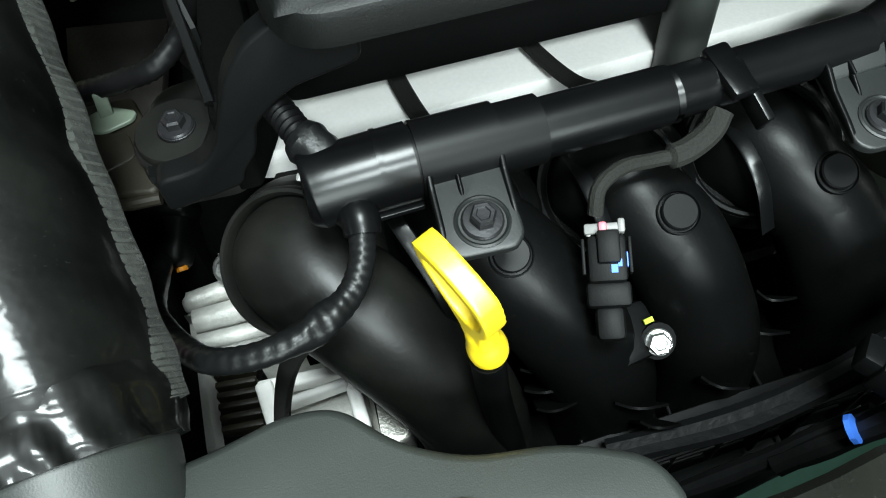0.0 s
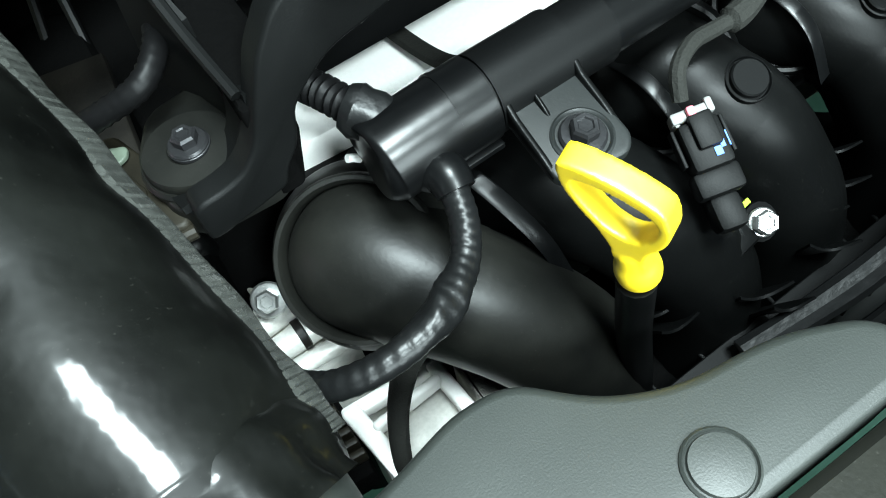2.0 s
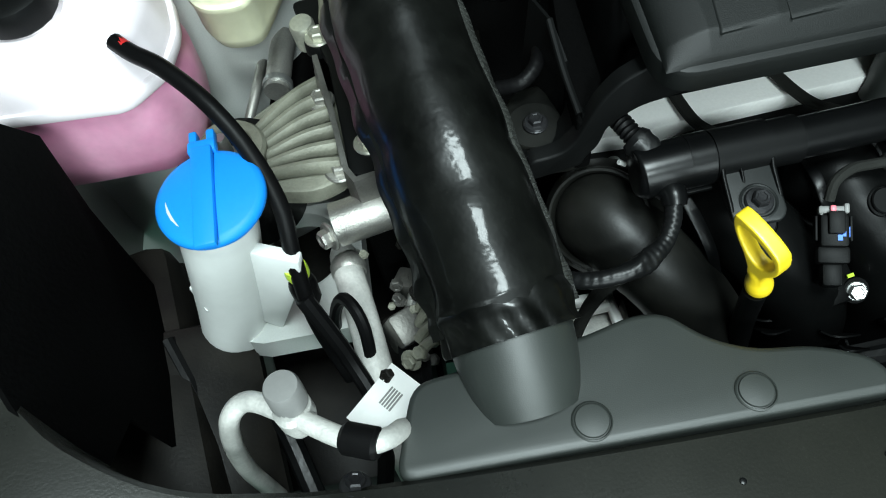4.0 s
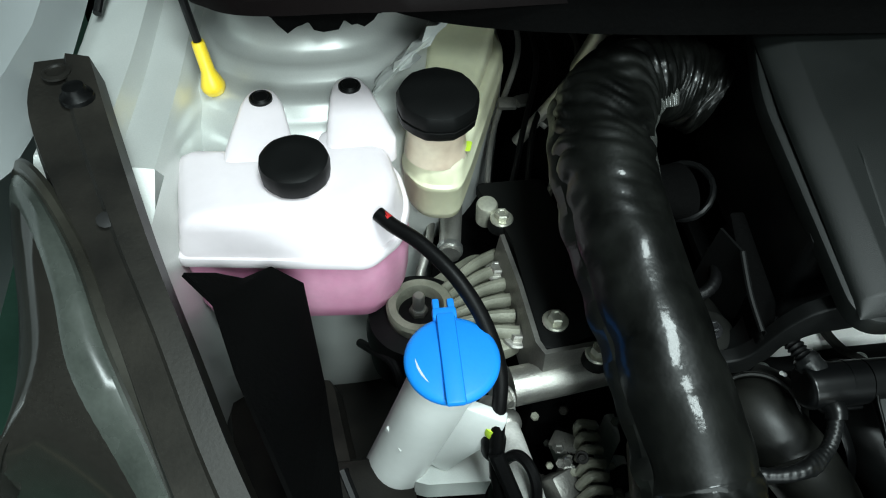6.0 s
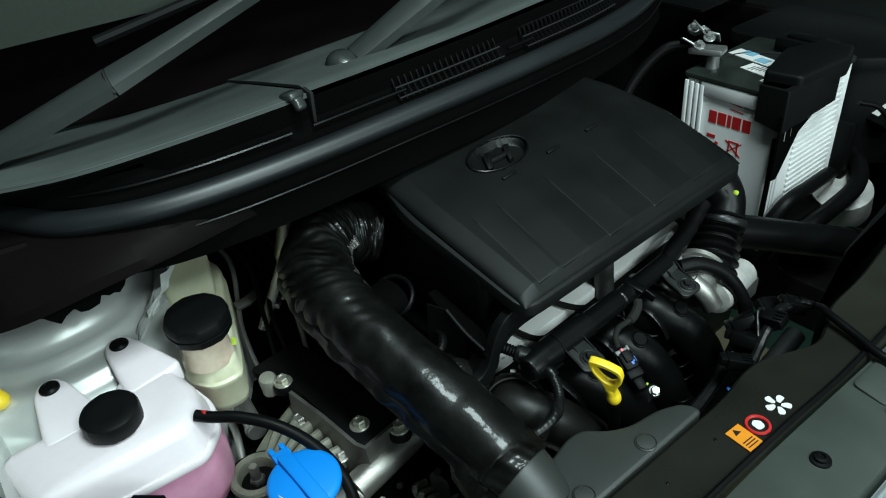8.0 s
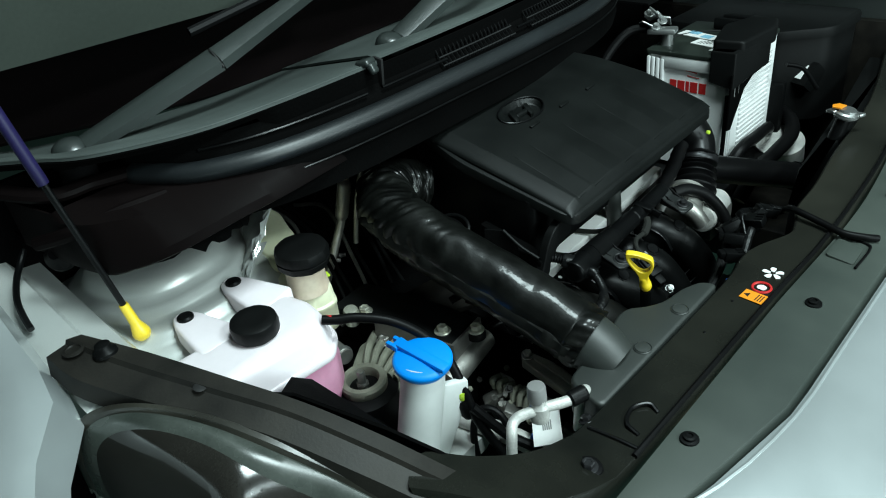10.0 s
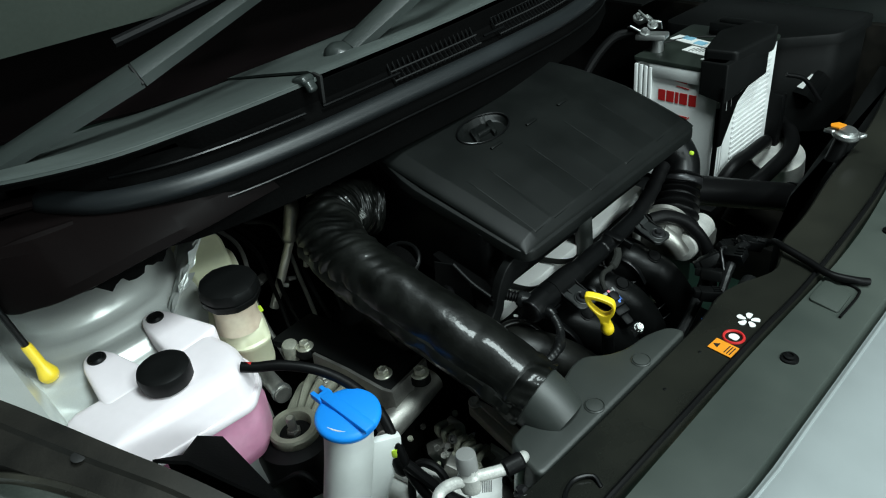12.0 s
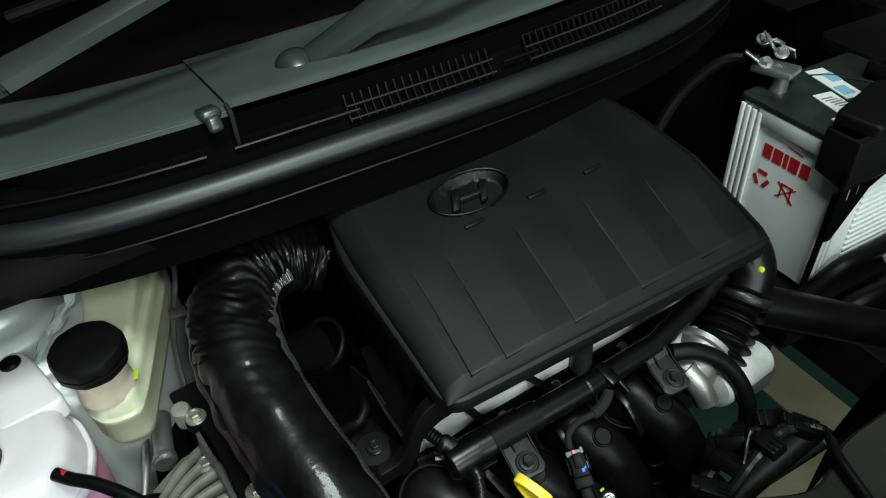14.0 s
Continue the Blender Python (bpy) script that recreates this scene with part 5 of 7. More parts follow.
outl = bag([(0.0050, 0.008, 0), (0.0056, 0.016, 0), (0.0085, 0.0245, 0), (0.0135, 0.0330, 0), (0.0163, 0.0410, 0), (0.0165, 0.0490, 0), (0.0140, 0.0538, 0), (0.0, 0.0562, 0), (-0.0140, 0.0538, 0), (-0.0165, 0.0490, 0), (-0.0163, 0.0410, 0), (-0.0135, 0.0330, 0), (-0.0085, 0.0245, 0), (-0.0056, 0.016, 0), (-0.0050, 0.008, 0)])
inl = bag([(0.0010, 0.0265, 0), (0.0050, 0.0285, 0), (0.0096, 0.0340, 0), (0.0127, 0.0405, 0), (0.0127, 0.0458, 0), (0.0096, 0.0487, 0), (0.0, 0.0505, 0), (-0.0096, 0.0487, 0), (-0.0127, 0.0458, 0), (-0.0127, 0.0405, 0), (-0.0096, 0.0340, 0), (-0.0050, 0.0285, 0), (-0.0010, 0.0265, 0)])
BACK = 0.93
join(bm, ring_band([(a, BACK * b) for a, b in outl], [(a, BACK * b) for a, b in inl], 0.0043))
handle = part("handle", bm, M_YELLOW, dip)
melt = handle.modifiers.new("melt", "REMESH")
melt.mode, melt.voxel_size, melt.use_smooth_shade = "VOXEL", 0.0006, True
ease = handle.modifiers.new("ease", "SMOOTH")
ease.factor, ease.iterations = 0.5, 12

# air cleaner housing under the engine cover, with its foot
air = thing("air_cleaner", (0.15, 0.3, 0.8), "black air cleaner housing below the engine cover", "air cleaner")
CZ = lambda x, y: 0.8945 + 0.035 * x + 0.262 * (y - 0.172)
bm = bmesh.new()
poly = rounded([(-0.006, 0.224), (0.345, 0.236), (0.335, 0.44), (0.004, 0.44)], 0.012)
slab(bm, poly, 0.812, lambda x, y: CZ(x, y) - 0.010, 0.001)
part("housing", bm, M_BLACK, air)
# arm: wall from the housing's corner to the foot, sweeping round the rubber mount
UP = pose(0, 0, 0, 90)
bm = bmesh.new()
arm = rounded([(-0.060, 0.7965), (-0.054, 0.7965), (-0.027, 0.8025), (-0.0248, 0.810), (-0.0185, 0.8175), (-0.0165, 0.824), (-0.0145, 0.833), (-0.007, 0.840), (0.003, 0.847), (0.030, 0.853), (0.030, 0.882), (0.004, 0.878), (-0.011, 0.869), (-0.0205, 0.856), (-0.027, 0.840), (-0.0325, 0.826), (-0.040, 0.818), (-0.048, 0.8155), (-0.060, 0.8145)], 0.005, 4)
slab(bm, arm, -0.203, -0.1925, 0.0018, 3, UP)
part("arm", bm, M_MATTE, air)
# trough behind the arm's edge, closed by a gusset and a side wall
bm = bmesh.new()
rows = []
for u in np.linspace(0, 1, 15):
    x0 = -0.0275 - 0.004 * u - 0.031 * u ** 3
    z0 = 0.842 - 0.030 * math.sin(u * math.pi / 2)
    rows.append([(x0, 0.199, z0), (x0 - 0.0010, 0.206, z0 - 0.002), (x0 - 0.0015, 0.216 - 0.004 * u, z0 - 0.004), (x0 - 0.002, 0.226 - 0.010 * u, z0 - 0.006)])
sheet(bm, rows, 0.003)
part("fillet", bm, M_MATTE, air)
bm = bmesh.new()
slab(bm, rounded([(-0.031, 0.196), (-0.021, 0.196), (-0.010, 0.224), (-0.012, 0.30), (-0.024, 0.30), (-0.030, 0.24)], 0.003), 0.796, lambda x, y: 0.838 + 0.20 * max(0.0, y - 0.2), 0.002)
part("side_wall", bm, M_FOAM_SHADE, air)
bm = bmesh.new()
tube(bm, [(-0.029, 0.201, 0.841), (-0.0325, 0.226, 0.852), (-0.036, 0.250, 0.870)], 0.0022, 8, 6)
part("rib", bm, M_MATTE, air)
bm = bmesh.new()
rows = [[(-0.0305, 0.228, 0.806), (-0.0305, 0.232, 0.852)], [(-0.036, 0.250, 0.806), (-0.036, 0.250, 0.869)], [(-0.048, 0.274, 0.806), (-0.042, 0.276, 0.866)]]
sheet(bm, rows, 0.002)
part("gusset", bm, M_MATTE, air)
bm = bmesh.new()
slab(bm, rounded([(-0.066, 0.206), (-0.058, 0.197), (-0.026, 0.196), (-0.022, 0.226), (-0.030, 0.262), (-0.058, 0.258), (-0.070, 0.234)], 0.008), 0.794, 0.8075, 0.003, 3)
part("foot", bm, M_CAPDUST, air)
bm = bmesh.new()
lathe(bm, [(0.0170, -0.004), (0.0196, -0.001), (0.0198, 0.0020), (0.0186, 0.0036), (0.0178, 0.0034), (0.0180, 0.0058), (0.0172, 0.0072), (0.0080, 0.0076), (0.0072, 0.0066)], (-0.0500, 0.2220, 0.8065), (0, -0.05, 1), 48)
part("grommet", bm, M_CAPDUST, air, "round black rubber mount")
bm = bmesh.new()
lathe(bm, [(0.0078, 0.0), (0.0078, 0.0012), (0.0070, 0.0016), (0.004, 0.0016)], (-0.0495, 0.2218, 0.8138), (0, -0.05, 1), 28)
part("washer", bm, M_DARKBOLT, air)
bolt(air, (-0.0495, 0.2217, 0.8150), (0, -0.05, 1), 0.0082, M_DARKBOLT)
# steel bracket the foot is bolted to
mbr = thing("mounting_bracket", (-0.08, 0.23, 0.79), "dusty brown steel bracket under the air cleaner's rubber mount", "bracket")
bm = bmesh.new()
slab(bm, rounded([(-0.108, 0.262), (-0.072, 0.262), (-0.064, 0.236), (-0.060, 0.206), (-0.064, 0.2005), (-0.082, 0.2035), (-0.098, 0.222)], 0.004), 0.796, 0.8025, 0.002, 3)
slab(bm, rounded([(-0.090, 0.242), (-0.074, 0.238), (-0.070, 0.222), (-0.086, 0.216)], 0.004), 0.8022, 0.8034, 0.001)
part("plate", bm, M_BRACKET, mbr)
bm = bmesh.new()
tube(bm, [(-0.098, 0.221, 0.797), (-0.082, 0.2030, 0.7975), (-0.063, 0.2005, 0.7975)], 0.0028, 10, 6)
part("rolled_edge", bm, M_BRACKET, mbr)
bm = bmesh.new()
slab(bm, rounded([(-0.092, 0.251), (-0.082, 0.2555), (-0.069, 0.2485), (-0.071, 0.243), (-0.084, 0.2385), (-0.093, 0.243)], 0.004), 0.8035, 0.8052, 0.0008, 3)
box(bm, (-0.0815, 0.250, 0.8105), (0.006, 0.003, 0.014), (0, 8, 10), 0.001)
part("clip", bm, M_CLIP, mbr, "pale green-grey clip")

pipe = thing("vacuum_hose", (-0.08, 0.28, 0.79), "black sleeved hose beside the air cleaner", "hose")
bm = bmesh.new()
tube(bm, [(-0.118, 0.275, 0.800), (-0.103, 0.264, 0.808), (-0.086, 0.256, 0.815), (-0.068, 0.249, 0.822), (-0.052, 0.246, 0.828), (-0.040, 0.258, 0.832), (-0.034, 0.285, 0.830)], 0.0048, 12, 10, wrinkle=lambda u, a: 0.0003 * math.sin(u * 160))
part("hose", bm, M_RUBBER, pipe)
bm = bmesh.new()
slab(bm, [(-0.115, 0.29), (-0.07, 0.27), (-0.062, 0.36), (-0.12, 0.37)], 0.765, lambda x, y: 0.772, 0.002)
part("shield", bm, M_DUSTY, pipe, "grey plate beneath the hose")

# engine cover
cov = thing("engine_cover", (0.17, 0.3, 0.85), "dark grey grained plastic engine cover with pressed ribs", "engine cover")
outline = rounded([(0.001, 0.1695), (0.365, 0.1685), (0.370, 0.28), (0.352, 0.36), (0.326, 0.428), (0.0, 0.424), (-0.014, 0.34)], 0.022, 8)
bm = bmesh.new()
slab(bm, outline, lambda x, y: CZ(x, y) - 0.0150, lambda x, y: CZ(x, y) - 0.002, 0.003)
part("rim", bm, M_COVER, cov)
# pressed bands: shallow trays with a sharp side, closed at the front and fading towards the ridge
BANDS = [(0.031, 0.060), (0.065, 0.106), (0.136, 0.173), (0.210, 0.246), (0.279, 0.317), (0.349, 0.372)]


def side_x(y):
    """The lid's own left and right edges at a depth."""
    left = 0.004 - 0.010 * min(1.0, max(0.0, (y - 0.172) / 0.15))
    right = float(np.interp(y, [0.17, 0.28, 0.36, 0.424], [0.361, 0.364, 0.349, 0.324]))
    return left, right


def crown(x, y, x0):
    """Height of the crowned lid at a place; x0 is the place's column at the front edge."""
    lo, hi = side_x(y)
    ex = min((x - lo) / 0.022, (hi - x) / 0.014)
    ey = min((y - 0.173) / 0.010, (0.424 - y) / 0.008)
    k = max(0.0, min(1.0, ex)) ** 0.5 * max(0.0, min(1.0, ey)) ** 0.5
    z = 0.0105 * k + 0.004 * math.sin(math.pi * min(1, max(0, (y - 0.17) / 0.25)))
    run = max(0.0, min(1.0, (0.285 - y) / 0.06)) * max(0.0, min(1.0, (y - 0.1805) / 0.0015))
    if run > 0 and ex > 0.6:
        for xa, xb in BANDS:
            if xa < x0 < xb:
                z -= 0.0024 * run * min(1.0, (x0 - xa) / 0.0009) * (xb - x0) / (xb - xa) + 0.0034 * run * max(0.0, 1 - (x0 - xa) / 0.0011)
    ell = math.hypot((x - 0.126) / 0.0425, (y - 0.341) / 0.0235)
    if ell < 1:
        z -= 0.008 * min(1, (1 - ell) * 7)
    return CZ(x, y) - 0.003 + z


rows = []
for y in np.concatenate([np.linspace(0.173, 0.1845, 14), np.linspace(0.187, 0.424, 96)]):
    lo, hi = side_x(y)
    row = []
    for u in np.linspace(0, 1, 460):
        x0 = 0.004 + 0.357 * u
        lean = 0.085 * min(0.1, y - 0.173) * min(1.0, u / 0.06, (1 - u) / 0.06)
        x = lo + (hi - lo) * u + lean
        row.append((x, y, crown(x, y, x0)))
    rows.append(row)
bm = bmesh.new()
sheet(bm, rows)
part("lid", bm, M_COVER, cov, smooth=40)
BADGE = lambda a, k=1.0: (0.126 + 0.0425 * k * math.cos(a), 0.341 + 0.0235 * k * math.sin(a))
bm = bmesh.new()
pts = []
for a in np.linspace(0, 2 * math.pi, 41):
    bx, by = BADGE(a)
    pts.append((bx, by, CZ(bx, by) + 0.0122))
tube(bm, pts, 0.0013, 8, 1, caps=False)
part("badge_ring", bm, M_GLOSS, cov, "moulded oval ring")
# slanting monogram of two uprights and a bar inside the oval
for pl in ([(0.101, 0.330), (0.110, 0.330), (0.122, 0.352), (0.113, 0.354)], [(0.132, 0.328), (0.141, 0.330), (0.152, 0.351), (0.143, 0.353)], [(0.114, 0.3385), (0.138, 0.3375), (0.140, 0.3435), (0.116, 0.3445)]):
    bm = bmesh.new()
    slab(bm, rounded(pl, 0.003), lambda x, y: CZ(x, y) + 0.0, lambda x, y: CZ(x, y) + 0.0088, 0.0012)
    part("badge_bar", bm, M_COVER, cov)
for x, y in ((0.111, 0.306), (0.183, 0.308), (0.250, 0.309)):
    bm = bmesh.new()
    box(bm, (x, y, CZ(x, y) + 0.0122), (0.022, 0.0042, 0.003), (14.5, 0, 4), 0.0008)
    part("raised_mark", bm, M_COVER, cov)

# ---- intake duct and hose ----
snout = thing("intake_duct", (-0.02, 0.05, 0.74), "grey grained plastic intake duct with two round clips", "air duct")
bm = bmesh.new()
poly = rounded([(-0.165, 0.0245), (0.094, 0.0245), (0.088, 0.044), (0.062, 0.056), (0.030, 0.060), (0.010, 0.070), (-0.008, 0.089), (-0.026, 0.091), (-0.055, 0.084), (-0.075, 0.082), (-0.15, 0.075)], 0.012)
slab(bm, poly, 0.755, 0.8, 0.004, 3)
part("shell", bm, M_DUCT, snout)
bm = bmesh.new()
tube(bm, [(-0.093, 0.090, 0.808), (-0.091, 0.072, 0.799), (-0.089, 0.054, 0.788)], lambda u: 0.0335 - 0.007 * u * u, 32, 8)
part("spigot", bm, M_DUCT, snout)
for x, y in ((-0.062, 0.037), (0.022, 0.037)):
    bm = bmesh.new()
    lathe(bm, [(0.0105, -0.002), (0.0105, 0.0008), (0.0098, 0.0014), (0.0093, 0.0004), (0.0088, 0.0006), (0.0084, 0.0018), (0.004, 0.0024)], (x, y, 0.8), seg=28)
    part("clip", bm, M_DUCT, snout, "round clip head")

hose = thing("intake_hose", (-0.11, 0.25, 0.8), "wrinkled black vinyl-sleeved intake hose with a crimped seam", "hose")
HP = [(-0.010, 0.416, 0.876), (-0.030, 0.424, 0.885), (-0.062, 0.420, 0.897), (-0.098, 0.396, 0.904), (-0.120, 0.357, 0.903), (-0.1265, 0.31, 0.894), (-0.123, 0.26, 0.878), (-0.114, 0.21, 0.860), (-0.1045, 0.16, 0.840), (-0.0965, 0.115, 0.820), (-0.0930, 0.090, 0.8095)]
random.seed(5)
puck = [(random.uniform(0, 0.45), random.uniform(0, 6.28), random.uniform(0.012, 0.03), random.uniform(0.3, 0.7), random.uniform(-0.0045, 0.003)) for _ in range(80)]
dent = [(random.uniform(0.4, 1), random.uniform(0, 6.28), random.uniform(0.012, 0.04), random.uniform(0.18, 0.6), random.uniform(-0.0024, 0.0012)) for _ in range(130)]


def crinkle(u, a):
    s = 0.0
    for pu, pa, du, da, h in puck + dent:
        d = (a - pa + math.pi) % (2 * math.pi) - math.pi
        s += h * math.exp(-((u - pu) / du) ** 2 - (d / da) ** 2)
    if u < 0.62:
        fade = min(1, (0.62 - u) * 5)
        w1 = u * 105 + 1.6 * math.sin(a + 0.6) + 1.1 * math.sin(2 * a + u * 17) + 0.6 * math.sin(5 * a + u * 31)
        s += 0.0062 * (abs(math.sin(w1)) ** 0.8 - 0.6) * fade * (0.62 + 0.38 * math.sin(a * 2 + u * 14 + 1)) * (0.7 + 0.3 * math.sin(a * 3 - u * 23))
        s += 0.0012 * (abs(math.sin(w1 * 1.6 + 2 * a)) ** 0.8 - 0.6) * fade
    return s * min(1, max(0, (0.97 - u) / 0.05))


bm = bmesh.new()
tube(bm, HP, lambda u: 0.0375 - 0.003 * math.exp(-(u / 0.12) ** 2) - 0.003 * min(1, max(0, (u - 0.93) / 0.03)), 72, 30, wrinkle=crinkle)
part("sleeve", bm, M_VINYL, hose, smooth=60)
# crimped seam along the hose's engine side: a flat welded strip with slanting ticks
line = spline(HP, 16)


def seam(side, start, tick, wave):
    bm = bmesh.new()
    rows = []
    fine = [line[k].lerp(line[k + 1], f / 4) for k in range(start, len(line) - 4) for f in range(4)]
    for i in range(1, len(fine) - 1):
        t = (fine[i + 1] - fine[i - 1]).normalized()
        s = Vector((0, 0, 1)).cross(t).normalized() * side
        up = Vector((0, 0, 1)) - t * t.z
        up.normalize()
        q = wave * math.sin(i * 0.13) * math.sin(i * 0.031 + 1)
        o = fine[i] + s * 0.0345
        k = tick * (1 if i % 5 == 0 else 0)
        rows.append([o + up * 0.011 - s * 0.002, o + s * (0.0022 + q * 0.3 - k) + up * 0.008, o + s * (0.0062 + q) + up * (0.001 - k), o + s * (0.0066 + q) - up * 0.0005, o + s * 0.002 - up * 0.004])
    sheet(bm, rows)
    return bm


part("seam", seam(1, 36, 0.0008, 0.0008), M_SEAM, hose, "crimped shiny seam", smooth=25)
part("seam", seam(-1, 60, 0.0, 0.0018), M_VINYL, hose, smooth=25)
bm = bmesh.new()
tube(bm, [(-0.0955, 0.1085, 0.8170), (-0.0948, 0.104, 0.8152), (-0.0940, 0.098, 0.8126), (-0.0930, 0.0905, 0.8095), (-0.0923, 0.0855, 0.8075)], lambda u: 0.0362 + 0.0014 * min(1, u * 3) - 0.001 * u, 96, 8, wrinkle=lambda u, a: (0.0012 * math.sin(a * 9 + 2.5 * math.sin(a * 2) + u * 2) + 0.0006 * math.sin(a * 19 + u * 5)) * (0.15 + u) + 0.0008 * math.sin(a * 3 + u * 9))
part("cuff", bm, M_VINYL, hose, "bunched cuff over the duct", smooth=60)
# resonator beside the hose
res = thing("resonator", (-0.04, 0.30, 0.83), "matt black resonator stub beside the hose", "air duct")
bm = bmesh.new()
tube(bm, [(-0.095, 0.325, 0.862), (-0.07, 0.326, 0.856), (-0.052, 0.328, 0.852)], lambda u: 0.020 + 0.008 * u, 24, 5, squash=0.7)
part("stub", bm, M_FOAM_SHADE, res)
bm = bmesh.new()
tube(bm, [(-0.05 + 0.019 * math.cos(a), 0.330 + 0.029 * math.sin(a), 0.852 + 0.012 * math.cos(a)) for a in np.linspace(0, 2 * math.pi, 21)], 0.0028, 8, 1, caps=False)
part("rim", bm, M_BLACK, res)

# ---- coolant reservoir ----
tank = thing("coolant_reservoir", (-0.36, 0.33, 0.78), "white translucent coolant reservoir with pink coolant inside", "coolant tank")
top = rounded([(-0.446, 0.366), (-0.433, 0.290), (-0.304, 0.284), (-0.283, 0.306), (-0.278, 0.335), (-0.284, 0.366), (-0.303, 0.395), (-0.335, 0.392), (-0.345, 0.366)], 0.008)


def grow(poly, d):
    cx, cy = sum(p[0] for p in poly) / len(poly), sum(p[1] for p in poly) / len(poly)
    return [(x + d * (x - cx) / math.hypot(x - cx, y - cy), y + d * (y - cy) / math.hypot(x - cx, y - cy)) for x, y in poly]


def loft(bm, layers):
    rings = [[bm.verts.new((x, y, z)) for x, y in poly] for poly, z in layers]
    for a, b in zip(rings, rings[1:]):
        for k in range(len(a)):
            j = (k + 1) % len(a)
            bm.faces.new((a[k], a[j], b[j], b[k]))
    bm.faces.new(rings[0])
    bm.faces.new(rings[-1])
    return bm


bm = bmesh.new()
loft(bm, [(grow(top, 0.006), 0.838), (grow(top, 0.0055), 0.848), (grow(top, 0.003), 0.852), (grow(top, 0.001), 0.866), (grow(top, -0.003), 0.8735), (grow(top, -0.010), 0.877), (grow(top, -0.03), 0.8775)])
part("upper_half", bm, M_TANK, tank, smooth=50)
bm = bmesh.new()
loft(bm, [(grow(top, 0.0095), 0.834), (grow(top, 0.0105), 0.836), (grow(top, 0.0105), 0.841), (grow(top, 0.0095), 0.843)])
part("weld_flange", bm, M_TANK, tank)
bm = bmesh.new()
belly = [(x + 0.007 * min(1, max(0, (x + 0.32) / 0.03)), y) for x, y in top]
loft(bm, [(grow(belly, -0.025), 0.75), (grow(belly, -0.012), 0.752), (grow(belly, -0.004), 0.76), (grow(belly, 0.002), 0.78), (grow(belly, 0.003), 0.815), (grow(top, 0.005), 0.834)])
part("lower_half", bm, M_PINK, tank, "lower half tinted pink by coolant", smooth=50)
for (hx, hy), (bx, by) in (((-0.386, 0.422), (-0.383, 0.36)), ((-0.314, 0.436), (-0.305, 0.375))):
    d = Vector((hx - bx, hy - by)).normalized()
    s = Vector((-d.y, d.x)) * 0.0165
    e = Vector((hx, hy)) + d * 0.008
    pl = [(bx - s.x * 1.9, by - s.y * 1.9 - 0.012), (hx - s.x, hy - s.y), (e.x + d.x * 0.008 - s.x * 0.5, e.y + d.y * 0.008 - s.y * 0.5), (e.x + d.x * 0.008 + s.x * 0.5, e.y + d.y * 0.008 + s.y * 0.5), (hx + s.x, hy + s.y), (bx + s.x * 1.7, by + s.y * 1.7 - 0.012)]
    bm = bmesh.new()
    slab(bm, rounded(pl, 0.012, 8), 0.858, lambda x, y: 0.8785 + 0.03 * (y - 0.36), 0.004, 3)
    part("mounting_tab", bm, M_TANK, tank)
    bm = bmesh.new()
    lathe(bm, [(0.0095, 0), (0.0095, 0.003), (0.0085, 0.004), (0.0072, 0.003), (0.006, 0.0042)], (hx, hy, 0.8795), (0, -0.03, 1), 20)
    part("tab_bolt", bm, M_BLACK, tank, "round black fixing")
bm = bmesh.new()
lathe(bm, [(0.022, 0), (0.022, 0.012)], (-0.349, 0.331, 0.874), seg=24)
part("filler_neck", bm, M_TANK, tank)
bm = bmesh.new()
lathe(bm, [(0.0238, 0), (0.0252, 0.002), (0.0257, 0.0130), (0.0247, 0.0172), (0.0215, 0.0190), (0.012, 0.0184), (0.0, 0.0182)], (-0.352, 0.331, 0.88), (0, -0.05, 1), 48, wave=lambda a: 0.018 * max(0, math.sin(a * 9)) ** 2)
part("cap", bm, M_MATTE, tank, "round black ribbed cap")

# ---- brake fluid reservoir ----
brake = thing("brake_reservoir", (-0.22, 0.43, 0.78), "yellowed translucent brake fluid reservoir", "fluid tank")
bm = bmesh.new()
bp = rounded([(-0.272, 0.392), (-0.256, 0.364), (-0.226, 0.362), (-0.216, 0.386), (-0.166, 0.535), (-0.176, 0.575), (-0.236, 0.57), (-0.262, 0.46)], 0.014)
loft(bm, [(grow(bp, -0.014), 0.785), (grow(bp, -0.004), 0.79), (bp, 0.80), (grow(bp, 0.001), 0.826), (grow(bp, 0.003), 0.828), (grow(bp, 0.003), 0.832), (grow(bp, 0.0), 0.834), (grow(bp, -0.001), 0.847), (grow(bp, -0.004), 0.853), (grow(bp, -0.010), 0.856)])
part("body", bm, M_BRAKE, brake, smooth=50)
bm = bmesh.new()
slab(bm, rounded([(-0.254, 0.440), (-0.210, 0.432), (-0.178, 0.53), (-0.188, 0.562), (-0.236, 0.556)], 0.012), 0.85, lambda x, y: 0.868 + 0.20 * max(0, y - 0.44), 0.006, 3)
part("rear_chamber", bm, M_BRAKE, brake, smooth=50)
bm = bmesh.new()
lathe(bm, [(0.0265, -0.034), (0.0255, -0.028), (0.024, -0.02), (0.024, 0.004), (0.023, 0.012)], (-0.244, 0.388, 0.885), (0, -0.05, 1), 32)
part("neck", bm, M_FLUID, brake, "filler neck tinted by fluid")
bm = bmesh.new()
lathe(bm, [(0.030, 0), (0.0315, 0.003), (0.032, 0.009), (0.0305, 0.0095), (0.0305, 0.011), (0.032, 0.0115), (0.032, 0.018), (0.030, 0.0225), (0.024, 0.0245), (0.01, 0.025)], (-0.244, 0.386, 0.889), (0.02, -0.06, 1), 72, wave=lambda a: 0.028 * max(0, math.sin(a * 9)) ** 2)
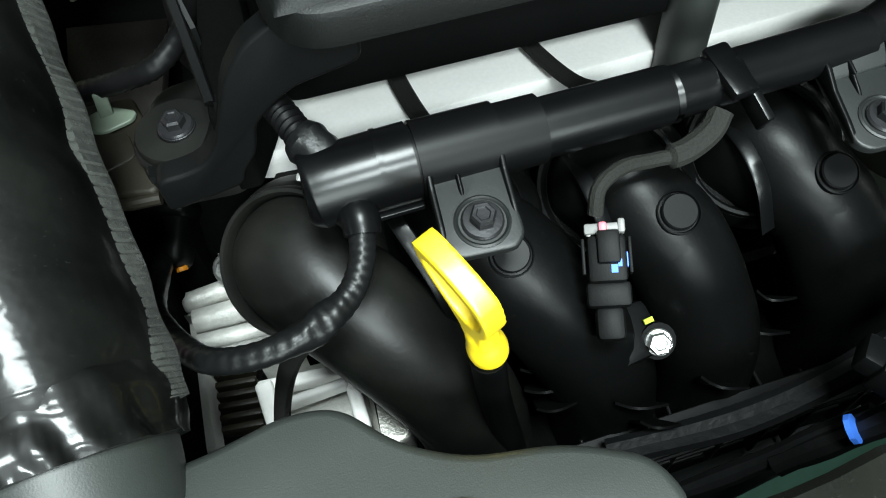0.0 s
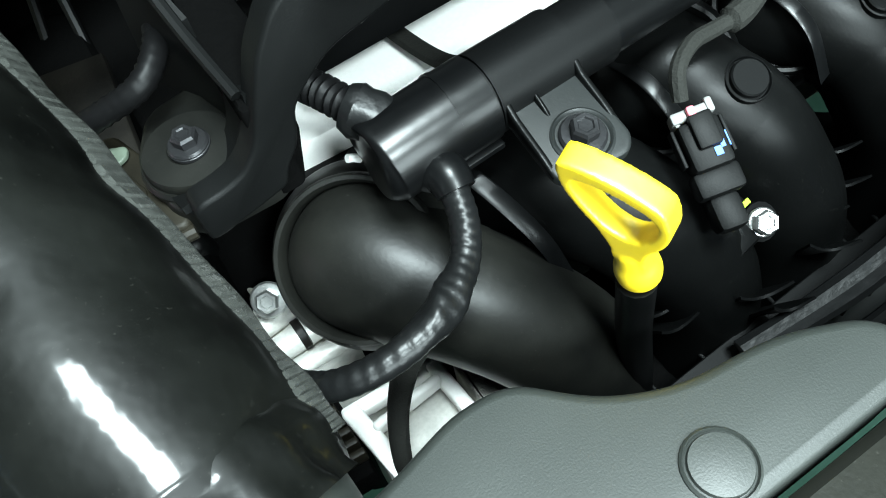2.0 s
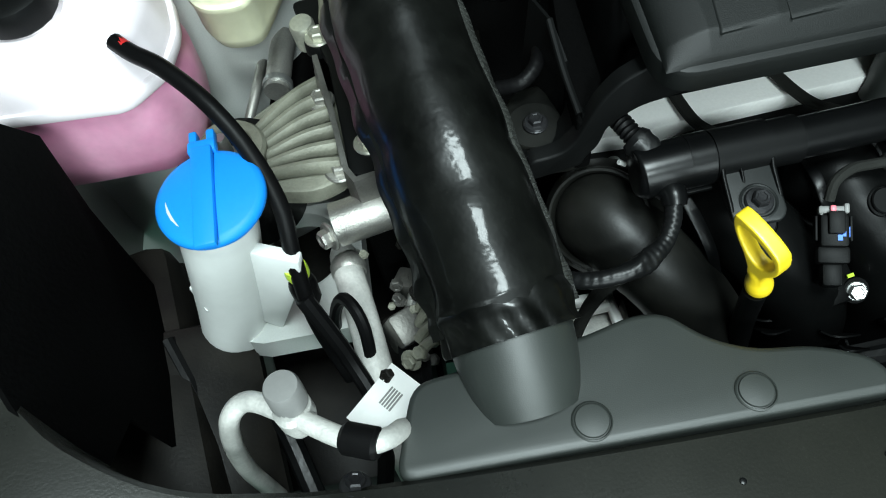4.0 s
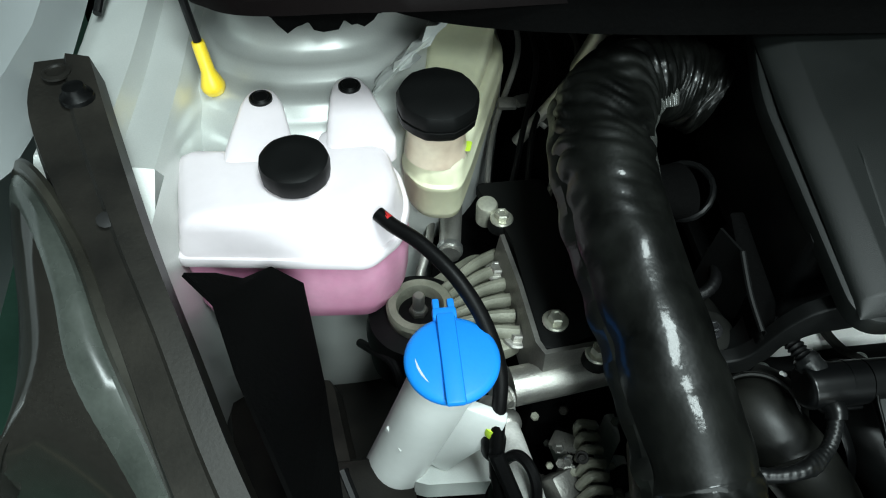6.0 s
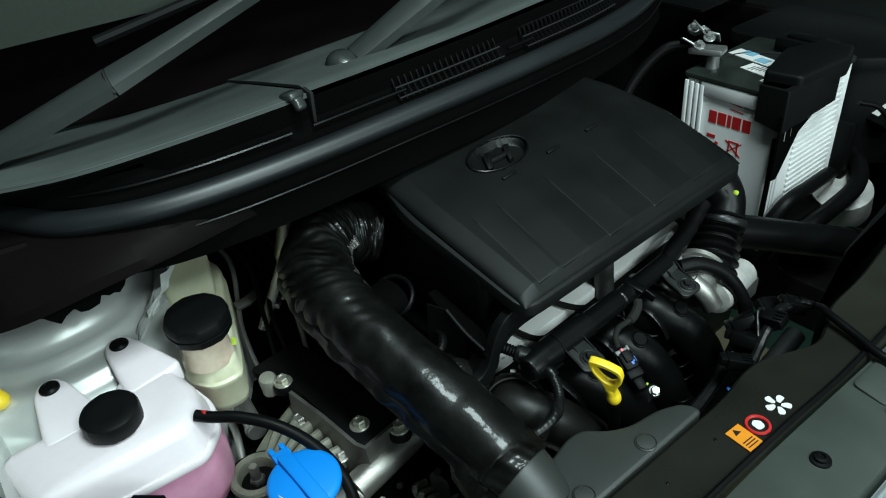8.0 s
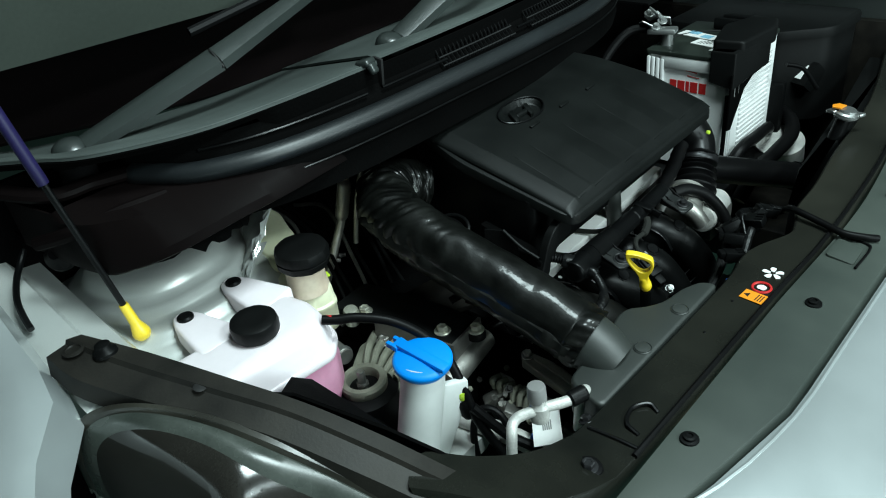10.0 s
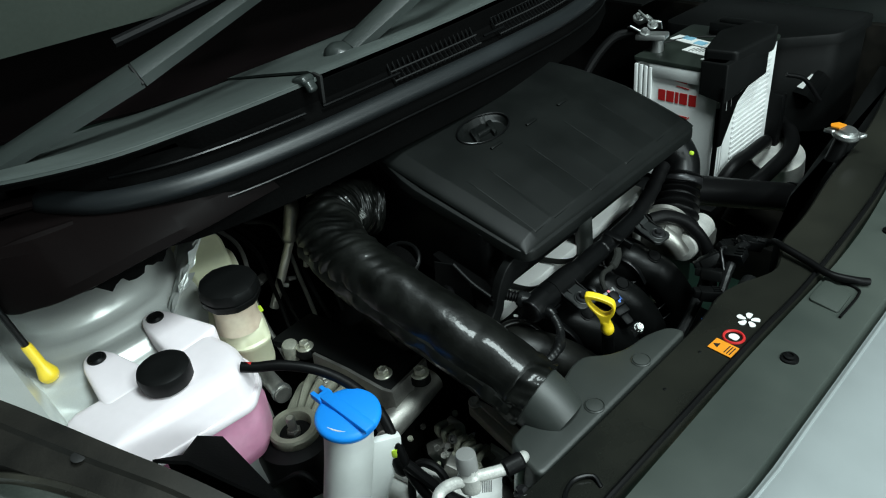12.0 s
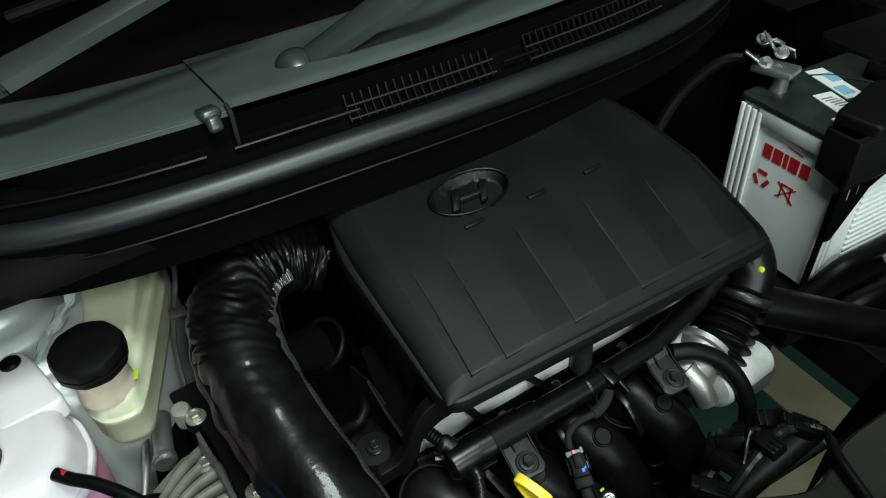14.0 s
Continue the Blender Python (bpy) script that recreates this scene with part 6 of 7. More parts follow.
part("cap", bm, M_MATTE, brake, "round black ribbed cap")
bm = bmesh.new()
slab(bm, rounded([(-0.2215, 0.3795), (-0.2165, 0.3785), (-0.2135, 0.3905), (-0.2185, 0.3915)], 0.002), 0.8562, 0.8569, 0)
part("level_mark", bm, M_GREEN, brake, "yellow level marking")
for x, y in ((-0.198, 0.475), (-0.206, 0.498)):
    bm = bmesh.new()
    lathe(bm, [(0.0018, -0.002), (0.0016, 0.0012)], (x, y, 0.866), seg=8)
    part("speck", bm, M_INK, brake)
# thin creased sheet between strut tower and reservoir
bm = bmesh.new()
rows = []
for i, (x, y, z) in enumerate(spline([(-0.190, 0.545, 0.925), (-0.205, 0.495, 0.932), (-0.220, 0.470, 0.933), (-0.244, 0.458, 0.915), (-0.272, 0.446, 0.893), (-0.298, 0.434, 0.870)], 5)):
    w1 = 0.003 * math.sin(i * 1.3)
    rows.append([(x + 0.003, y + 0.002, z - 0.002), (x, y, z), (x - 0.012, y - 0.001 + w1, z - 0.010 + w1), (x - 0.024, y - 0.006 - w1, z - 0.023), (x - 0.036, y - 0.002, z - 0.030 + w1), (x - 0.05, y + 0.004, z - 0.048), (x - 0.055, y + 0.006, z - 0.10)])
sheet(bm, rows, 0.0012)
solid("heat_shield", bm, M_FILM, (-0.24, 0.47, 0.85), "thin creased silvery sheet beside the brake reservoir", "heat shield")

# ---- washer filler ----
wash = thing("washer_filler", (-0.26, 0.18, 0.65), "milky washer filler neck with a bright blue cap", "washer filler")
bm = bmesh.new()
tube(bm, [(-0.247, 0.193, 0.836), (-0.254, 0.192, 0.80), (-0.275, 0.193, 0.72), (-0.297, 0.192, 0.64), (-0.315, 0.19, 0.55)], 0.0245, 28, 6)
part("neck", bm, M_NECK, wash)
bm = bmesh.new()
fin = [Vector((-0.236, 0.180, 0.800)), Vector((-0.207, 0.171, 0.792)), Vector((-0.210, 0.170, 0.772)), Vector((-0.246, 0.182, 0.690)), Vector((-0.262, 0.188, 0.70))]
across = (fin[1] - fin[0]).cross(fin[3] - fin[0]).normalized() * 0.0045
front_, back_ = [bm.verts.new(p + across) for p in fin], [bm.verts.new(p - across) for p in fin]
bm.faces.new(front_)
bm.faces.new(back_[::-1])
for k in range(5):
    j = (k + 1) % 5
    bm.faces.new((front_[k], back_[k], back_[j], front_[j]))
bmesh.ops.bevel(bm, geom=bm.edges[:], offset=0.0015, segments=2, affect="EDGES", profile=0.5)
part("clip_lug", bm, M_NECK, wash)
bm = bmesh.new()
box(bm, (-0.286, 0.186, 0.738), (0.010, 0.022, 0.026), (20, 0, 30), 0.002)
part("side_tab", bm, M_NECK, wash)
cap_ax = Vector((-0.02, -0.06, 1)).normalized()
bm = bmesh.new()
lathe(bm, [(0.0245, -0.012), (0.030, -0.004), (0.0325, 0.0), (0.0325, 0.0035), (0.031, 0.0055), (0.028, 0.0065), (0.01, 0.0085)], (-0.246, 0.193, 0.834), cap_ax, 48)
blue = part("cap", bm, M_BLUE, wash, "bright blue flip cap", smooth=50)
bm = bmesh.new()
box(bm, (-0.2475, 0.190, 0.8435), (0.013, 0.068, 0.006), (3, -1, 2), 0.0018)
box(bm, (-0.249, 0.2255, 0.8425), (0.017, 0.009, 0.008), (3, -1, 2), 0.0018)
box(bm, (-0.2545, 0.232, 0.842), (0.005, 0.012, 0.007), (3, -1, 2), 0.0012)
box(bm, (-0.2440, 0.232, 0.842), (0.005, 0.012, 0.007), (3, -1, 2), 0.0012)
part("grip", bm, M_BLUE, blue)
ovf = thing("overflow_hose", (-0.25, 0.25, 0.84), "thin black hose with a red-marked open end", "hose")
bm = bmesh.new()
tube(bm, [(-0.2927, 0.2945, 0.874), (-0.282, 0.284, 0.872), (-0.263, 0.268, 0.870), (-0.2395, 0.2425, 0.861), (-0.2215, 0.2175, 0.842), (-0.2115, 0.194, 0.815), (-0.2125, 0.174, 0.785), (-0.212, 0.155, 0.74), (-0.2, 0.13, 0.69)], 0.0055, 12)
part("hose", bm, M_RUBBER, ovf)
bm = bmesh.new()
lathe(bm, [(0.0052, 0), (0.0052, 0.009)], (-0.2915, 0.2935, 0.8738), (0.72, -0.7, -0.1), 12)
part("end_mark", bm, M_RED, ovf, "red band at the open end")
bm = bmesh.new()
lathe(bm, [(0.0075, 0), (0.008, 0.004), (0.008, 0.008), (0.0075, 0.01)], (-0.2145, 0.174, 0.778), (0.02, -0.1, -1), 14)
part("clip_ring", bm, M_GREEN, ovf, "yellow-green hose clip")
bm = bmesh.new()
lathe(bm, [(0.008, 0), (0.0095, 0.006), (0.009, 0.02), (0.006, 0.026)], (-0.2142, 0.172, 0.766), (0.02, -0.2, -1), 14)
part("connector", bm, M_RUBBER, ovf)

# ---- engine mount ----
mnt = thing("engine_mount", (-0.25, 0.29, 0.7), "ribbed cast aluminium engine mount on a black rubber base", "engine mount")
bm = bmesh.new()
lathe(bm, [(0.042, -0.07), (0.045, -0.03), (0.042, -0.012), (0.03, -0.008)], (-0.263, 0.291, 0.765), seg=36)
part("rubber_base", bm, M_RUBBER, mnt)
bm = bmesh.new()
lathe(bm, [(0.0175, -0.016), (0.026, -0.014), (0.028, -0.009), (0.0285, 0.0), (0.0265, 0.003), (0.020, 0.003), (0.0185, 0.0), (0.0175, -0.016)], (-0.263, 0.289, 0.766), seg=36, wave=lambda a: 0.06 * math.cos(a - 0.6))
slab(bm, rounded([(-0.286, 0.30), (-0.274, 0.265), (-0.20, 0.248), (-0.172, 0.262), (-0.178, 0.335), (-0.205, 0.362), (-0.245, 0.335)], 0.015), 0.738, 0.752, 0.003)
part("casting", bm, M_ARM, mnt)
for k in range(6):
    bm = bmesh.new()
    u = k / 5
    a = Vector((-0.243 + 0.012 * u, 0.310 - 0.042 * u, 0.757))
    b = Vector((-0.190 + 0.008 * u, 0.350 - 0.085 * u, 0.757))
    tube(bm, [a, a.lerp(b, 0.5) + Vector((0.003, 0.006 - 0.006 * u, 0.002)), b], lambda u: 0.0042 + 0.0014 * u, 10, 5, squash=1.4)
    part("rib", bm, M_ARM, mnt)
bolt(mnt, (-0.263, 0.291, 0.752), (0, 0, 1), 0.014, M_ALUDARK, name="stud_nut")
bm = bmesh.new()
lathe(bm, [(0.005, 0), (0.005, 0.02), (0.004, 0.022)], (-0.263, 0.291, 0.758), seg=12)
part("stud", bm, M_STEEL, mnt)
bolt(mnt, (-0.183, 0.264, 0.752), (0, 0, 1), 0.013, M_ALU)
bolt(mnt, (-0.192, 0.33, 0.757), (0, 0, 1), 0.012, M_ALU)
bolt(mnt, (-0.196, 0.216, 0.742), (-0.8, -0.5, 0.2), 0.012, M_ALU)

plate = thing("engine_bracket", (-0.16, 0.29, 0.75), "black triangular bracket plate with zinc bolts", "bracket")
bm = bmesh.new()
slab(bm, rounded([(-0.205, 0.415), (-0.180, 0.345), (-0.172, 0.232), (-0.155, 0.228), (-0.135, 0.24), (-0.112, 0.24), (-0.115, 0.29), (-0.14, 0.42)], 0.008), 0.775, 0.785, 0.002)
part("plate", bm, M_MATTE, plate)
bm = bmesh.new()
rows = [[(-0.190, 0.345, 0.79), (-0.196, 0.343, 0.74)], [(-0.182, 0.29, 0.79), (-0.185, 0.29, 0.73)], [(-0.176, 0.235, 0.788), (-0.178, 0.235, 0.73)], [(-0.17, 0.225, 0.786), (-0.168, 0.222, 0.73)], [(-0.11, 0.234, 0.786), (-0.11, 0.23, 0.73)]]
sheet(bm, rows, 0.004)
part("flange", bm, M_ALUDARK, plate)
for p in ((-0.157, 0.255, 0.786), (-0.128, 0.226, 0.782), (-0.185, 0.369, 0.784)):
    bolt(plate, p, (0, 0, 1), 0.0115, M_HOODBOLT)
    bm = bmesh.new()
    lathe(bm, [(0.012, -0.010), (0.0115, -0.002), (0.01, 0)], p, seg=16)
    part("boss", bm, M_MATTE, plate)
bm = bmesh.new()
tube(bm, [(-0.192, 0.222, 0.745), (-0.15, 0.228, 0.748), (-0.105, 0.236, 0.75)], 0.016, 18, 4)
part("spacer_tube", bm, M_ALU, plate, "dull metal spacer tube")

bm = bmesh.new()
lathe(bm, [(0.0, -0.02), (0.0098, -0.02), (0.0100, 0.001), (0.0088, 0.0035), (0.0050, 0.0042), (0.0, 0.0040)], (-0.1965, 0.384, 0.786), (-0.05, -0.1, 1), 24)
part("stud_cap", bm, M_HOODBOLT, plate, "pale round stud cap")

# ---- pulleys, compressor pipes and brackets at the engine's end ----
aux = thing("accessory_drive", (-0.14, 0.15, 0.6), "greasy metal accessory drive with belt pulleys", "engine part")
for at_, r, wd in (((-0.165, 0.13, 0.66), 0.04, 0.022), ((-0.15, 0.185, 0.68), 0.03, 0.022), ((-0.16, 0.2, 0.58), 0.06, 0.022)):
    bm = bmesh.new()
    lathe(bm, [(r * 0.3, 0), (r * 0.85, 0.002), (r, 0.001), (r * 0.93, 0.006), (r, 0.009), (r * 0.93, 0.012), (r, 0.015), (r * 0.93, 0.018), (r, wd)], at_, (1, 0, 0), 32)
    part("pulley", bm, M_BLACK, aux)
random.seed(11)
for k in range(34):
    q = (random.uniform(-0.175, -0.105), random.uniform(0.105, 0.215), random.uniform(0.660, 0.735))
    ax = (random.uniform(-0.6, 0.3), random.uniform(-0.9, 0), random.uniform(0.2, 1))
    bolt(aux, q, ax, random.uniform(0.005, 0.009), random.choice((M_ARM, M_ALUDARK, M_ARM, M_DUSTY)), washer=k % 4 == 0, name="nut")
for k in range(7):
    bm = bmesh.new()
    y0 = 0.128 + 0.011 * k
    tube(bm, [(-0.150 + 0.002 * k, y0, 0.712), (-0.138, y0 + 0.004, 0.722), (-0.124, y0 + 0.004, 0.718)], 0.004, 10, 4)
    part("fin", bm, M_ARM, aux)
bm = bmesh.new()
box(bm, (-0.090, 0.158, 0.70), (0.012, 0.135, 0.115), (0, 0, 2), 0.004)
part("belt_cover", bm, M_FOAM_SHADE, aux, "black belt cover edge")
for k in range(4):
    bm = bmesh.new()
    tube(bm, [(-0.108 + 0.0035 * k, 0.085, 0.745), (-0.106 + 0.0035 * k, 0.125, 0.738), (-0.104 + 0.0035 * k, 0.165, 0.715)], 0.0016, 8, 5)
    part("belt_rib", bm, M_RUBBER, aux)
for k in range(9):
    bm = bmesh.new()
    q = (random.uniform(-0.17, -0.10), random.uniform(0.10, 0.21), random.uniform(0.64, 0.70))
    box(bm, q, (random.uniform(0.015, 0.04), random.uniform(0.012, 0.03), random.uniform(0.015, 0.04)), (random.uniform(-30, 30), random.uniform(-30, 30), random.uniform(0, 90)), 0.003)
    part("casting", bm, random.choice((M_ALUDARK, M_DUSTY, M_ALU)), aux)
bm = bmesh.new()
slab(bm, rounded([(-0.108, 0.176), (-0.094, 0.178), (-0.084, 0.160), (-0.098, 0.108), (-0.104, 0.066), (-0.126, 0.070), (-0.118, 0.120)], 0.006), 0.735, lambda x, y: 0.748 + 0.25 * (x + 0.105), 0.002, 3)
part("bracket_arm", bm, M_ARM, aux, "worn grey-green bracket arm")
bm = bmesh.new()
slab(bm, rounded([(-0.100, 0.168), (-0.090, 0.160), (-0.104, 0.090), (-0.112, 0.092)], 0.003), 0.745, lambda x, y: 0.7505 + 0.25 * (x + 0.105), 0.001)
part("arm_rib", bm, M_ARM, aux)
bolt(aux, (-0.1, 0.170, 0.750), (-0.2, -0.1, 1), 0.009, M_ALU)
ac = thing("refrigerant_pipe", (-0.2, 0.06, 0.75), "bright metal refrigerant pipe with a grey capped service port", "pipe")
bm = bmesh.new()
tube(bm, [(-0.262, 0.065, 0.66), (-0.260, 0.066, 0.74), (-0.250, 0.072, 0.795), (-0.236, 0.078, 0.808), (-0.214, 0.066, 0.812), (-0.19, 0.05, 0.813), (-0.175, 0.042, 0.815), (-0.163, 0.044, 0.812), (-0.157, 0.054, 0.79), (-0.155, 0.06, 0.74)], 0.0056, 14)
part("pipe", bm, M_CAST, ac)
bm = bmesh.new()
lathe(bm, [(0.009, -0.016), (0.0105, -0.008), (0.0105, 0.003), (0.008, 0.006), (0.0075, 0.012)], (-0.211, 0.067, 0.812), (0, 0.05, 1), 20, wave=lambda a: 0.06 * math.sin(a * 3))
part("valve_body", bm, M_CAST, ac)
bm = bmesh.new()
lathe(bm, [(0.0095, 0), (0.0098, 0.003), (0.0095, 0.016), (0.0085, 0.0185), (0.005, 0.019)], (-0.210, 0.069, 0.820), (0.03, 0.08, 1), 24, wave=lambda a: 0.015 * math.sin(a * 12))
part("port_cap", bm, M_GREYPLUG, ac, "grey ribbed dust cap")
bm = bmesh.new()
lathe(bm, [(0.007, 0), (0.0085, 0.002), (0.0085, 0.018), (0.007, 0.020)], (-0.186, 0.048, 0.813), (0.85, -0.35, 0.1), 16)
part("rubber_sleeve", bm, M_RUBBER, ac)
bm = bmesh.new()
TT = (6, -10, -50)
mt = pose(-0.172, 0.0895, 0.735, *TT)
box(bm, tuple(mt.translation), (0.032, 0.044, 0.0008), TT, 0)
tagp = part("tag", bm, M_PAPER, ac, "white paper tag with small print")
for j in range(5):
    bm = bmesh.new()
    box(bm, at(mt, -0.004 + 0.0022 * j, 0.004, 0.0008), (0.0012, 0.013, 0.0004), TT, 0)
    part("print_bar", bm, M_GREYPLUG, tagp)
acl = thing("suction_pipe", (-0.185, 0.16, 0.68), "thick pale metal refrigerant pipe beside the intake hose", "pipe")
bm = bmesh.new()
tube(bm, [(-0.20, 0.25, 0.66), (-0.196, 0.224, 0.692), (-0.186, 0.168, 0.70), (-0.178, 0.113, 0.70), (-0.172, 0.08, 0.68), (-0.17, 0.07, 0.62)], 0.0115, 18, 8)
part("pipe", bm, M_CAST, acl)
bm = bmesh.new()
lathe(bm, [(0.0125, 0), (0.014, 0.003), (0.014, 0.010), (0.0125, 0.013)], (-0.1945, 0.222, 0.694), (0.17, -0.97, 0.1), 18)
part("crimp_ring", bm, M_ALU, acl)
# cables around the washer filler
cab = thing("engine_cables", (-0.2, 0.12, 0.65), "tangle of black sleeved cables beside the washer filler", "cable")
for pts, r, mm in (([(-0.214, 0.16, 0.76), (-0.195, 0.13, 0.72), (-0.18, 0.09, 0.70), (-0.19, 0.05, 0.66)], 0.006, M_RUBBER),
                   ([(-0.212, 0.16, 0.64), (-0.206, 0.172, 0.70), (-0.193, 0.17, 0.732), (-0.182, 0.148, 0.728), (-0.184, 0.12, 0.68), (-0.186, 0.11, 0.62)], 0.0045, M_RUBBER),
                   ([(-0.30, 0.22, 0.62), (-0.29, 0.17, 0.66), (-0.26, 0.12, 0.66), (-0.24, 0.06, 0.64)], 0.008, M_TAPE),
                   ([(-0.315, 0.30, 0.70), (-0.30, 0.27, 0.73), (-0.285, 0.25, 0.74), (-0.275, 0.22, 0.72)], 0.004, M_RUBBER),
                   ([(-0.33, 0.18, 0.70), (-0.31, 0.13, 0.68), (-0.30, 0.08, 0.64)], 0.006, M_RUBBER)):
    bm = bmesh.new()
    tube(bm, pts, r, 10)
    part("cable", bm, mm, cab)
for p, c in (((-0.293, 0.175, 0.668), M_GREEN), ((-0.173, 0.105, 0.712), M_LABELBLUE)):
    bm = bmesh.new()
    box(bm, p, (0.007, 0.012, 0.007), (10, 20, 30), 0.002)
    part("marker", bm, c, cab)

# pipe against the firewall
acp = thing("firewall_pipe", (-0.02, 0.58, 0.75), "silver refrigerant pipe with a swollen muffler", "pipe")
bm = bmesh.new()
tube(bm, [(-0.150, 0.50, 0.76), (-0.108, 0.50, 0.830), (-0.100, 0.50, 0.846), (-0.083, 0.50, 0.893), (-0.078, 0.50, 0.905), (-0.062, 0.50, 0.945)], lambda u: 0.0062 + 0.0038 * max(0, min(1, (u - 0.36) / 0.05, (0.64 - u) / 0.05)), 18, 10)
part("pipe", bm, M_PIPE, acp)
bm = bmesh.new()
tube(bm, [(-0.092, 0.49, 0.80), (-0.078, 0.49, 0.855), (-0.062, 0.49, 0.895), (-0.05, 0.49, 0.91), (-0.02, 0.495, 0.918)], 0.0036, 10)
part("thin_pipe", bm, M_PIPE, acp)
# linkage and wiring behind the brake reservoir
lk = thing("brake_lines", (-0.14, 0.45, 0.75), "thin metal brake lines and brackets against the firewall", "pipe")
# black plate added to stand in for the shaded gap under the lines
bm = bmesh.new()
slab(bm, rounded([(-0.250, 0.335), (-0.185, 0.335), (-0.165, 0.475), (-0.236, 0.475)], 0.01), 0.70, 0.712, 0.002)
part("gap_shade_plate", bm, M_FOAM_SHADE, lk, "black plate added for the shaded gap under the lines")
for pts, r in (([(-0.2225, 0.432, 0.738), (-0.2270, 0.395, 0.740), (-0.2305, 0.366, 0.740)], 0.0105), ([(-0.243, 0.425, 0.730), (-0.249, 0.385, 0.732), (-0.262, 0.345, 0.722)], 0.0042)):
    bm = bmesh.new()
    tube(bm, pts, r, 18, 6)
    part("metal_pipe", bm, M_ALU, lk, "dull bright metal pipe")
bm = bmesh.new()
lathe(bm, [(0.0, 0.0), (0.0122, 0.0), (0.0126, 0.003), (0.0122, 0.006), (0.0, 0.006)], (-0.2290, 0.376, 0.740), (-0.1, -1, 0), 24)
part("pipe_collar", bm, M_STEEL, lk)
random.seed(3)
for k in range(7):
    bm = bmesh.new()
    x = -0.16 + 0.02 * k
    tube(bm, [(x, 0.62, 0.86 - 0.01 * k), (x + 0.01, 0.55, 0.84 - 0.015 * (k % 3)), (x - 0.02 + 0.01 * (k % 2), 0.48, 0.79), (x - 0.03, 0.42, 0.74)], 0.003, 8)
    part("line", bm, random.choice((M_ALUDARK, M_BLACK, M_RUBBER)), lk)
for k in range(4):
    bm = bmesh.new()
    box(bm, (-0.165 + 0.02 * k, 0.50 + 0.02 * (k % 2), 0.81 - 0.012 * k), (0.018, 0.012, 0.006), (20, 10 * k, 30 * k), 0.001)
    part("bracket", bm, M_ALUDARK, lk)

# ---- battery ----
batt = thing("battery", (0.64, 0.30, 0.70), "pale grey car battery with a black top and red print", "battery")
bm = bmesh.new()
slab(bm, rounded([(0.545, 0.228), (0.735, 0.224), (0.728, 0.378), (0.545, 0.381)], 0.006), 0.70, 0.9055, 0.002)
part("case", bm, M_BATT, batt)
# stepped upright ridges at the case's corners and level ridges on its front
for k in range(4):
    bm = bmesh.new()
    box(bm, (0.5425, 0.376 - 0.0088 * k, 0.803 - 0.001 * k), (0.006 - 0.0008 * k, 0.0062, 0.196), (0, 0, -2), 0.0012)
    part("ridge", bm, M_BATT, batt)
bm = bmesh.new()
box(bm, (0.5435, 0.287, 0.8935), (0.004, 0.13, 0.022), (0, 0, 0), 0.001)
part("upper_band", bm, M_BATT, batt)
for k in range(3):
    bm = bmesh.new()
    box(bm, (0.549 + 0.0085 * k, 0.2255, 0.785 - 0.004 * k), (0.0055, 0.005, 0.15), (0, 0, -1), 0.0012)
    part("ridge", bm, M_BATT, batt)
for k in range(19):
    bm = bmesh.new()
    box(bm, (0.656, 0.2245, 0.713 + 0.0092 * k), (0.115, 0.0032, 0.0046), (0, 0, -1), 0.001)
    part("ridge", bm, M_BATT, batt)
bm = bmesh.new()
slab(bm, rounded([(0.541, 0.225), (0.739, 0.221), (0.732, 0.381), (0.541, 0.384)], 0.008), 0.9050, 0.912, 0.002)
part("top", bm, M_LIDTOP, batt, "black lid")
bm = bmesh.new()
tube(bm, [(0.60, 0.378, 0.9125), (0.655, 0.352, 0.9128), (0.69, 0.30, 0.9128), (0.728, 0.262, 0.9125)], 0.0016, 6, 6)
part("lid_joint", bm, M_INK, batt)
mb = Matrix.Translation((0.5447, 0.299, 0.825)) @ pose(0, 0, 0, 90, 0, -90)


def face_mark(mat, u, v, w, h, turn=0):
    bm = bmesh.new()
    bmesh.ops.create_cube(bm, size=1)
    bmesh.ops.scale(bm, vec=(w, h, 0.0008), verts=bm.verts)
    bmesh.ops.transform(bm, matrix=mb @ pose(u, v, 0.0, 0, 0, turn), verts=bm.verts)
    part("print", bm, mat, batt)


for u, wd in ((-0.029, 0.0125), (-0.0135, 0.0135), (-0.0015, 0.006), (0.0105, 0.0135), (0.0265, 0.0125)):
    face_mark(M_RED, u, 0.028, wd, 0.019)
face_mark(M_RED, 0.004, 0.056, 0.022, 0.0012, -6)
face_mark(M_RED, 0.008, 0.047, 0.022, 0.0012, -6)
for k in range(3):
    a = radians(90 + 120 * k)
    face_mark(M_RED, -0.028 + 0.009 * math.cos(a), -0.012 + 0.009 * math.sin(a), 0.014, 0.0052, 120 * k)
face_mark(M_RED, 0.010, -0.003, 0.018, 0.0022)
for dx in (-0.007, 0.007):
    face_mark(M_RED, 0.010 + dx, -0.014, 0.0018, 0.020, dx * 500)
face_mark(M_RED, 0.010, -0.013, 0.034, 0.0016, 40)
face_mark(M_RED, 0.010, -0.013, 0.034, 0.0016, -40)
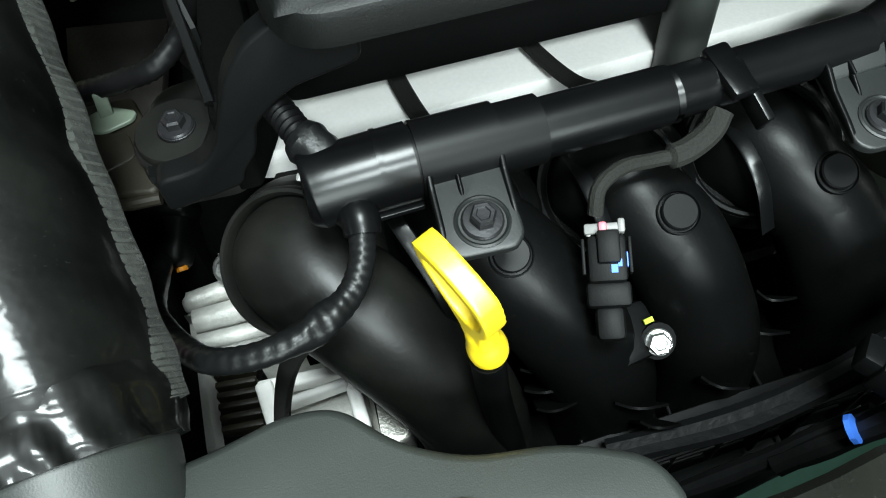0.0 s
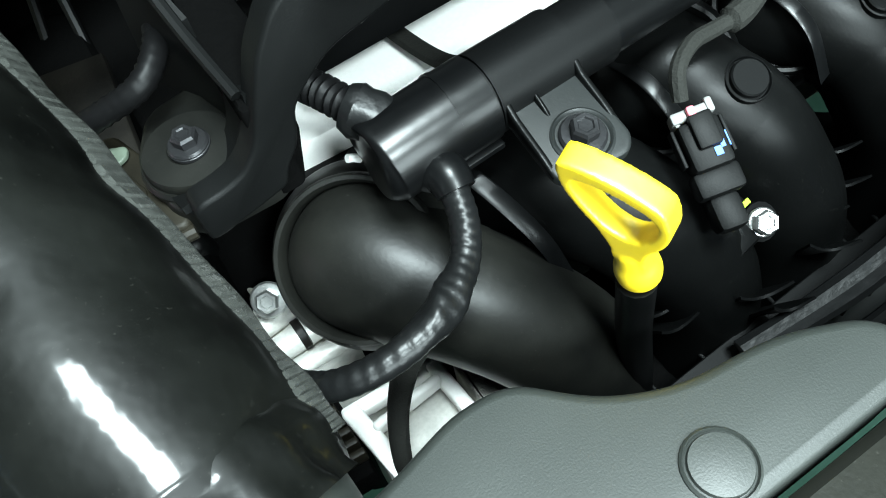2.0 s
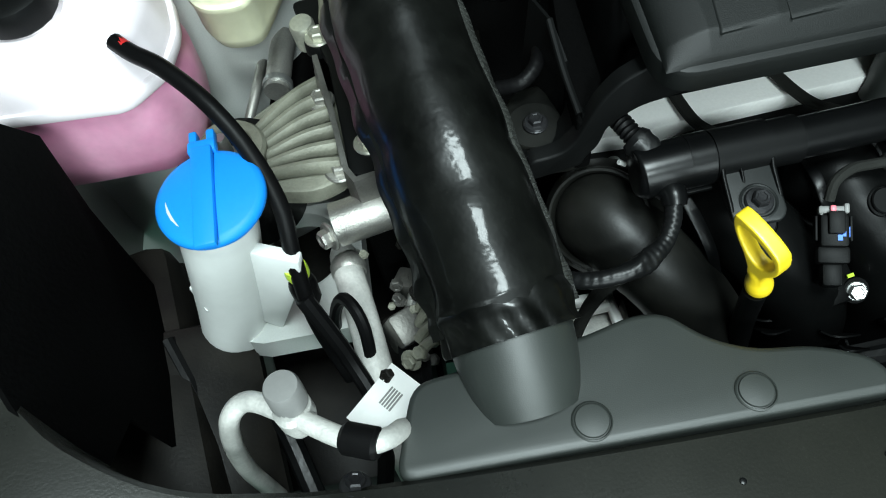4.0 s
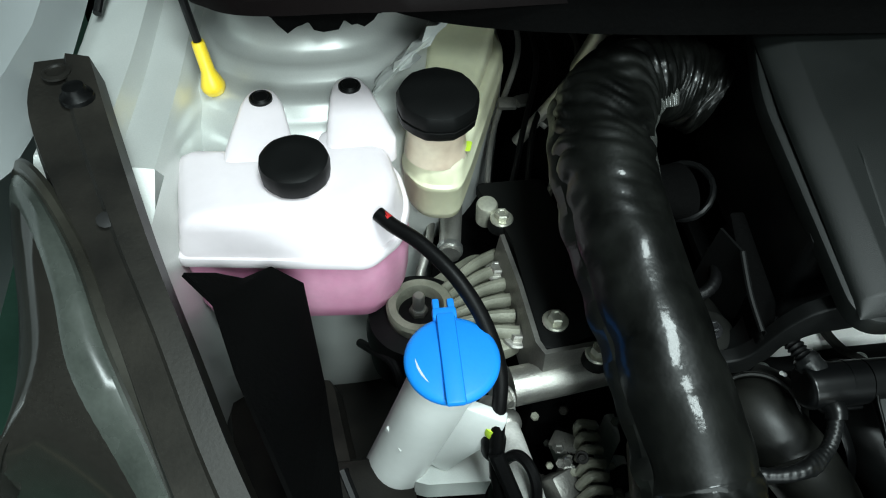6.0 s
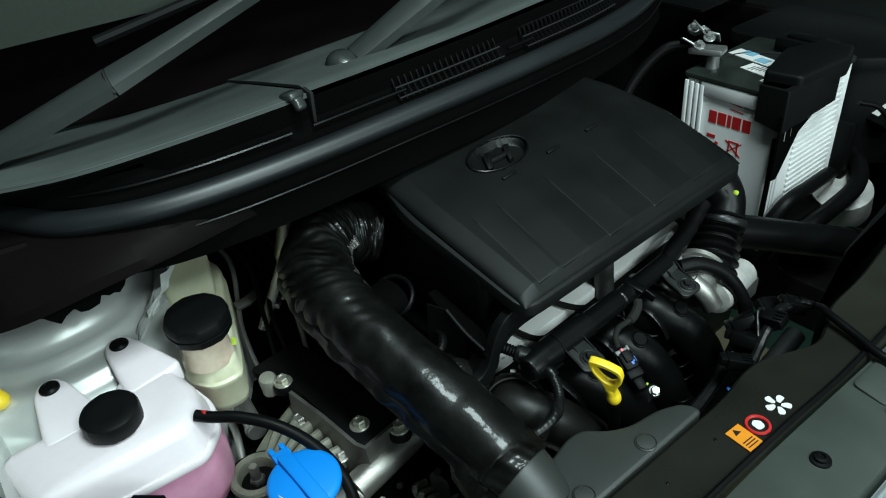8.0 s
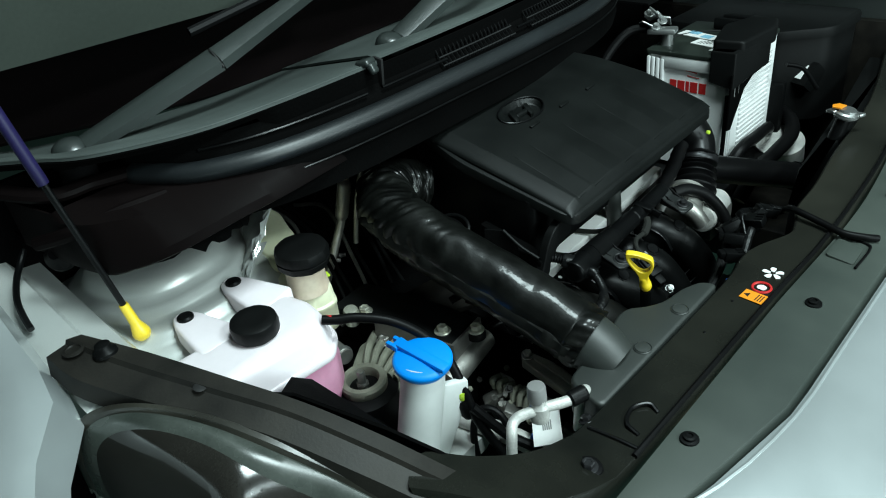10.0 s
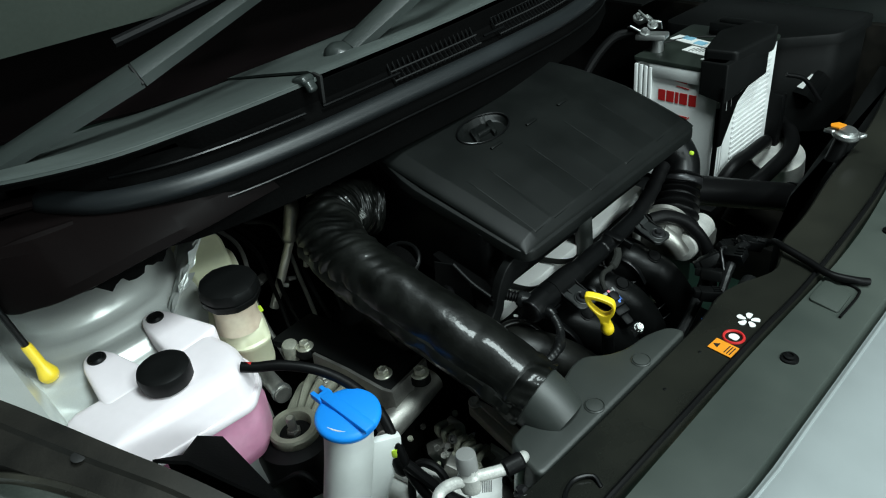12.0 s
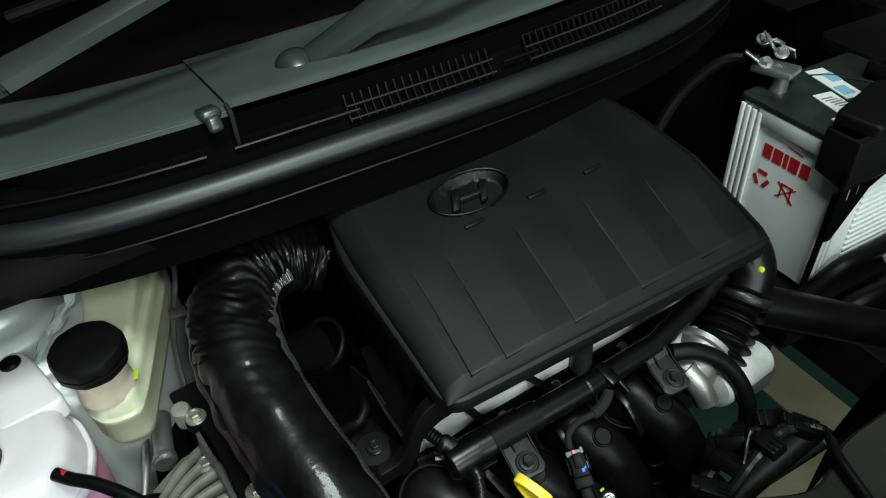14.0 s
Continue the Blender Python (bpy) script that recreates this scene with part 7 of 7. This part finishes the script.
for x, y, sx, sy, mm in ((0.646, 0.334, 0.076, 0.026, M_PAPER), (0.655, 0.345, 0.022, 0.014, M_SKY), (0.640, 0.315, 0.020, 0.016, M_SKY), (0.607, 0.300, 0.050, 0.026, M_PAPER), (0.583, 0.268, 0.018, 0.024, M_PAPER)):
    bm = bmesh.new()
    box(bm, (x, y, 0.9125 + 0.0008 * (mm is M_SKY)), (sx, sy, 0.0012), (0, 0, 78), 0)
    part("sticker", bm, mm, batt, "pale printed label")
for j in range(6):
    bm = bmesh.new()
    box(bm, (0.607 + 0.0012 * j, 0.313 - 0.0055 * j, 0.9133), (0.0022, 0.016, 0.0006), (0, 0, 78), 0)
    part("print_bar", bm, M_GREYPLUG, batt)
tcov = thing("terminal_cover", (0.61, 0.24, 0.912), "black plastic battery terminal cover hooked over the corner", "cover")
bm = bmesh.new()
slab(bm, rounded([(0.548, 0.262), (0.556, 0.212), (0.66, 0.200), (0.705, 0.215), (0.70, 0.262), (0.64, 0.285)], 0.008), 0.9125, 0.940, 0.005, 3)
part("lid", bm, M_MATTE, tcov)
bm = bmesh.new()
slab(bm, rounded([(0.534, 0.258), (0.534, 0.214), (0.60, 0.206), (0.655, 0.204), (0.655, 0.2215), (0.5415, 0.2245), (0.5405, 0.258)], 0.003), lambda x, y: 0.876 - 0.012 * (x < 0.57) + 0.4 * max(0.0, y - 0.236), 0.926, 0.003)
part("skirt", bm, M_MATTE, tcov)
for x, z in ((0.545, 0.848), (0.560, 0.850)):
    bm = bmesh.new()
    tube(bm, [(x, 0.2165, 0.875), (x + 0.001, 0.2165, z)], 0.0022, 8, 2)
    part("hook", bm, M_GREYPLUG, tcov)
fuse = thing("fuse_link_box", (0.70, 0.27, 0.912), "black fuse link box on the battery", "fuse box")
bm = bmesh.new()
box(bm, (0.705, 0.285, 0.924), (0.045, 0.08, 0.022), (0, 2, -3), 0.004)
part("body", bm, M_MATTE, fuse)
bm = bmesh.new()
box(bm, (0.70, 0.285, 0.937), (0.022, 0.05, 0.006), (0, 2, -3), 0.002)
part("lid", bm, M_BLACK, fuse)
term = thing("battery_terminal", (0.575, 0.375, 0.912), "bright crumpled metal battery clamp with bolts", "battery clamp")
bm = bmesh.new()
lathe(bm, [(0.011, 0), (0.01, 0.022), (0.007, 0.024)], (0.580, 0.362, 0.912), seg=16)
box(bm, (0.580, 0.372, 0.936), (0.040, 0.050, 0.010), (0, 8, 20), 0.003)
part("clamp", bm, M_STEEL, term)
for q, sz, tn in (((0.560, 0.395, 0.950), (0.034, 0.020, 0.003), (30, 20, 40)), ((0.596, 0.400, 0.955), (0.030, 0.026, 0.003), (-25, 30, 10)), ((0.575, 0.385, 0.968), (0.026, 0.016, 0.003), (50, -20, 70)), ((0.612, 0.385, 0.945), (0.022, 0.022, 0.003), (10, 50, 20))):
    bm = bmesh.new()
    box(bm, q, sz, tn, 0.001)
    part("plate", bm, M_STEEL, term)
for q in ((0.566, 0.378, 0.945), (0.600, 0.384, 0.946), (0.584, 0.402, 0.962)):
    bolt(term, q, (-0.3, -0.3, 0.9), 0.010)
bm = bmesh.new()
tube(bm, [(0.575, 0.395, 0.940), (0.545, 0.425, 0.935), (0.50, 0.445, 0.89), (0.46, 0.445, 0.83)], 0.008, 10)
part("cable", bm, M_RUBBER, term)
bm = bmesh.new()
box(bm, (0.62, 0.30, 0.68), (0.24, 0.2, 0.02), bevel=0.005)
box(bm, (0.74, 0.30, 0.74), (0.02, 0.2, 0.14), bevel=0.005)
solid("battery_tray", bm, M_BLACK, (0.62, 0.30, 0.67), "black plastic battery tray", "battery tray")
# posts that hold the tray
bm = bmesh.new()
box(bm, (0.66, 0.32, 0.585), (0.1, 0.12, 0.17), bevel=0.01)
solid("tray_bracket", bm, M_DUSTY, (0.66, 0.32, 0.5), "dark steel bracket below the battery tray", "bracket")

strap = thing("battery_strap", (0.545, 0.22, 0.72), "black hold-down strap across the battery corner", "strap")
bm = bmesh.new()
slab(bm, [(0.0, 0.0), (0.012, -0.002), (0.052, 0.060), (0.110, 0.088), (0.112, 0.10), (0.0, 0.10)], 0.0, 0.0035, 0.0008, 2, pose(0.531, 0.2185, 0.790, 90, 0, -1))
part("web", bm, M_FOAM_SHADE, strap)
bm = bmesh.new()
tube(bm, [(0.5395, 0.2245, 0.85), (0.5385, 0.2235, 0.80), (0.5395, 0.2255, 0.71)], 0.004, 8, 4)
part("rod", bm, M_FOAM_SHADE, strap)

# main fuse box and left side
fb = thing("fuse_box", (0.86, 0.33, 0.75), "large black fuse box with a flat lid", "fuse box")
bm = bmesh.new()
slab(bm, rounded([(0.79, 0.255), (0.86, 0.17), (0.985, 0.16), (0.985, 0.46), (0.80, 0.47)], 0.02), 0.70, 0.868, 0.004)
part("box", bm, M_MATTE, fb)
bm = bmesh.new()
slab(bm, rounded([(0.782, 0.25), (0.855, 0.163), (0.99, 0.153), (0.99, 0.466), (0.792, 0.476)], 0.024), 0.868, 0.888, 0.006)
part("lid", bm, M_MATTE, fb)
lx, ln = Vector((-0.35, -0.93, 0)).normalized(), Vector((-0.70, 0.26, 0.66)).normalized()
ly = ln.cross(lx)
mt = Matrix(((lx.x, ly.x, ln.x, 0.838), (lx.y, ly.y, ln.y, 0.224), (lx.z, ly.z, ln.z, 0.802), (0, 0, 0, 1)))


def tilted(name, u, v, w_, h_, lift, mat, parent, label=""):
    bm = bmesh.new()
    bmesh.ops.create_cube(bm, size=1)
    bmesh.ops.scale(bm, vec=(w_, h_, 0.0008), verts=bm.verts)
    bmesh.ops.transform(bm, matrix=mt @ Matrix.Translation((u, v, lift)), verts=bm.verts)
    return part(name, bm, mat, parent, label)


bm = bmesh.new()
bmesh.ops.create_cube(bm, size=1)
bmesh.ops.scale(bm, vec=(0.085, 0.05, 0.03), verts=bm.verts)
bmesh.ops.transform(bm, matrix=mt @ Matrix.Translation((0, 0, -0.0165)), verts=bm.verts)
part("label_pad", bm, M_MATTE, fb)
lab = tilted("label", 0, 0, 0.056, 0.030, 0, M_PAPER, fb, "white printed label")
for j in range(3):
    tilted("print_bar", 0.004, 0.007 - 0.006 * j, 0.034 - 0.008 * j, 0.0022, 0.0008, M_GREYPLUG, lab)
bm = bmesh.new()
rows = [[(x, y, 0.93 + 0.02 * y) for x in np.linspace(0.72, 1.03, 8)] for y in np.linspace(0.48, 0.75, 6)]
sheet(bm, rows, 0.004)
solid("side_trim", bm, M_MATTE, (0.88, 0.6, 0.9), "flat black trim beside the fuse box", "trim")

# ---- throttle body, bellows and cool air pipe ----
thr = thing("throttle_body", (0.28, 0.15, 0.72), "silver cast throttle body with bolts", "throttle body")
bm = bmesh.new()
lathe(bm, [(0.024, -0.03), (0.0275, -0.026), (0.0275, 0.012), (0.031, 0.014), (0.031, 0.020), (0.027, 0.022)], (0.288, 0.168, 0.777), (0.75, 0.3, 0.25), 32)
part("casting", bm, M_ALU, thr)
bm = bmesh.new()
slab(bm, rounded([(0.252, 0.196), (0.280, 0.202), (0.312, 0.186), (0.318, 0.160), (0.298, 0.150), (0.268, 0.168), (0.250, 0.182)], 0.006), 0.755, lambda x, y: 0.800 - 0.18 * max(0, x - 0.28), 0.004, 3)
part("flange", bm, M_CAST, thr, "pale cast flange")
bm = bmesh.new()
lathe(bm, [(0.012, -0.045), (0.021, -0.043), (0.0225, -0.038), (0.0225, 0.030), (0.020, 0.036), (0.012, 0.038)], (0.333, 0.147, 0.752), (0.95, 0.12, -0.1), 28)
part("motor_housing", bm, M_CAST, thr, "pale rounded motor housing")
bm = bmesh.new()
box(bm, (0.345, 0.131, 0.740), (0.052, 0.012, 0.028), (0, 4, 6), 0.004)
part("gear_cover", bm, M_ALUDARK, thr)
bm = bmesh.new()
tube(bm, [(0.262, 0.158, 0.790), (0.268, 0.143, 0.778), (0.272, 0.130, 0.760)], 0.0125, 18, 5)
part("neck", bm, M_ALU, thr)
for p in ((0.262, 0.192, 0.800), (0.300, 0.186, 0.797), (0.305, 0.160, 0.796), (0.375, 0.146, 0.752)):
    bolt(thr, p, (-0.2, -0.3, 0.9), 0.007, M_ALUDARK)
bel = thing("intake_bellows", (0.35, 0.18, 0.75), "black rubber intake bellows", "air duct")
bm = bmesh.new()
tube(bm, [(0.312, 0.165, 0.768), (0.335, 0.178, 0.782), (0.355, 0.188, 0.797), (0.372, 0.196, 0.815)], 0.0305, 28, 20, wrinkle=lambda u, a: 0.004 * math.sin(u * 40))
part("bellows", bm, M_RUBBER, bel)
bm = bmesh.new()
tube(bm, [(0.37, 0.195, 0.813), (0.382, 0.205, 0.835), (0.378, 0.222, 0.858), (0.36, 0.24, 0.872)], 0.031, 24, 6)
part("elbow", bm, M_GLOSS, bel)
bm = bmesh.new()
lathe(bm, [(0.033, 0), (0.034, 0.002), (0.034, 0.008), (0.033, 0.01)], (0.366, 0.192, 0.806), (0.5, 0.25, 0.75), 28)
part("clamp", bm, M_DARKBOLT, bel)
bm = bmesh.new()
box(bm, (0.364, 0.174, 0.862), (0.006, 0.006, 0.006), (0, 30, 0), 0.002)
part("paint_dot", bm, M_GREEN, bel)
cold = thing("cold_air_pipe", (0.5, 0.13, 0.74), "thick smooth black cold air pipe", "pipe")
bm = bmesh.new()
tube(bm, [(0.395, 0.188, 0.785), (0.43, 0.17, 0.771), (0.493, 0.136, 0.746), (0.555, 0.100, 0.722), (0.590, 0.080, 0.70), (0.605, 0.07, 0.64)], 0.0225, 22, 8)
part("pipe", bm, M_RUBBER, cold)
bm = bmesh.new()
tube(bm, [(0.552, 0.1015, 0.7235), (0.566, 0.0935, 0.7175)], 0.0245, 22, 2)
part("collar", bm, M_BLACK, cold)
# radiator neck and cap
rad = thing("radiator_filler", (0.56, 0.04, 0.8), "radiator filler neck with a bright metal cap", "radiator filler")
bm = bmesh.new()
tube(bm, [(0.535, 0.06, 0.70), (0.543, 0.055, 0.77), (0.556, 0.045, 0.825), (0.56, 0.043, 0.836)], 0.011, 16)
part("neck", bm, M_BLACK, rad)
bm = bmesh.new()
lathe(bm, [(0.0175, 0), (0.0195, 0.003), (0.019, 0.008), (0.016, 0.010), (0.0135, 0.0095), (0.0125, 0.013), (0.005, 0.014)], (0.563, 0.042, 0.838), (0.02, -0.16, 1), 32)
box(bm, (0.569, 0.025, 0.842), (0.013, 0.016, 0.006), (-9, 0, -25), 0.002)
box(bm, (0.556, 0.060, 0.847), (0.013, 0.016, 0.006), (-9, 0, -25), 0.002)
part("cap", bm, M_STEEL, rad)
bm = bmesh.new()
slab(bm, [(0.551, 0.048), (0.567, 0.044), (0.570, 0.056), (0.561, 0.063), (0.552, 0.060)], 0.8535, 0.8555, 0)
part("warning_mark", bm, M_ORANGE, rad, "orange warning mark")
hz = thing("radiator_hose", (0.62, 0.15, 0.7), "curved black radiator hoses beside the battery", "hose")
for pts, r in (([(0.78, 0.255, 0.72), (0.792, 0.238, 0.735), (0.754, 0.190, 0.737), (0.690, 0.160, 0.735), (0.60, 0.155, 0.733), (0.54, 0.162, 0.72), (0.50, 0.17, 0.68)], 0.013),
               ([(0.72, 0.215, 0.72), (0.689, 0.205, 0.738), (0.63, 0.203, 0.742), (0.572, 0.205, 0.74), (0.53, 0.215, 0.70)], 0.011),
               ([(0.70, 0.19, 0.86), (0.73, 0.17, 0.845), (0.76, 0.15, 0.80)], 0.004),
               ([(0.25, 0.168, 0.812), (0.275, 0.155, 0.81), (0.30, 0.135, 0.79), (0.31, 0.11, 0.75), (0.30, 0.095, 0.69)], 0.009)):
    bm = bmesh.new()
    tube(bm, pts, r, 14)
    part("hose", bm, M_RUBBER, hz)
bm = bmesh.new()
lathe(bm, [(0.045, 0), (0.048, 0.01), (0.045, 0.05), (0.02, 0.055)], (0.735, 0.195, 0.655), (-0.3, -0.1, 1), 28)
solid("gearbox_cover", bm, M_CAST, (0.735, 0.195, 0.63), "pale cast gearbox cover beside the battery", "gearbox")
bm = bmesh.new()
box(bm, (0.55, 0.42, 0.5), (0.3, 0.22, 0.3), bevel=0.04)
solid("gearbox", bm, M_DUSTY, (0.6, 0.28, 0.35), "dark gearbox housing deep in the bay", "gearbox")

# connectors and looms between fan and manifold
cn = thing("connector_cluster", (0.25, 0.03, 0.79), "cluster of black wiring connectors by the fan shroud", "connector")
random.seed(21)
for k in range(7):
    q = (0.20 + 0.018 * k + random.uniform(-0.006, 0.006), 0.05 + 0.012 * (k % 3), 0.775 + 0.008 * (k % 4))
    t = (random.uniform(-25, 25), random.uniform(-25, 25), random.uniform(0, 90))
    bm = bmesh.new()
    box(bm, q, (0.018, 0.026, 0.014), t, 0.002)
    mq = pose(*q, *t)
    box(bm, at(mq, 0, 0.014, 0.001), (0.014, 0.012, 0.010), t, 0.002)
    for j in range(3):
        box(bm, at(mq, -0.005 + 0.005 * j, -0.008, 0.0075), (0.002, 0.01, 0.002), t, 0)
    part("plug", bm, random.choice((M_BLACK, M_GLOSS)), cn)
for pts, r in (([(0.17, 0.05, 0.70), (0.21, 0.045, 0.755), (0.245, 0.05, 0.785), (0.28, 0.055, 0.795), (0.305, 0.048, 0.792), (0.318, 0.036, 0.789)], 0.006),
               ([(0.23, 0.05, 0.79), (0.25, 0.065, 0.805), (0.265, 0.062, 0.80)], 0.002),
               ([(0.10, 0.075, 0.70), (0.16, 0.068, 0.72), (0.21, 0.07, 0.75), (0.25, 0.08, 0.77), (0.29, 0.1, 0.74)], 0.007),
               ([(0.08, 0.06, 0.64), (0.15, 0.055, 0.68), (0.20, 0.05, 0.74)], 0.005)):
    bm = bmesh.new()
    tube(bm, pts, r, 10, 8, wrinkle=lambda u, a: 0.0004 * math.sin(u * 180))
    part("loom", bm, M_TAPE, cn)
bm = bmesh.new()
tube(bm, [(0.187, 0.047, 0.738), (0.1885, 0.0465, 0.7395)], 0.0063, 10)
part("marker", bm, M_LABELBLUE, cn, "blue tape mark")
bm = bmesh.new()
tube(bm, [(0.05, 0.055, 0.58), (0.155, 0.068, 0.6), (0.304, 0.089, 0.6), (0.45, 0.10, 0.62)], 0.014, 16)
solid("coolant_pipe", bm, M_PLATE, (0.2, 0.07, 0.6), "smooth black coolant pipe low behind the radiator", "pipe")
# fan shroud edge beyond the slam panel
bm = bmesh.new()
slab(bm, rounded([(0.30, 0.022), (0.42, 0.055), (0.56, 0.07), (0.70, 0.085), (0.95, 0.12), (0.95, 0.08), (0.6, 0.036), (0.42, 0.05), (0.34, 0.03)], 0.006), 0.70, 0.806, 0.003)
solid("fan_shroud", bm, M_MATTE, (0.5, 0.05, 0.7), "black radiator fan shroud", "fan shroud")

# ---- warning signs on the slam panel ----
sg = thing("warning_sticker", (0.09, -0.02, 0.8), "orange warning sticker on the black panel", "sticker")
mt = pose(0.0895, -0.0205, 0.8011, 0, 0, -4)
bm = bmesh.new()
box(bm, tuple(mt.translation), (0.0185, 0.027, 0.0008), (0, 0, -4), 0)
plate_ = part("plate", bm, M_ORANGE, sg)
bm = bmesh.new()
slab(bm, [(0.0855, -0.0150), (0.0935, -0.0150), (0.0895, -0.0085)], 0.8014, 0.8017, 0)
for j in range(3):
    box(bm, at(mt, 0.0, -0.004 - 0.003 * j, 0.0006), (0.013, 0.001, 0.0004), (0, 0, -4), 0)
part("print_bar", bm, M_INK, plate_)
rd = thing("prohibition_sticker", (0.112, -0.02, 0.8), "round red-edged warning sign on the black panel", "sticker")
bm = bmesh.new()
tube(bm, [(0.112 + 0.0105 * math.cos(a), -0.0205 + 0.0105 * math.sin(a), 0.8008) for a in np.linspace(0, 2 * math.pi, 25)], 0.0016, 6, 1, caps=False)
part("ring", bm, M_RED, rd)
bm = bmesh.new()
slab(bm, rounded([(0.107, -0.025), (0.115, -0.0265), (0.118, -0.020), (0.114, -0.0145), (0.108, -0.016)], 0.003), 0.8005, 0.8012, 0)
part("figure", bm, M_PAPER, rd)
fs = thing("fan_sign", (0.147, -0.02, 0.8), "white fan symbol on the black panel", "sticker")
for k in range(5):
    a = radians(72 * k + 20)
    c, s = math.cos(a), math.sin(a)
    pl = [(0.0025, -0.0016), (0.0115, -0.0044), (0.0132, 0.0012), (0.0095, 0.0036), (0.0035, 0.0016)]
    bm = bmesh.new()
    slab(bm, rounded([(0.147 + c * u - s * v, -0.0195 + s * u + c * v) for u, v in pl], 0.002), 0.8005, 0.8012, 0)
    part("blade", bm, M_PAPER, fs)
